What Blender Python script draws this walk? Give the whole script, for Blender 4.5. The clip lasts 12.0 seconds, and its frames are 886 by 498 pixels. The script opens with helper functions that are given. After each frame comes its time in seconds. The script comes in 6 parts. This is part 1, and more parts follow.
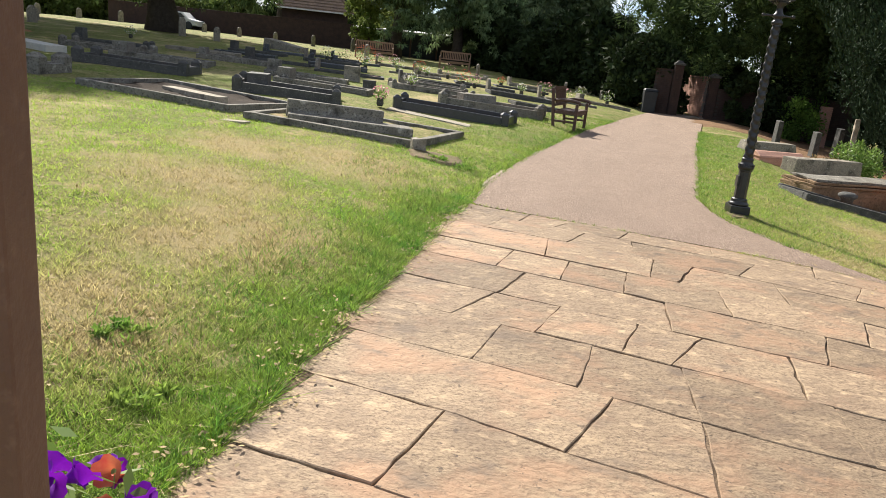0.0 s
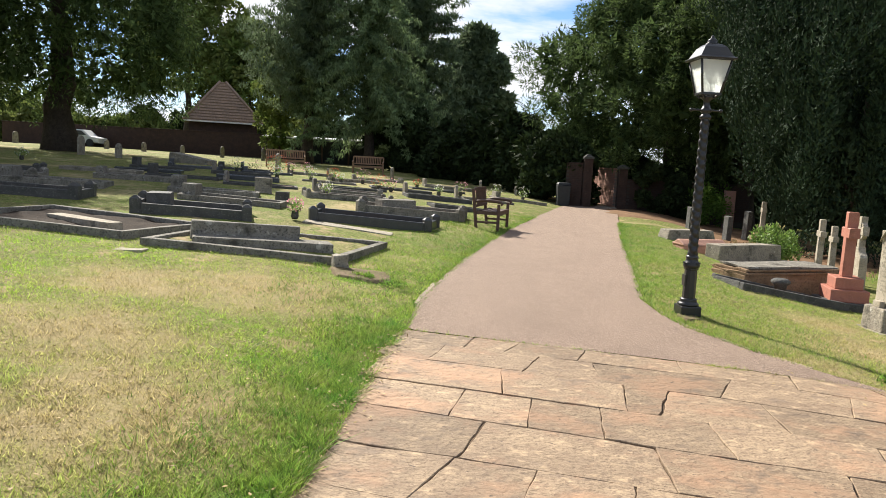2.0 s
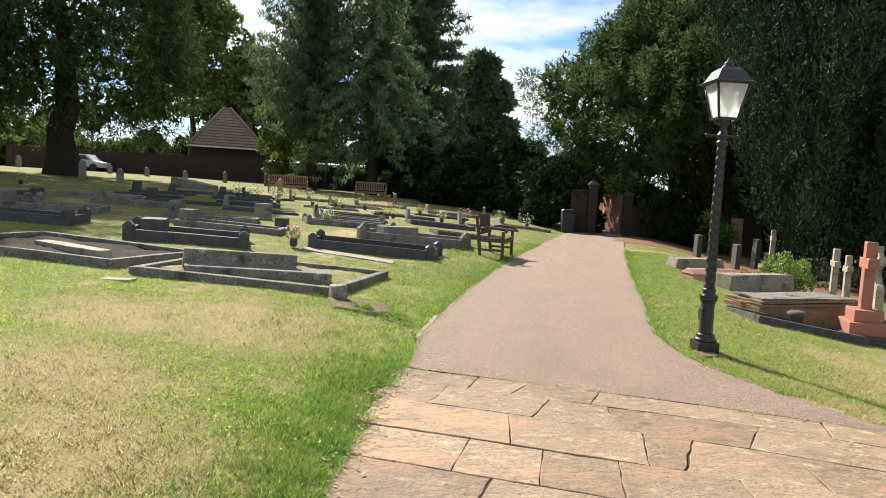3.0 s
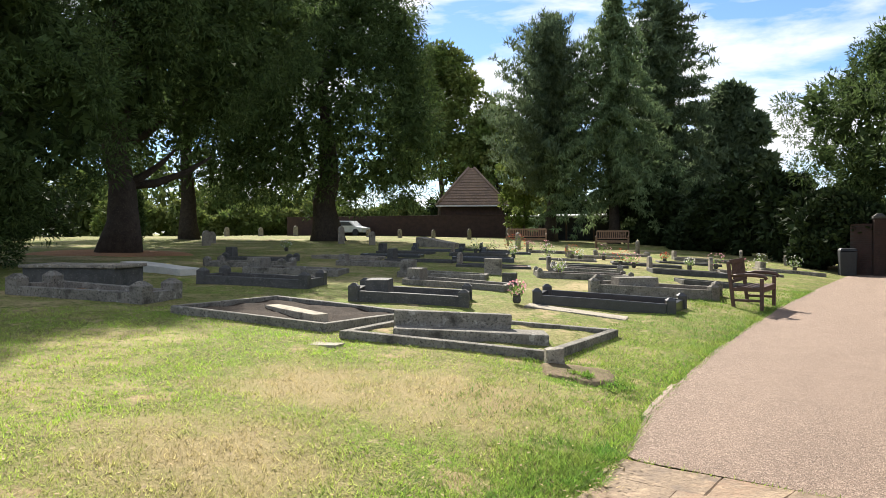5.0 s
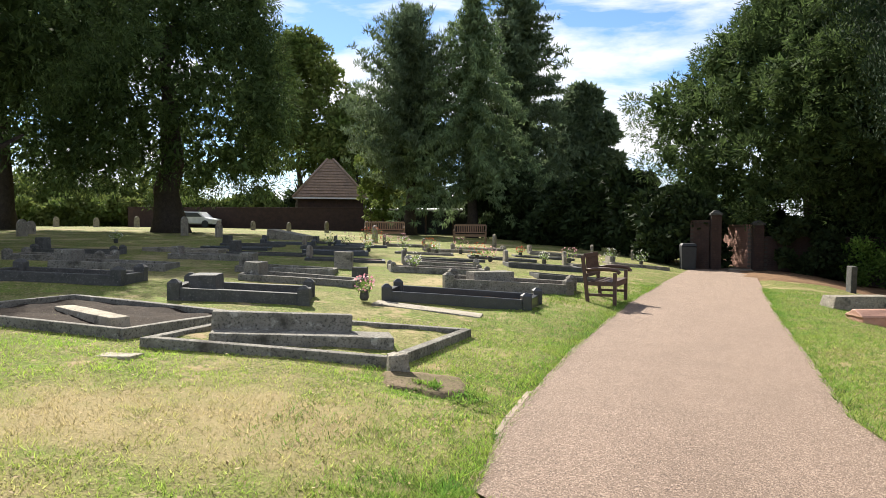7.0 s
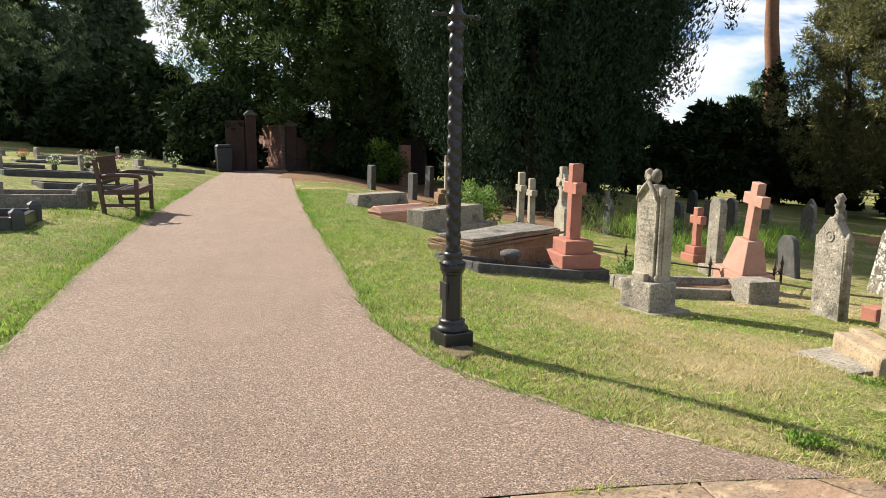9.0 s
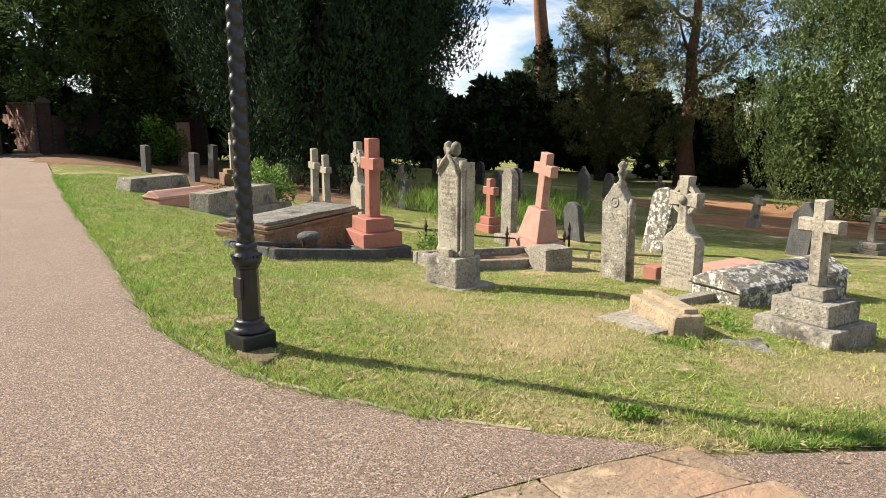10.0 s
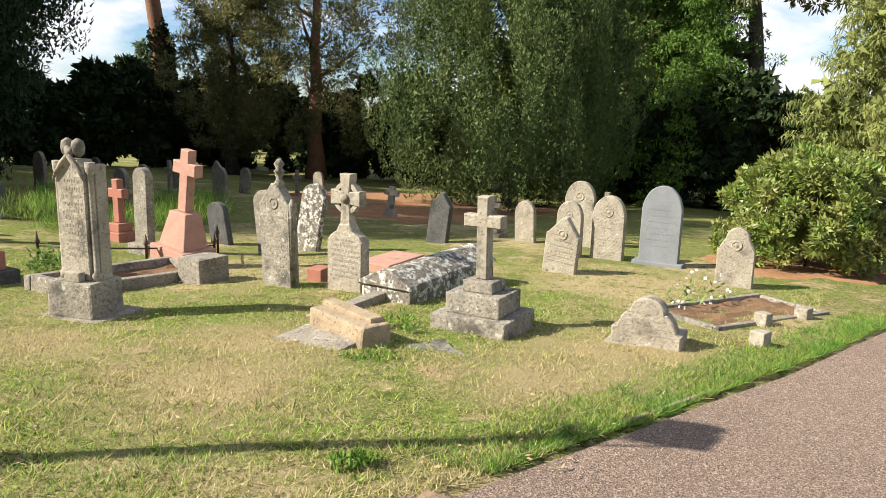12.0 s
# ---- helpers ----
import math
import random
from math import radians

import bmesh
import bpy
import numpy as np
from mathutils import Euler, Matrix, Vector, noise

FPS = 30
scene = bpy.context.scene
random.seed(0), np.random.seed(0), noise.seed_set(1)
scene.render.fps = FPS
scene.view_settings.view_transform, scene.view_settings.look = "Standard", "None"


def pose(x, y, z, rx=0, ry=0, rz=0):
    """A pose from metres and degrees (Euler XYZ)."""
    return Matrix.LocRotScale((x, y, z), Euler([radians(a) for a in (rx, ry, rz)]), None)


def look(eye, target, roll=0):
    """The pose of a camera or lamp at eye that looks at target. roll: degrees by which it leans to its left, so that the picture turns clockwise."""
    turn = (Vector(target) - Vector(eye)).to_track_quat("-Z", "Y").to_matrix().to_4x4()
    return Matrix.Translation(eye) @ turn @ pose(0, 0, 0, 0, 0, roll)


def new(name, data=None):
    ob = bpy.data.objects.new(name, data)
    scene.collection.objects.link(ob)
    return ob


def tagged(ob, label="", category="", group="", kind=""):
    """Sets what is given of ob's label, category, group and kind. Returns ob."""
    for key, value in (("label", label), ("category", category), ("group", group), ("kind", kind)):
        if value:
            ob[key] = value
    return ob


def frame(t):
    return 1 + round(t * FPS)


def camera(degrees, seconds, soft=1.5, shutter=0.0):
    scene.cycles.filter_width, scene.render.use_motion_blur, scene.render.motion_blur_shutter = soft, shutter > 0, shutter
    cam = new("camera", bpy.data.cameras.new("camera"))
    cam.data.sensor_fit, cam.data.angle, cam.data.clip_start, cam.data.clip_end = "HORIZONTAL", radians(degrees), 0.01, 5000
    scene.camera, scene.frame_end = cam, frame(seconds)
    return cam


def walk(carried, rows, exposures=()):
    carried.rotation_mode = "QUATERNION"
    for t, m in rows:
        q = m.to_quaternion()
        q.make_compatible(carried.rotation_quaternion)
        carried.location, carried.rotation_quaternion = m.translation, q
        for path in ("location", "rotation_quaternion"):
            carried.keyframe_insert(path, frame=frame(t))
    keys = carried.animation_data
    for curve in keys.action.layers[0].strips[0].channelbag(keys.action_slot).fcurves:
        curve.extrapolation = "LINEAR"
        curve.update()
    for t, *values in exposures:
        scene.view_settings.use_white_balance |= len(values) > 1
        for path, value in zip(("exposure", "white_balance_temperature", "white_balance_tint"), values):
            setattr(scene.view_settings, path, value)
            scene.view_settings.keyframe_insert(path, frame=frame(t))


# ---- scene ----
cam = camera(63.9, 12.0, soft=0.6)
PATH = [
    (0, (1.749, 3.03, 1.503), (1.385, 4.924, 0.975), 5.9),
    (0.5, (1.61, 3.233, 1.537), (1.132, 5.099, 0.998), 3.1),
    (1, (1.54, 3.404, 1.555), (1.001, 5.261, 1.041), 1.3),
    (1.5, (1.491, 3.625, 1.6), (1.073, 5.55, 1.254), 2.6),
    (2, (1.467, 3.879, 1.58), (1.294, 5.856, 1.336), 2.9),
    (2.5, (1.384, 4.107, 1.603), (1.248, 6.091, 1.386), 2.4),
    (2.7, (1.396, 4.172, 1.591), (1.24, 6.156, 1.392), 2.7),
    (4.5, (1.562, 5.098, 1.602), (1.116, 7.046, 1.532), -0.6),
    (5, (1.554, 5.357, 1.584), (0.7, 7.165, 1.538), -0.3),
    (5.5, (1.517, 5.554, 1.568), (0.358, 7.183, 1.537), 0.0),
    (6, (1.393, 5.847, 1.559), (0.341, 7.547, 1.542), 0.1),
    (6.5, (1.381, 6.149, 1.549), (0.629, 8.002, 1.533), -0.0),
    (6.7, (1.38, 6.266, 1.531), (0.733, 8.159, 1.499), 0.2),
    (8.5, (1.647, 7.266, 1.511), (2.055, 9.206, 1.245), -0.1),
    (9, (1.678, 7.421, 1.509), (2.404, 9.256, 1.184), 0.8),
    (9.5, (1.79, 7.67, 1.471), (2.822, 9.343, 1.099), 0.7),
    (10, (1.855, 7.87, 1.483), (3.07, 9.41, 1.097), 0.2),
    (10.5, (1.945, 8.028, 1.469), (3.244, 9.492, 1.057), -1.2),
    (11, (2.071, 8.175, 1.468), (3.469, 9.544, 1.054), -1.4),
    (11.5, (2.157, 8.354, 1.446), (3.749, 9.498, 1.047), 0.2),
    (12, (2.202, 8.529, 1.495), (4.018, 9.27, 1.103), 1.6),
]
EXPOSURES = [(0.0, 1.1), (2.5, 1.15), (4.5, 1.28), (6.5, 1.28), (8.5, 1.14), (12.0, 1.1)]
walk(cam, [(t, look(eye, target, roll)) for t, eye, target, roll in PATH], EXPOSURES)

# ---- daylight ----
SUN_TO = Vector((-0.51, 0.68, 0.63)).normalized()
world = bpy.data.worlds.new("sky_world")
scene.world = world
world.use_nodes = True
wn, wl = world.node_tree.nodes, world.node_tree.links
wn.clear()
sky = wn.new("ShaderNodeTexSky")
sky.sky_type = "NISHITA"
sky.sun_disc = False
sky.sun_elevation = math.asin(SUN_TO.z)
sky.sun_rotation = math.atan2(SUN_TO.x, SUN_TO.y)
sky.air_density, sky.dust_density, sky.ozone_density = 1.0, 0.1, 1.6
w_tc = wn.new("ShaderNodeTexCoord")
w_map = wn.new("ShaderNodeMapping")
w_map.inputs["Scale"].default_value = (2.2, 2.2, 7.5)
w_noise = wn.new("ShaderNodeTexNoise")
w_noise.inputs["Scale"].default_value = 1.6
w_noise.inputs["Detail"].default_value = 9
w_noise.inputs["Roughness"].default_value = 0.56
w_noise.inputs["Distortion"].default_value = 0.35
w_ramp = wn.new("ShaderNodeValToRGB")
w_ramp.color_ramp.elements[0].position, w_ramp.color_ramp.elements[1].position = 0.45, 0.58
w_mix = wn.new("ShaderNodeMix")
w_mix.data_type = "RGBA"
w_bg = wn.new("ShaderNodeBackground")
w_out = wn.new("ShaderNodeOutputWorld")
w_bg.inputs["Strength"].default_value = 0.056
wl.new(w_tc.outputs["Generated"], w_map.inputs["Vector"])
wl.new(w_map.outputs["Vector"], w_noise.inputs["Vector"])
wl.new(w_noise.outputs["Fac"], w_ramp.inputs["Fac"])
wl.new(w_ramp.outputs["Color"], w_mix.inputs["Factor"])
w_tint = wn.new("ShaderNodeMix")
w_tint.data_type, w_tint.blend_type = "RGBA", "MULTIPLY"
w_tint.inputs["Factor"].default_value = 1.0
w_tint.inputs[7].default_value = (0.8, 0.96, 1.22, 1)
wl.new(sky.outputs["Color"], w_tint.inputs[6])
wl.new(w_tint.outputs[2], w_mix.inputs[6])
w_mix.inputs[7].default_value = (8.8, 9.0, 9.4, 1)
wl.new(w_mix.outputs[2], w_bg.inputs["Color"])
wl.new(w_bg.outputs["Background"], w_out.inputs["Surface"])
sun = new("sun", bpy.data.lights.new("sun", "SUN"))
sun.data.energy = 5.0
sun.data.angle = radians(0.55)
sun.data.color = (1.0, 0.94, 0.84)
sun.matrix_world = look(SUN_TO * 60, (0, 0, 0))

# ---- materials ----
def mat(name, base, rough=0.8, metal=0.0, ramp=None, scale=8.0, fine=None, bump=0.25, bump_scale=60.0,
        island=0.0, piece=0.0, spec=0.4, stains=(), translucent=0.0, transmission=0.0, stretch=None, spots=(), spot_colour=(0.4, 0.3, 0.16)):
    """A surface: two base colours mixed by noise, fine grain, spots or stains, and relief, at real size."""
    m = bpy.data.materials.new(name)
    m.use_nodes = True
    n, l = m.node_tree.nodes, m.node_tree.links
    b = n["Principled BSDF"]
    b.inputs["Roughness"].default_value = rough
    b.inputs["Metallic"].default_value = metal
    b.inputs["Specular IOR Level"].default_value = spec
    geo = n.new("ShaderNodeNewGeometry")
    pos = geo.outputs["Position"]
    if stretch:
        mp = n.new("ShaderNodeMapping")
        mp.inputs["Scale"].default_value = stretch
        mp.inputs["Rotation"].default_value = (0, 0, 0.176)
        l.new(pos, mp.inputs["Vector"])
        pos = mp.outputs["Vector"]

    def noise_tex(sc, detail=5, rgh=0.6):
        t = n.new("ShaderNodeTexNoise")
        t.inputs["Scale"].default_value, t.inputs["Detail"].default_value, t.inputs["Roughness"].default_value = sc, detail, rgh
        l.new(pos, t.inputs["Vector"])
        return t.outputs["Fac"]

    def mixed(fac, a, c, lo=0.0, hi=1.0):
        r = n.new("ShaderNodeMapRange")
        r.inputs["From Min"].default_value, r.inputs["From Max"].default_value = lo, hi
        l.new(fac, r.inputs["Value"])
        x = n.new("ShaderNodeMix")
        x.data_type = "RGBA"
        l.new(r.outputs["Result"], x.inputs["Factor"])
        for k, v in ((6, a), (7, c)):
            if isinstance(v, tuple):
                x.inputs[k].default_value = (*v, 1)
            else:
                l.new(v, x.inputs[k])
        return x.outputs[2]

    second = ramp if ramp else tuple(c * 0.75 for c in base)
    col = mixed(noise_tex(scale), base, second, 0.35, 0.68)
    if fine:
        col = mixed(noise_tex(fine[0], 3, 0.7), col, fine[1], fine[2], fine[3])
    for sc, c, lo, hi in stains:
        col = mixed(noise_tex(sc, 8, 0.65), col, c, lo, hi)
    for sx, sy, sr in spots:
        mp = n.new("ShaderNodeMapping")
        mp.vector_type = "TEXTURE"
        mp.inputs["Location"].default_value = (sx, sy, 0)
        mp.inputs["Scale"].default_value = (sr, sr, 50)
        l.new(geo.outputs["Position"], mp.inputs["Vector"])
        gr = n.new("ShaderNodeTexGradient")
        gr.gradient_type = "SPHERICAL"
        l.new(mp.outputs["Vector"], gr.inputs["Vector"])
        ad = n.new("ShaderNodeMath")
        ad.operation = "MULTIPLY"
        l.new(gr.outputs["Fac"], ad.inputs[0])
        l.new(noise_tex(2.2, 7, 0.7), ad.inputs[1])
        col = mixed(ad.outputs["Value"], col, spot_colour, 0.13, 0.42)
    for src, amount in ((geo.outputs["Random Per Island"], island), ("piece", piece)):
        if amount:
            if src == "piece":
                src = n.new("ShaderNodeObjectInfo").outputs["Random"]
            hsv = n.new("ShaderNodeHueSaturation")
            r = n.new("ShaderNodeMapRange")
            r.inputs["To Min"].default_value, r.inputs["To Max"].default_value = 1 - amount, 1 + amount
            l.new(src, r.inputs["Value"])
            l.new(r.outputs["Result"], hsv.inputs["Value"])
            l.new(col, hsv.inputs["Color"])
            col = hsv.outputs["Color"]
    l.new(col, b.inputs["Base Color"])
    if bump:
        bp = n.new("ShaderNodeBump")
        bp.inputs["Strength"].default_value = bump
        bp.inputs["Distance"].default_value = 0.02
        l.new(noise_tex(bump_scale, 6, 0.65), bp.inputs["Height"])
        l.new(bp.outputs["Normal"], b.inputs["Normal"])
    if transmission:
        b.inputs["Transmission Weight"].default_value = transmission
    if translucent:
        tr = n.new("ShaderNodeBsdfTranslucent")
        l.new(col, tr.inputs["Color"])
        mx = n.new("ShaderNodeMixShader")
        mx.inputs["Fac"].default_value = translucent
        l.new(b.outputs["BSDF"], mx.inputs[1])
        l.new(tr.outputs["BSDF"], mx.inputs[2])
        l.new(mx.outputs["Shader"], n["Material Output"].inputs["Surface"])
    return m


DRY_SPOTS = ((-0.9, 10.8, 1.9), (-0.4, 7.6, 1.3), (-0.7, 7.2, 1.5), (-2.1, 10.5, 1.5), (6.3, 11.8, 1.3), (6.6, 9.7, 1.2), (5.3, 11.2, 1.4), (7.6, 9.2, 1.5), (5.6, 13.0, 1.0), (-0.5, 5.8, 1.4), (-1.6, 8.6, 1.6))
# fine dark speckle: soil and the small shadows between blades, as colour
M_GRASS = mat("lawn_turf", (0.2, 0.245, 0.05), 0.95, ramp=(0.3, 0.25, 0.11), scale=0.8, fine=(46, (0.05, 0.065, 0.014), 0.42, 0.6),
              stains=((2.6, (0.14, 0.215, 0.03), 0.5, 0.72), (0.33, (0.36, 0.29, 0.15), 0.52, 0.64), (1.7, (0.36, 0.27, 0.15), 0.56, 0.66), (14, (0.36, 0.29, 0.16), 0.57, 0.66), (8, (0.09, 0.115, 0.026), 0.54, 0.64), (19, (0.24, 0.17, 0.095), 0.58, 0.66)), bump=1.0, bump_scale=40, spec=0.1, spots=DRY_SPOTS, spot_colour=(0.31, 0.25, 0.125))
M_BLADE = mat("grass_blade", (0.31, 0.45, 0.06), 0.7, ramp=(0.47, 0.45, 0.14), scale=0.8, island=0.42, bump=0, spec=0.2,
              stains=((2.6, (0.22, 0.4, 0.04), 0.5, 0.7), (0.33, (0.46, 0.4, 0.19), 0.52, 0.64), (1.7, (0.46, 0.38, 0.2), 0.58, 0.68)), translucent=0.42, spots=DRY_SPOTS, spot_colour=(0.46, 0.385, 0.18))
M_GREENBLADE = mat("green_grass_blade", (0.29, 0.46, 0.055), 0.7, ramp=(0.4, 0.47, 0.1), scale=0.8, island=0.42, bump=0, spec=0.2,
                   stains=((2.6, (0.22, 0.4, 0.04), 0.5, 0.7), (1.7, (0.44, 0.38, 0.19), 0.6, 0.7)), translucent=0.5, spots=DRY_SPOTS, spot_colour=(0.44, 0.37, 0.18))
M_STRAW = mat("dry_grass_stem", (0.5, 0.41, 0.24), 0.8, ramp=(0.36, 0.28, 0.15), scale=2, island=0.45, bump=0, spec=0.2, translucent=0.25)
M_LUSH = mat("lush_grass_blade", (0.12, 0.26, 0.04), 0.7, ramp=(0.27, 0.33, 0.07), scale=3, island=0.6, bump=0, spec=0.2, translucent=0.42)
M_WEED = mat("weed_leaf", (0.12, 0.22, 0.04), 0.6, ramp=(0.2, 0.27, 0.07), scale=12, island=0.4, bump=0, translucent=0.35)
M_DRY = mat("dry_leaf", (0.3, 0.2, 0.09), 0.8, ramp=(0.4, 0.3, 0.15), scale=12, island=0.4, bump=0)
M_SOIL = mat("bare_soil", (0.23, 0.135, 0.075), 0.95, ramp=(0.14, 0.085, 0.05), scale=3, fine=(40, (0.3, 0.2, 0.12), 0.55, 0.75), bump=0.8, bump_scale=50, spec=0.1)
M_GRAVEL = mat("resin_gravel", (0.38, 0.27, 0.2), 0.85, ramp=(0.29, 0.205, 0.15), scale=1.3, fine=(110, (0.08, 0.056, 0.042), 0.46, 0.57),
               stains=((85, (0.62, 0.48, 0.37), 0.55, 0.61), (120, (0.12, 0.086, 0.066), 0.57, 0.63), (26, (0.2, 0.142, 0.105), 0.53, 0.64), (38, (0.46, 0.34, 0.26), 0.58, 0.65)), bump=0.9, bump_scale=110, spec=0.25)
M_FLAG = mat("york_stone", (0.315, 0.23, 0.145), 0.8, ramp=(0.205, 0.145, 0.095), scale=2.2, fine=(55, (0.15, 0.1, 0.066), 0.47, 0.68), piece=0.2, stretch=(1.0, 1.35, 1.0),
             stains=((7, (0.4, 0.29, 0.18), 0.55, 0.66), (1.1, (0.32, 0.2, 0.122), 0.5, 0.62), (3.4, (0.18, 0.13, 0.09), 0.55, 0.66), (24, (0.11, 0.078, 0.055), 0.61, 0.67)), bump=1.0, bump_scale=13, spec=0.3)
M_DUST = mat("dusty_soil", (0.22, 0.16, 0.105), 0.95, ramp=(0.14, 0.12, 0.06), scale=5, fine=(35, (0.1, 0.08, 0.045), 0.5, 0.66), bump=0.9, bump_scale=50, spec=0.1)
M_DARKSOIL = mat("dark_grave_earth", (0.05, 0.036, 0.026), 0.95, ramp=(0.028, 0.021, 0.016), scale=4, fine=(35, (0.11, 0.085, 0.065), 0.58, 0.72), bump=1.0, bump_scale=40, spec=0.1)
M_PINKCHIP = mat("reddish_chippings", (0.26, 0.13, 0.09), 0.9, ramp=(0.17, 0.09, 0.065), scale=3, fine=(70, (0.42, 0.28, 0.22), 0.55, 0.68), bump=1.0, bump_scale=70)
M_EARTH = mat("orange_earth", (0.36, 0.19, 0.095), 0.95, ramp=(0.24, 0.125, 0.065), scale=1.5, fine=(20, (0.42, 0.26, 0.15), 0.52, 0.7), bump=0.8, bump_scale=40, spec=0.1)
M_JOINT = mat("joint_dirt", (0.23, 0.165, 0.11), 0.95, ramp=(0.055, 0.038, 0.026), scale=3.5, fine=(30, (0.1, 0.07, 0.046), 0.5, 0.66), bump=0.9, bump_scale=80, spec=0.1)
M_KERB = mat("edging_concrete", (0.37, 0.28, 0.21), 0.9, ramp=(0.27, 0.205, 0.155), scale=6, fine=(80, (0.16, 0.13, 0.1), 0.55, 0.8), piece=0.12)
M_LIME = mat("pale_limestone", (0.4, 0.35, 0.27), 0.9, ramp=(0.28, 0.242, 0.185), scale=5, fine=(38, (0.13, 0.115, 0.085), 0.53, 0.7), island=0.06,
             stains=((3.2, (0.13, 0.115, 0.09), 0.55, 0.68), (11, (0.5, 0.46, 0.37), 0.6, 0.68)), bump=0.7, bump_scale=30, spec=0.2)
M_BUFF = mat("buff_stone", (0.4, 0.31, 0.2), 0.9, ramp=(0.28, 0.21, 0.135), scale=6, fine=(40, (0.13, 0.1, 0.07), 0.55, 0.7), stains=((5, (0.16, 0.125, 0.09), 0.58, 0.7),), bump=0.7, bump_scale=25, spec=0.2)
M_GREY = mat("grey_stone", (0.34, 0.3, 0.236), 0.9, ramp=(0.21, 0.185, 0.147), scale=5, fine=(38, (0.085, 0.078, 0.066), 0.5, 0.7), island=0.08,
             stains=((3, (0.1, 0.09, 0.072), 0.55, 0.66), (15, (0.5, 0.47, 0.4), 0.6, 0.67)), bump=0.8, bump_scale=30, spec=0.2)
M_KERBSTONE = mat("old_kerb_stone", (0.26, 0.24, 0.2), 0.92, ramp=(0.16, 0.147, 0.122), scale=4, fine=(34, (0.06, 0.055, 0.046), 0.5, 0.68),
                  stains=((9, (0.38, 0.36, 0.31), 0.59, 0.68), (3, (0.07, 0.064, 0.052), 0.55, 0.68)), bump=0.8, bump_scale=30, spec=0.2)
M_LICHEN = mat("lichened_stone", (0.24, 0.21, 0.17), 0.95, ramp=(0.11, 0.097, 0.078), scale=6, fine=(13, (0.6, 0.57, 0.49), 0.5, 0.58),
               stains=((34, (0.06, 0.053, 0.045), 0.55, 0.63),), bump=0.9, bump_scale=26, spec=0.15)
M_PINK = mat("pink_granite", (0.36, 0.135, 0.088), 0.6, ramp=(0.3, 0.115, 0.078), scale=9, fine=(110, (0.47, 0.24, 0.17), 0.5, 0.7),
             stains=((4, (0.2, 0.085, 0.058), 0.56, 0.72),), bump=0.15, bump_scale=90, spec=0.4)
M_PALEPINK = mat("faded_pink_granite", (0.44, 0.235, 0.165), 0.75, ramp=(0.35, 0.18, 0.13), scale=7, fine=(110, (0.52, 0.34, 0.26), 0.5, 0.7), stains=((4, (0.25, 0.14, 0.1), 0.57, 0.72),), bump=0.2, bump_scale=90)
M_SLATE = mat("slate_headstone", (0.21, 0.22, 0.225), 0.65, ramp=(0.165, 0.175, 0.18), scale=3, fine=(50, (0.13, 0.137, 0.142), 0.5, 0.75), bump=0.2, bump_scale=50)
M_DARK = mat("dark_weathered_stone", (0.09, 0.087, 0.08), 0.85, ramp=(0.05, 0.049, 0.045), scale=6, fine=(40, (0.19, 0.185, 0.16), 0.57, 0.7), bump=0.6, bump_scale=35)
M_BLACKG = mat("polished_black_granite", (0.025, 0.027, 0.03), 0.3, ramp=(0.038, 0.04, 0.043), scale=8, fine=(130, (0.09, 0.09, 0.1), 0.58, 0.7), bump=0.03, bump_scale=80, spec=0.5)
M_BROWN = mat("brown_sandstone", (0.3, 0.2, 0.12), 0.92, ramp=(0.19, 0.128, 0.078), scale=6, fine=(32, (0.1, 0.07, 0.048), 0.53, 0.7), bump=0.9, bump_scale=24, spec=0.15)
# the deep shade on the gate and house walls is put into this brick
M_SHADEBRICK = mat("shaded_brick", (0.06, 0.034, 0.027), 0.92, ramp=(0.036, 0.023, 0.019), scale=3, fine=(14, (0.085, 0.05, 0.038), 0.55, 0.75), bump=0.4, bump_scale=20)
M_CHIPS = mat("grave_chippings", (0.2, 0.17, 0.145), 0.9, ramp=(0.1, 0.085, 0.075), scale=4, fine=(70, (0.4, 0.36, 0.32), 0.55, 0.68), bump=1.0, bump_scale=70)
M_WHITECHIP = mat("pale_slab", (0.58, 0.56, 0.5), 0.85, ramp=(0.48, 0.46, 0.4), scale=6, fine=(60, (0.36, 0.34, 0.3), 0.55, 0.75), bump=0.4, bump_scale=60)
M_INK = mat("carved_letter", (0.28, 0.245, 0.19), 0.95, scale=20, bump=0)
M_IRON = mat("black_painted_iron", (0.012, 0.012, 0.014), 0.33, ramp=(0.02, 0.019, 0.018), scale=9, bump=0.12, bump_scale=70, spec=0.5)
M_RUST = mat("rusty_iron", (0.05, 0.036, 0.028), 0.75, ramp=(0.1, 0.055, 0.03), scale=15, bump=0.3, bump_scale=90)
M_GLASS = mat("frosted_lantern_glass", (0.82, 0.84, 0.82), 0.45, ramp=(0.74, 0.76, 0.74), scale=6, bump=0, transmission=0.55, spec=0.5)
M_TEAK = mat("weathered_teak", (0.27, 0.165, 0.1), 0.7, ramp=(0.19, 0.115, 0.07), scale=14, fine=(70, (0.12, 0.075, 0.05), 0.55, 0.78), island=0.12, bump=0.3, bump_scale=60)
M_DARKWOOD = mat("dark_stained_wood", (0.1, 0.055, 0.04), 0.6, ramp=(0.065, 0.036, 0.027), scale=14, fine=(80, (0.15, 0.09, 0.065), 0.6, 0.8), island=0.12, bump=0.3, bump_scale=60)
M_POST = mat("brown_stained_post", (0.16, 0.085, 0.05), 0.6, ramp=(0.12, 0.062, 0.038), scale=5, fine=(60, (0.2, 0.115, 0.07), 0.55, 0.8), bump=0.25, bump_scale=70)
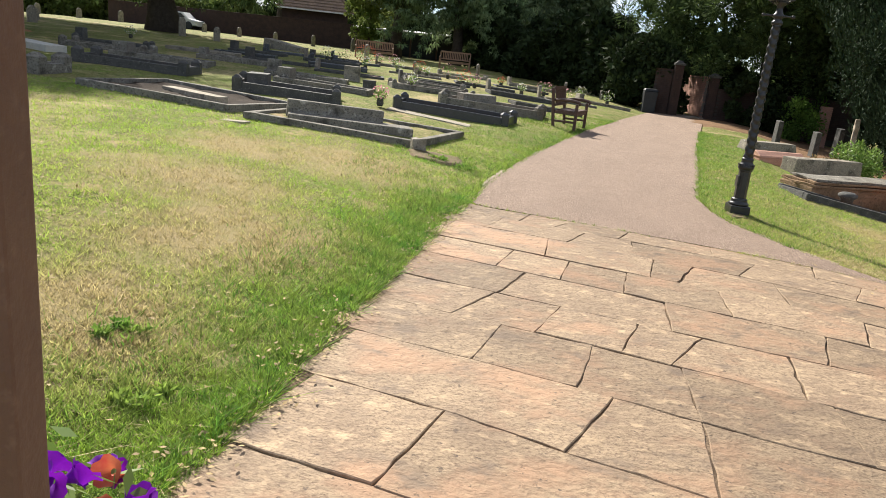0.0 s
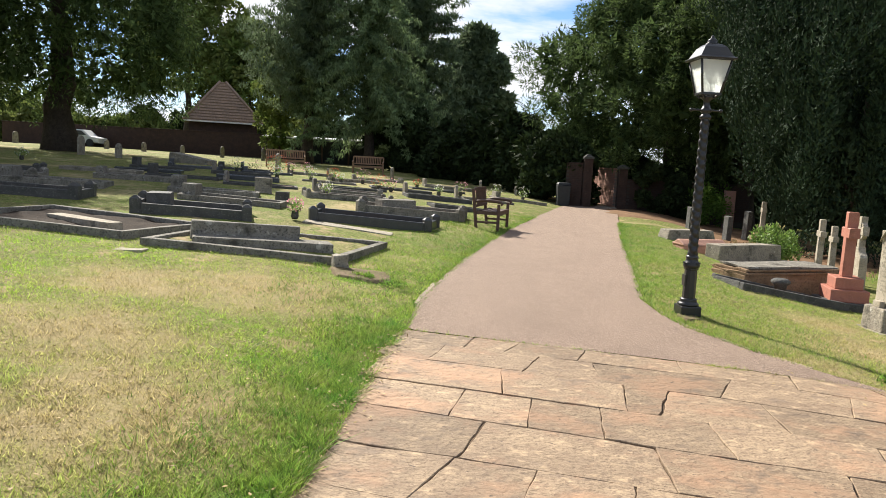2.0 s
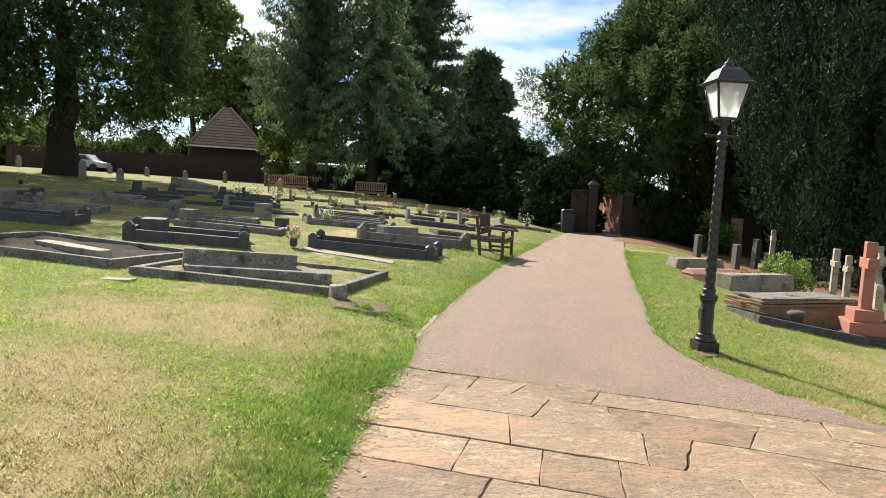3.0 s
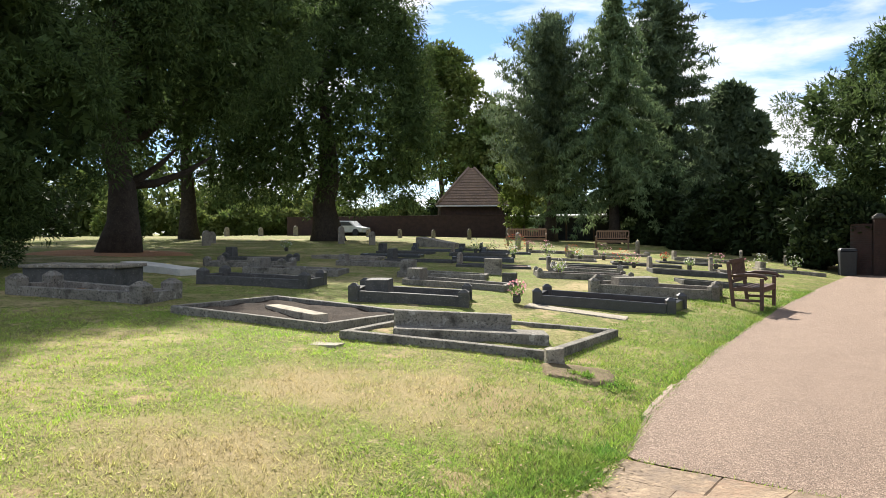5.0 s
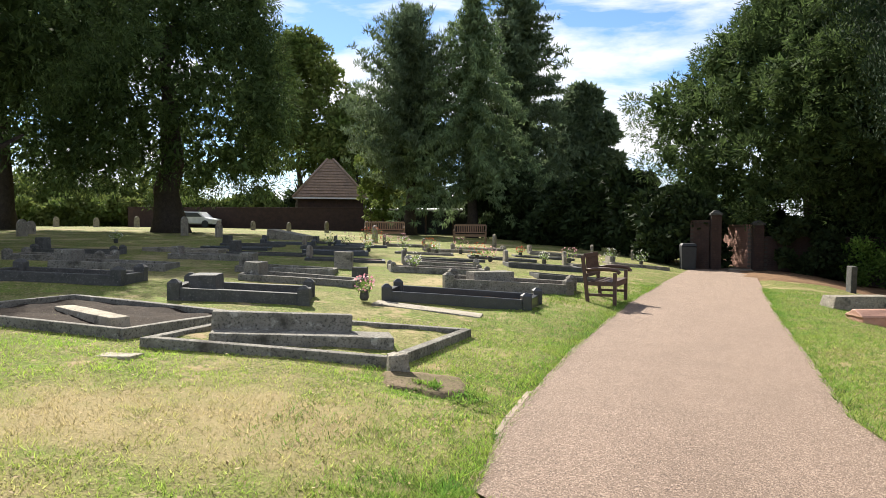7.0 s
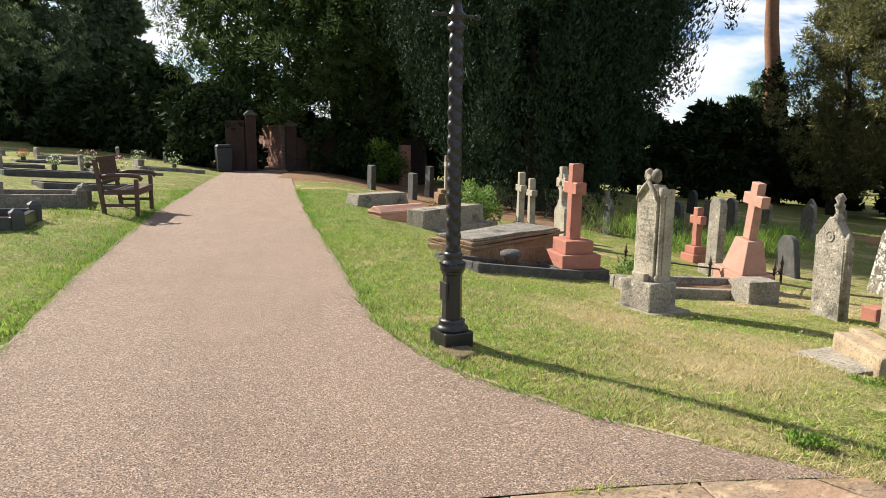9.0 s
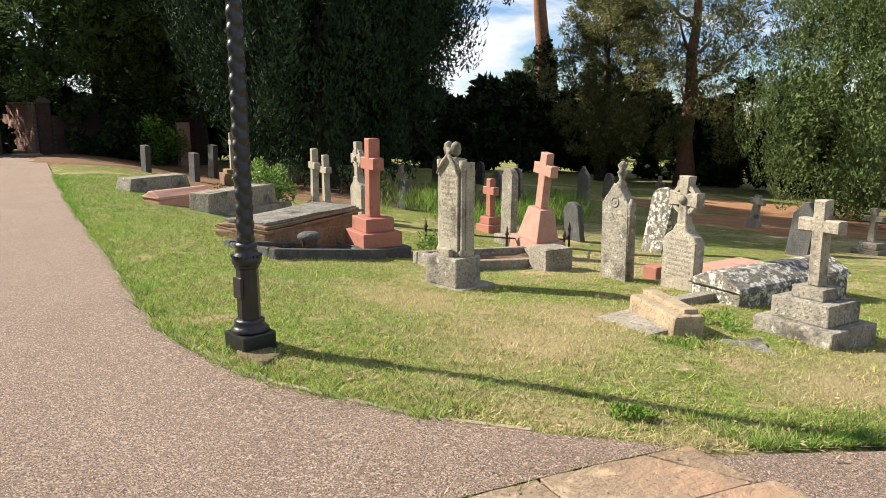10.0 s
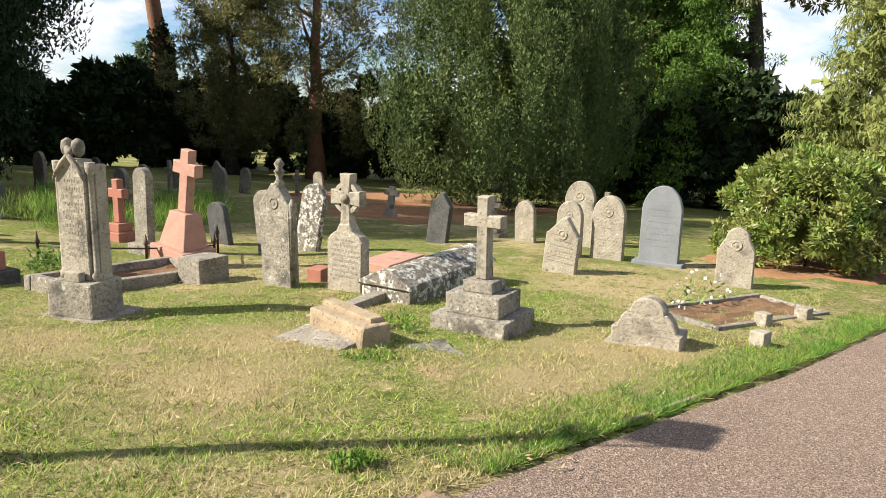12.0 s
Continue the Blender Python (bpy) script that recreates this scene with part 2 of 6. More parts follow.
# lit counterpart of the gate brick: sunlight is put into this pale colour
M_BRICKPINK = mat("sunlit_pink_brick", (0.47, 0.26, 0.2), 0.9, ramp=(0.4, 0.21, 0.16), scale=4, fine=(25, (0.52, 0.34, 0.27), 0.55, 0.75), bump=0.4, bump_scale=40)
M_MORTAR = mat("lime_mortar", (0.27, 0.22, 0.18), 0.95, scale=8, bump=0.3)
# mortar darkened along with the gate brick, shade in its colour
M_SHADEMORTAR = mat("shaded_mortar", (0.06, 0.05, 0.042), 0.95, scale=8, bump=0.3)
M_TILE = mat("clay_roof_tile", (0.27, 0.185, 0.13), 0.85, ramp=(0.19, 0.135, 0.1), scale=1.2, fine=(6, (0.36, 0.24, 0.17), 0.52, 0.7), island=0.12, bump=0.3, bump_scale=8)
M_METALROOF = mat("pale_sheet_roof", (0.6, 0.6, 0.58), 0.45, ramp=(0.5, 0.5, 0.48), scale=2, bump=0.1, bump_scale=8)
M_WHITEPAINT = mat("white_paint", (0.75, 0.74, 0.7), 0.6, scale=4, bump=0.05)
M_BIN = mat("dark_plastic", (0.025, 0.027, 0.03), 0.5, scale=8, bump=0.05)
M_BARK = mat("tree_bark", (0.075, 0.06, 0.048), 0.95, ramp=(0.045, 0.036, 0.03), scale=5, fine=(22, (0.12, 0.1, 0.08), 0.55, 0.72), bump=1.0, bump_scale=18, spec=0.1)
M_PINEBARK = mat("red_pine_bark", (0.27, 0.14, 0.085), 0.95, ramp=(0.18, 0.095, 0.06), scale=4, fine=(20, (0.1, 0.06, 0.045), 0.55, 0.7), bump=1.0, bump_scale=14, spec=0.1)
LEAF = dict(rough=0.8, bump=0, spec=0.1)
M_YEW = mat("yew_needles", (0.058, 0.092, 0.032), ramp=(0.085, 0.122, 0.04), scale=1.1, island=0.5, translucent=0.36, **LEAF)
# darker copy of the yew needles: the tree's shaded side is in the colour
M_SHADEYEW = mat("shaded_yew_needles", (0.024, 0.043, 0.022), ramp=(0.04, 0.064, 0.034), scale=1.0, island=0.45, translucent=0.08, **LEAF)
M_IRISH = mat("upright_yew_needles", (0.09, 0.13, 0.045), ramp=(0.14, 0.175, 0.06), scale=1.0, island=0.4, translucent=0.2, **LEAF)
M_CEDAR = mat("cedar_needles", (0.13, 0.19, 0.09), ramp=(0.2, 0.26, 0.12), scale=0.8, island=0.4, translucent=0.35, **LEAF)
M_PINE = mat("pine_needles", (0.1, 0.14, 0.08), ramp=(0.14, 0.18, 0.09), scale=0.7, island=0.4, translucent=0.32, **LEAF)
M_SCOTS = mat("old_pine_needles", (0.11, 0.12, 0.05), ramp=(0.19, 0.175, 0.07), scale=0.5, island=0.4, translucent=0.22, **LEAF)
M_BRIGHT = mat("bright_conifer_leaf", (0.13, 0.22, 0.04), ramp=(0.08, 0.14, 0.03), scale=0.7, island=0.35, translucent=0.28, **LEAF)
M_WEEP = mat("golden_cypress_leaf", (0.27, 0.29, 0.09), ramp=(0.19, 0.22, 0.07), scale=0.9, island=0.3, translucent=0.28, **LEAF)
M_LAUREL = mat("laurel_leaf", (0.15, 0.235, 0.04), ramp=(0.26, 0.25, 0.075), scale=1.5, island=0.4, translucent=0.25, rough=0.4, bump=0, spec=0.4)
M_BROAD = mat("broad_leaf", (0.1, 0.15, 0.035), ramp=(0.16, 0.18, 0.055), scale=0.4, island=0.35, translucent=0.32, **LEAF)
# nearly black leaf: the shade of the background hedges is put into it
M_HEDGE = mat("shaded_hedge_leaf", (0.022, 0.036, 0.014), ramp=(0.034, 0.05, 0.018), scale=0.7, island=0.45, translucent=0.1, **LEAF)
M_PURPLE = mat("purple_petal", (0.25, 0.012, 0.5), 0.6, ramp=(0.16, 0.005, 0.36), scale=30, island=0.3, bump=0, translucent=0.3)
M_WHITEPETAL = mat("white_petal", (0.8, 0.78, 0.7), 0.6, scale=30, island=0.15, bump=0, translucent=0.3)
M_REDPETAL = mat("red_petal", (0.55, 0.05, 0.04), 0.6, ramp=(0.6, 0.2, 0.08), scale=30, island=0.4, bump=0, translucent=0.3)
M_PINKPETAL = mat("pink_petal", (0.7, 0.25, 0.32), 0.6, ramp=(0.75, 0.5, 0.5), scale=30, island=0.4, bump=0, translucent=0.3)

# ---- building helpers ----
rng = np.random.default_rng(11)


def thing(name, x=0.0, y=0.0, z=0.0, turn=0.0, label="", category="", group="", kind="", lean=0.0):
    ob = new(name)
    ob.empty_display_size = 0.2
    ob.matrix_world = pose(x, y, z, lean, 0, turn)
    return tagged(ob, label, category, group, kind)


def part(name, bm, material, parent=None, label=""):
    """Links a bmesh as one mesh object under a thing or a part."""
    me = bpy.data.meshes.new(name)
    bm.to_mesh(me)
    bm.free()
    me.materials.append(material)
    ob = new(name, me)
    if parent:
        ob.parent = parent
    return tagged(ob, label)


def raw(name, verts, faces, material, parent=None, label="", smooth=False):
    me = bpy.data.meshes.new(name)
    me.from_pydata(verts, [], faces)
    me.materials.append(material)
    if smooth:
        me.polygons.foreach_set("use_smooth", [True] * len(me.polygons))
    ob = new(name, me)
    if parent:
        ob.parent = parent
    return tagged(ob, label)


def box(bm, x, y, z, sx, sy, sz, bevel=0.008, turn=0.0, taper=1.0, tilt=(0, 0)):
    """A box whose foot is centred on (x, y, z), edges rounded; taper: size of its top against its foot."""
    made = bmesh.ops.create_cube(bm, size=1)["verts"]
    for v in made:
        k = taper if v.co.z > 0 else 1
        v.co = Vector((v.co.x * sx * k, v.co.y * sy * k, (v.co.z + 0.5) * sz))
    m = pose(x, y, z, tilt[0], tilt[1], turn)
    if bevel:
        edges = list({e for v in made for e in v.link_edges})
        r = bmesh.ops.bevel(bm, geom=edges, offset=bevel, segments=2, affect="EDGES", profile=0.6)
        made = list(set(r["verts"]) | {v for v in made if v.is_valid})
    bmesh.ops.transform(bm, matrix=m, verts=made)
    return made


def slab_from(bm, outline, depth, m=None, bevel=0.008):
    """A plate cut to an outline in x and z, of the given depth along y, edges rounded."""
    vs = [bm.verts.new((x, -depth / 2, z)) for x, z in outline]
    face = bm.faces.new(vs)
    ext = bmesh.ops.extrude_face_region(bm, geom=[face])
    back = [v for v in ext["geom"] if isinstance(v, bmesh.types.BMVert)]
    bmesh.ops.translate(bm, verts=back, vec=(0, depth, 0))
    every = vs + back
    faces = list({f for v in every for f in v.link_faces})
    bmesh.ops.recalc_face_normals(bm, faces=faces)
    if bevel:
        rim = [e for f in faces if len(f.verts) == len(vs) and len(vs) > 4 or f in faces for e in f.edges]
        rim = [e for e in set(rim) if len(e.link_faces) == 2 and any(len(f.verts) == len(vs) for f in e.link_faces) and
               abs(e.verts[0].co.y - e.verts[1].co.y) < 1e-5]
        r = bmesh.ops.bevel(bm, geom=rim, offset=bevel, segments=1, affect="EDGES")
        every = list(set(r["verts"]) | {v for v in every if v.is_valid})
    if m:
        bmesh.ops.transform(bm, matrix=m, verts=every)
    return every


def lathe(bm, rings, sides=16, x=0.0, y=0.0, smooth=True, turn=0.0):
    """A turned solid from (radius, height) rings."""
    loops = []
    for r, z in rings:
        loops.append([bm.verts.new((x + r * math.cos(2 * math.pi * (k + turn) / sides), y + r * math.sin(2 * math.pi * (k + turn) / sides), z)) for k in range(sides)])
    for a, b in zip(loops, loops[1:]):
        for k in range(sides):
            f = bm.faces.new((a[k], a[(k + 1) % sides], b[(k + 1) % sides], b[k]))
            f.smooth = smooth
    bm.faces.new(list(reversed(loops[0])))
    bm.faces.new(loops[-1])


def tube(bm, pts, radii, sides=8):
    """A bent tapering tube through points."""
    pts = [Vector(p) for p in pts]
    loops = []
    for i, p in enumerate(pts):
        d = (pts[min(i + 1, len(pts) - 1)] - pts[max(i - 1, 0)]).normalized()
        a = d.orthogonal().normalized() if abs(d.z) < 0.9 else Vector((1, 0, 0)).cross(d).normalized()
        b = d.cross(a)
        loops.append([bm.verts.new(p + radii[i] * (math.cos(2 * math.pi * k / sides) * a + math.sin(2 * math.pi * k / sides) * b)) for k in range(sides)])
    for a, b in zip(loops, loops[1:]):
        shift_by = min(range(sides), key=lambda s: (a[0].co - b[s].co).length)
        for k in range(sides):
            f = bm.faces.new((a[k], a[(k + 1) % sides], b[(k + 1 + shift_by) % sides], b[(k + shift_by) % sides]))
            f.smooth = True
    bm.faces.new(list(reversed(loops[0])))
    bm.faces.new(loops[-1])


def rough_up(bm, amount, size, cuts=0, seed=0.0):
    """Weathering: splits long edges and pushes the points about."""
    if cuts:
        bmesh.ops.subdivide_edges(bm, edges=[e for e in bm.edges if e.calc_length() > 0.12], cuts=cuts, use_grid_fill=True)
    for v in bm.verts:
        v.co += noise.noise_vector(v.co / size + Vector((seed, seed * 2.3, 0))) * amount


def leaves(name, centres, ways, faces_to, length, width, material, parent=None, label="", bend=0.0):
    """Many small pointed leaves as one mesh: centre, growing direction and facing of each."""
    c, d, f = (np.asarray(a, float) for a in (centres, ways, faces_to))
    k = len(c)
    d = d / (np.linalg.norm(d, axis=1, keepdims=True) + 1e-9)
    s = np.cross(d, f)
    s = s / (np.linalg.norm(s, axis=1, keepdims=True) + 1e-9)
    ln = np.broadcast_to(np.asarray(length, float).reshape(-1, 1), (k, 1))
    wd = np.broadcast_to(np.asarray(width, float).reshape(-1, 1), (k, 1))
    corners = 3 if k > 20000 else 4
    v = np.empty((k, corners, 3))
    if corners == 4:
        v[:, 0], v[:, 2] = c - d * ln * 0.5, c + d * ln * 0.5
        v[:, 1], v[:, 3] = c + s * wd * 0.5 + d * ln * 0.08, c - s * wd * 0.5 + d * ln * 0.08
    else:
        v[:, 0], v[:, 1], v[:, 2] = c - d * ln * 0.4 - s * wd * 0.6, c - d * ln * 0.4 + s * wd * 0.6, c + d * ln * 0.6
    me = bpy.data.meshes.new(name)
    me.vertices.add(corners * k)
    me.vertices.foreach_set("co", v.reshape(-1))
    me.loops.add(corners * k)
    me.loops.foreach_set("vertex_index", np.arange(corners * k))
    me.polygons.add(k)
    me.polygons.foreach_set("loop_start", np.arange(0, corners * k, corners))
    me.polygons.foreach_set("loop_total", np.full(k, corners))
    me.update(calc_edges=True)
    me.materials.append(material)
    ob = new(name, me)
    if parent:
        ob.parent = parent
    return tagged(ob, label)


def unit(k):
    v = rng.normal(size=(k, 3))
    return v / np.linalg.norm(v, axis=1, keepdims=True)


def lobed(lobes, count, spread=0.35, up=0.0, shell=0.55):
    """Leaf places over many ellipsoid lobes (x, y, z, rx, ry, rz): centres, ways and facings. up: how far they grow upwards (negative: hang)."""
    L = np.asarray(lobes, float)
    weight = (L[:, 3] * L[:, 5]) + 1e-6
    pick = rng.choice(len(L), size=count, p=weight / weight.sum())
    n = unit(count)
    r = shell + (1 - shell) * rng.random((count, 1)) ** 0.6
    c = L[pick, :3] + n * L[pick, 3:] * r
    out = n / L[pick, 3:]
    out = out / np.linalg.norm(out, axis=1, keepdims=True)
    w = out * (1 - abs(up)) + np.array([0, 0, up]) + unit(count) * spread
    return c, w, out + unit(count) * 0.6

# ---- ground, path and paving ----
def drift(y):
    """How far the path has swung to the right by y."""
    return 0.15 * max(0.0, min(y, 40.0) - 12.8)


def ground_z(x, y):
    u = x - drift(y)
    if u < 0.6:
        d = 0.6 - u
        return 0.55 * (1 - math.exp(-d / 5)) + 0.02 * min(d, 40)
    d = u - 4.0
    s = 0.4 * math.log1p(math.exp(d / 0.4)) if d < 8 else d
    k = min(1.0, max(0.0, (y - 10.5) / 6))
    k = 0.1 + 0.1 * k * k * (3 - 2 * k)
    return -(k * min(s, 2.4) + 0.08 * min(max(s - 2.4, 0.0), 28))


LEFT_EDGE = ((10.3, 0.58), (11.56, 0.54), (12.9, 0.6), (15.46, 0.83), (20.7, 1.5), (27.0, 2.55), (33.7, 3.75), (36.0, 4.2))
RIGHT_EDGE = ((9.6, 4.62), (10.04, 4.18), (10.51, 3.8), (11.31, 3.4), (11.9, 3.28), (12.8, 3.22), (16.1, 3.62), (19.1, 3.95), (25.0, 4.75), (29.7, 5.4), (33.9, 5.98), (36.0, 6.3))
BRANCH_EDGE = ((4.62, 9.6), (5.3, 9.3), (6.11, 8.91), (6.86, 8.57), (7.89, 8.04), (10.4, 6.95), (16.0, 4.6), (26.0, 0.5))


def along(table, q):
    for (a, b), (c, d) in zip(table, table[1:]):
        if q <= c:
            return b + (d - b) * (q - a) / (c - a)
    return table[-1][1]


def slab_edge_x(y):
    return 0.58 + (10.32 - y) / 0.178


def path_left(y):
    return slab_edge_x(y) if y < 10.32 else along(LEFT_EDGE, y)


def on_path(x, y, margin=0.0):
    if 9.6 <= y < 36 and path_left(y) - margin < x < along(RIGHT_EDGE, y) + margin:
        return True
    if 4.6 < x < 26 and along(BRANCH_EDGE, x) - 4.6 - margin < y < along(BRANCH_EDGE, x) + margin:
        return True
    return 0.55 - margin < x < 4.9 + margin and -4 < y < 10.32 - (x - 0.58) * 0.178 + margin


def ground_sheet():
    """One sheet to the horizon, fine near the walk and coarse far off; it dips a little under the paving."""
    def steps(lo, fine_lo, fine_hi, hi, fine):
        out = list(np.arange(fine_lo, fine_hi, fine))
        q, s = fine_hi, fine
        while q < hi:
            out.append(q)
            s *= 1.25
            q += s
        out.append(hi)
        q, s = fine_lo - fine, fine
        while q > lo:
            out.insert(0, q)
            s *= 1.25
            q -= s
        out.insert(0, lo)
        return out
    xs, ys = steps(-900, -9, 13, 900, 0.2), steps(-900, 2, 24, 900, 0.2)
    verts = []
    for y in ys:
        for x in xs:
            z = ground_z(x, y)
            if -15 < x < 30 and -5 < y < 40:
                z += 0.03 * noise.noise((x * 0.7, y * 0.7, 0)) + 0.012 * noise.noise((x * 3, y * 3, 4))
                if on_path(x, y, 0.12):
                    z = ground_z(x, y) - (0.07 if on_path(x, y, -0.1) else 0.02)
            verts.append((x, y, z))
    w = len(xs)
    faces = [(j * w + i, j * w + i + 1, (j + 1) * w + i + 1, (j + 1) * w + i) for j in range(len(ys) - 1) for i in range(w - 1)]
    return tagged(raw("ground", verts, faces, M_GRASS, smooth=True), "patchy mown churchyard lawn, partly dried by the sun", "lawn", kind="structure")


ground_sheet()


def ribbon(name, rows, material, lift, label):
    """A surface through rows of (x, y) that follows the ground."""
    verts, faces = [], []
    w = len(rows[0])
    for row in rows:
        verts += [(x, y, ground_z(x, y) + lift) for x, y in row]
    for j in range(len(rows) - 1):
        faces += [(j * w + i, j * w + i + 1, (j + 1) * w + i + 1, (j + 1) * w + i) for i in range(w - 1)]
    return tagged(raw(name, verts, faces, material, smooth=True), label, "path", kind="structure")


main_rows = []
for y in list(np.arange(9.6, 14, 0.1)) + list(np.arange(14, 36.1, 0.5)):
    a, b = path_left(y), along(RIGHT_EDGE, y)
    wob = 0.025 * noise.noise((y * 1.7, 3, 0)) + 0.02 * noise.noise((y * 6, 9, 0))
    a = a + (wob if y > 10.4 else 0)
    main_rows.append([(a + (b - a) * k / 10, y) for k in range(11)])
ribbon("path_main", main_rows, M_GRAVEL, 0.012, "buff resin-bound gravel footpath through the churchyard")
def paving_right(y):
    """Where the flagstones end on the right."""
    return 4.66 + 0.33 * min(1.0, max(0.0, 9.6 - y))


branch_rows = []
for x in [4.62] + list(np.arange(4.7, 26, 0.15)):
    top = along(BRANCH_EDGE, x)
    branch_rows.append([(max(x - 0.25, paving_right(top - 4.6 * k / 16) - 0.2), top - 4.6 * k / 16) for k in range(17)])
ribbon("path_branch", branch_rows, M_GRAVEL, 0.004, "buff resin-bound gravel footpath branching off")


def bare_patch(cx, cy, rx, ry, label, material, seed=0.0):
    """A ragged patch of bare earth lying on the lawn."""
    V, F = [(cx, cy, ground_z(cx, cy) + 0.03)], []
    n, rings = 48, 7
    for j in range(1, rings + 1):
        for k in range(n):
            a = 2 * math.pi * k / n
            q = j / rings * (1 + 0.3 * noise.noise((math.cos(a) * 1.6 + seed, math.sin(a) * 1.6, 0)) + 0.14 * noise.noise((math.cos(a) * 6, math.sin(a) * 6, seed)))
            x, y = cx + rx * q * math.cos(a), cy + ry * q * math.sin(a)
            V.append((x, y, ground_z(x, y) + (0.035 if j < rings else -0.05) + 0.02 * noise.noise((x, y, 0))))
    for k in range(n):
        F.append((0, 1 + k, 1 + (k + 1) % n))
        for j in range(rings - 1):
            a, b = 1 + j * n, 1 + (j + 1) * n
            F.append((a + k, b + k, b + (k + 1) % n, a + (k + 1) % n))
    return tagged(raw("bare_earth", V, F, material, smooth=True), label, "bare earth", kind="structure")


bare_patch(21.5, 17.0, 4.5, 2.6, "dry orange bare earth among the far graves", M_EARTH, 1.0)
bare_patch(26.0, 21.5, 5.0, 3.0, "dry orange bare earth under the trees", M_EARTH, 2.0)
bare_patch(12.5, 26.0, 6.5, 5.0, "brown needle litter under the Irish yew", M_SOIL, 3.0)
bare_patch(9.0, 31.5, 4.0, 3.4, "brown needle litter under the yews", M_SOIL, 4.0)
bare_patch(27.5, 16.4, 4.0, 3.8, "brown needle litter under the sunlit yew", M_SOIL, 5.0)
bare_patch(-18.6, 22.1, 3.2, 2.4, "reddish needle litter round the trunk", M_EARTH, 6.0)
bare_patch(-0.3, 12.55, 0.4, 0.42, "worn bare earth at the grave corner", M_DUST, 7.0)

bare_patch(3.53, 11.8, 0.13, 0.2, "trodden bare earth at the foot of the lamp", M_DUST, 9.0)
bare_patch(14.9, 7.4, 1.7, 1.6, "dry earth under the clipped bush", M_EARTH, 8.0)

# ---- trees and hedges ----
def trunk_part(parent, height, radius, material, lean=(0.0, 0.0), limbs=5, limb_from=0.35, limb_len=3.0, roots=1.5, seed=0):
    r = random.Random(seed)
    bm = bmesh.new()
    n = 9
    pts = [(lean[0] * (k / n) ** 1.3 + 0.08 * r.uniform(-1, 1) * radius * 4 * (k > 0), lean[1] * (k / n) ** 1.3 + 0.08 * r.uniform(-1, 1) * radius * 4 * (k > 0), height * k / n - 0.25) for k in range(n + 1)]
    rad = [radius * (roots if k == 0 else 1.12 if k == 1 else 1) * (1 - 0.8 * (k / n) ** 1.2) for k in range(n + 1)]
    tube(bm, pts, rad, 12)
    for i in range(limbs):
        h = limb_from + (0.95 - limb_from) * (i + r.random() * 0.6) / max(limbs, 1)
        p = Vector(pts[min(n, int(h * n))])
        a = r.uniform(0, 2 * math.pi)
        ln = limb_len * r.uniform(0.6, 1.1) * (1.15 - h * 0.6)
        d = Vector((math.cos(a), math.sin(a), r.uniform(0.0, 0.5)))
        q = [p, p + d * ln * 0.35, p + d * ln * 0.7 + Vector((0, 0, 0.12 * ln)), p + d * ln + Vector((0, 0, 0.3 * ln))]
        b = radius * 0.42 * (1.1 - h * 0.6)
        tube(bm, q, [b, b * 0.75, b * 0.5, b * 0.2], 7)
    return part("trunk", bm, material, parent)


def crown_lobes(shape, height, base, radius, count, size, squash=1.0, seed=0, lop=(0.0, 0.0), inner=0.25):
    """Lobes over a crown. shape(h) gives the share of the radius at h from 0 (foot) to 1 (top)."""
    r = np.random.default_rng(seed)
    out = []
    for k in range(count):
        h = r.random() ** 0.85
        a = r.random() * 2 * math.pi
        reach = radius * shape(h) * (1 + 0.22 * math.sin(3 * a + seed) * math.sin(5 * h + seed) + r.normal() * 0.08)
        if r.random() < inner:
            reach *= r.uniform(0.2, 0.75)
        s = size * r.uniform(0.6, 1.3)
        out.append((math.cos(a) * reach + lop[0] * h, math.sin(a) * reach * squash + lop[1] * h, base + (height - base) * h, s, s, s * r.uniform(0.7, 1.1)))
    return out


def tree(name, x, y, label, lobes, count, leaf, material, up=0.0, spread=0.4, height=10, radius=0.35, bark=None, core=0.07, dense=0.55, category="tree", z=None, group="", shell=0.55, **trunk):
    t = thing(name, x, y, ground_z(x, y) if z is None else z, 0, label, category, group)
    if radius:
        trunk_part(t, height, radius, bark or M_BARK, **trunk)
    count = int(count * 0.68)
    leaf = (leaf[0] * 1.16, leaf[1] * 1.2)
    c, w, f = lobed(lobes, count, spread, up, shell)
    ln = leaf[0] * (0.6 + 0.8 * rng.random(count))
    wd = leaf[1] * (0.6 + 0.8 * rng.random(count))
    big = int(count * core * 2.2)
    if big:
        L = np.asarray(lobes, float).copy()
        mid = L[:, :2].mean(axis=0)
        L[:, :2] = mid + (L[:, :2] - mid) * 0.86
        L[:, 2] -= (L[:, 2] - L[:, 2].mean()) * 0.12
        c2, w2, f2 = lobed(L, big, 0.9, up, 0.0)
        c, w, f = np.vstack([c, c2]), np.vstack([w, w2]), np.vstack([f, f2])
        ln, wd = np.concatenate([ln, np.full(big, dense * 0.5)]), np.concatenate([wd, np.full(big, dense * 0.24)])
    leaves("crown", c, w, f, ln, wd, material, t)
    return t


def dome(h):
    return math.sqrt(max(0.02, 1 - (h * 1.02) ** 2.4)) * (0.8 + 0.2 * min(1, h * 6))


def egg(h):
    return max(0.1, math.sin(math.pi * min(1, (h * 0.86 + 0.12))) ** 0.7)


def spire(h):
    return max(0.06, (1 - h) ** 0.75) * (0.75 + 0.25 * min(1, h * 8))


def vase(h):
    return 0.45 + 0.55 * math.sin(math.pi * min(1.0, h * 0.85 + 0.08)) if h < 0.85 else max(0.1, 1 - (h - 0.85) * 5)


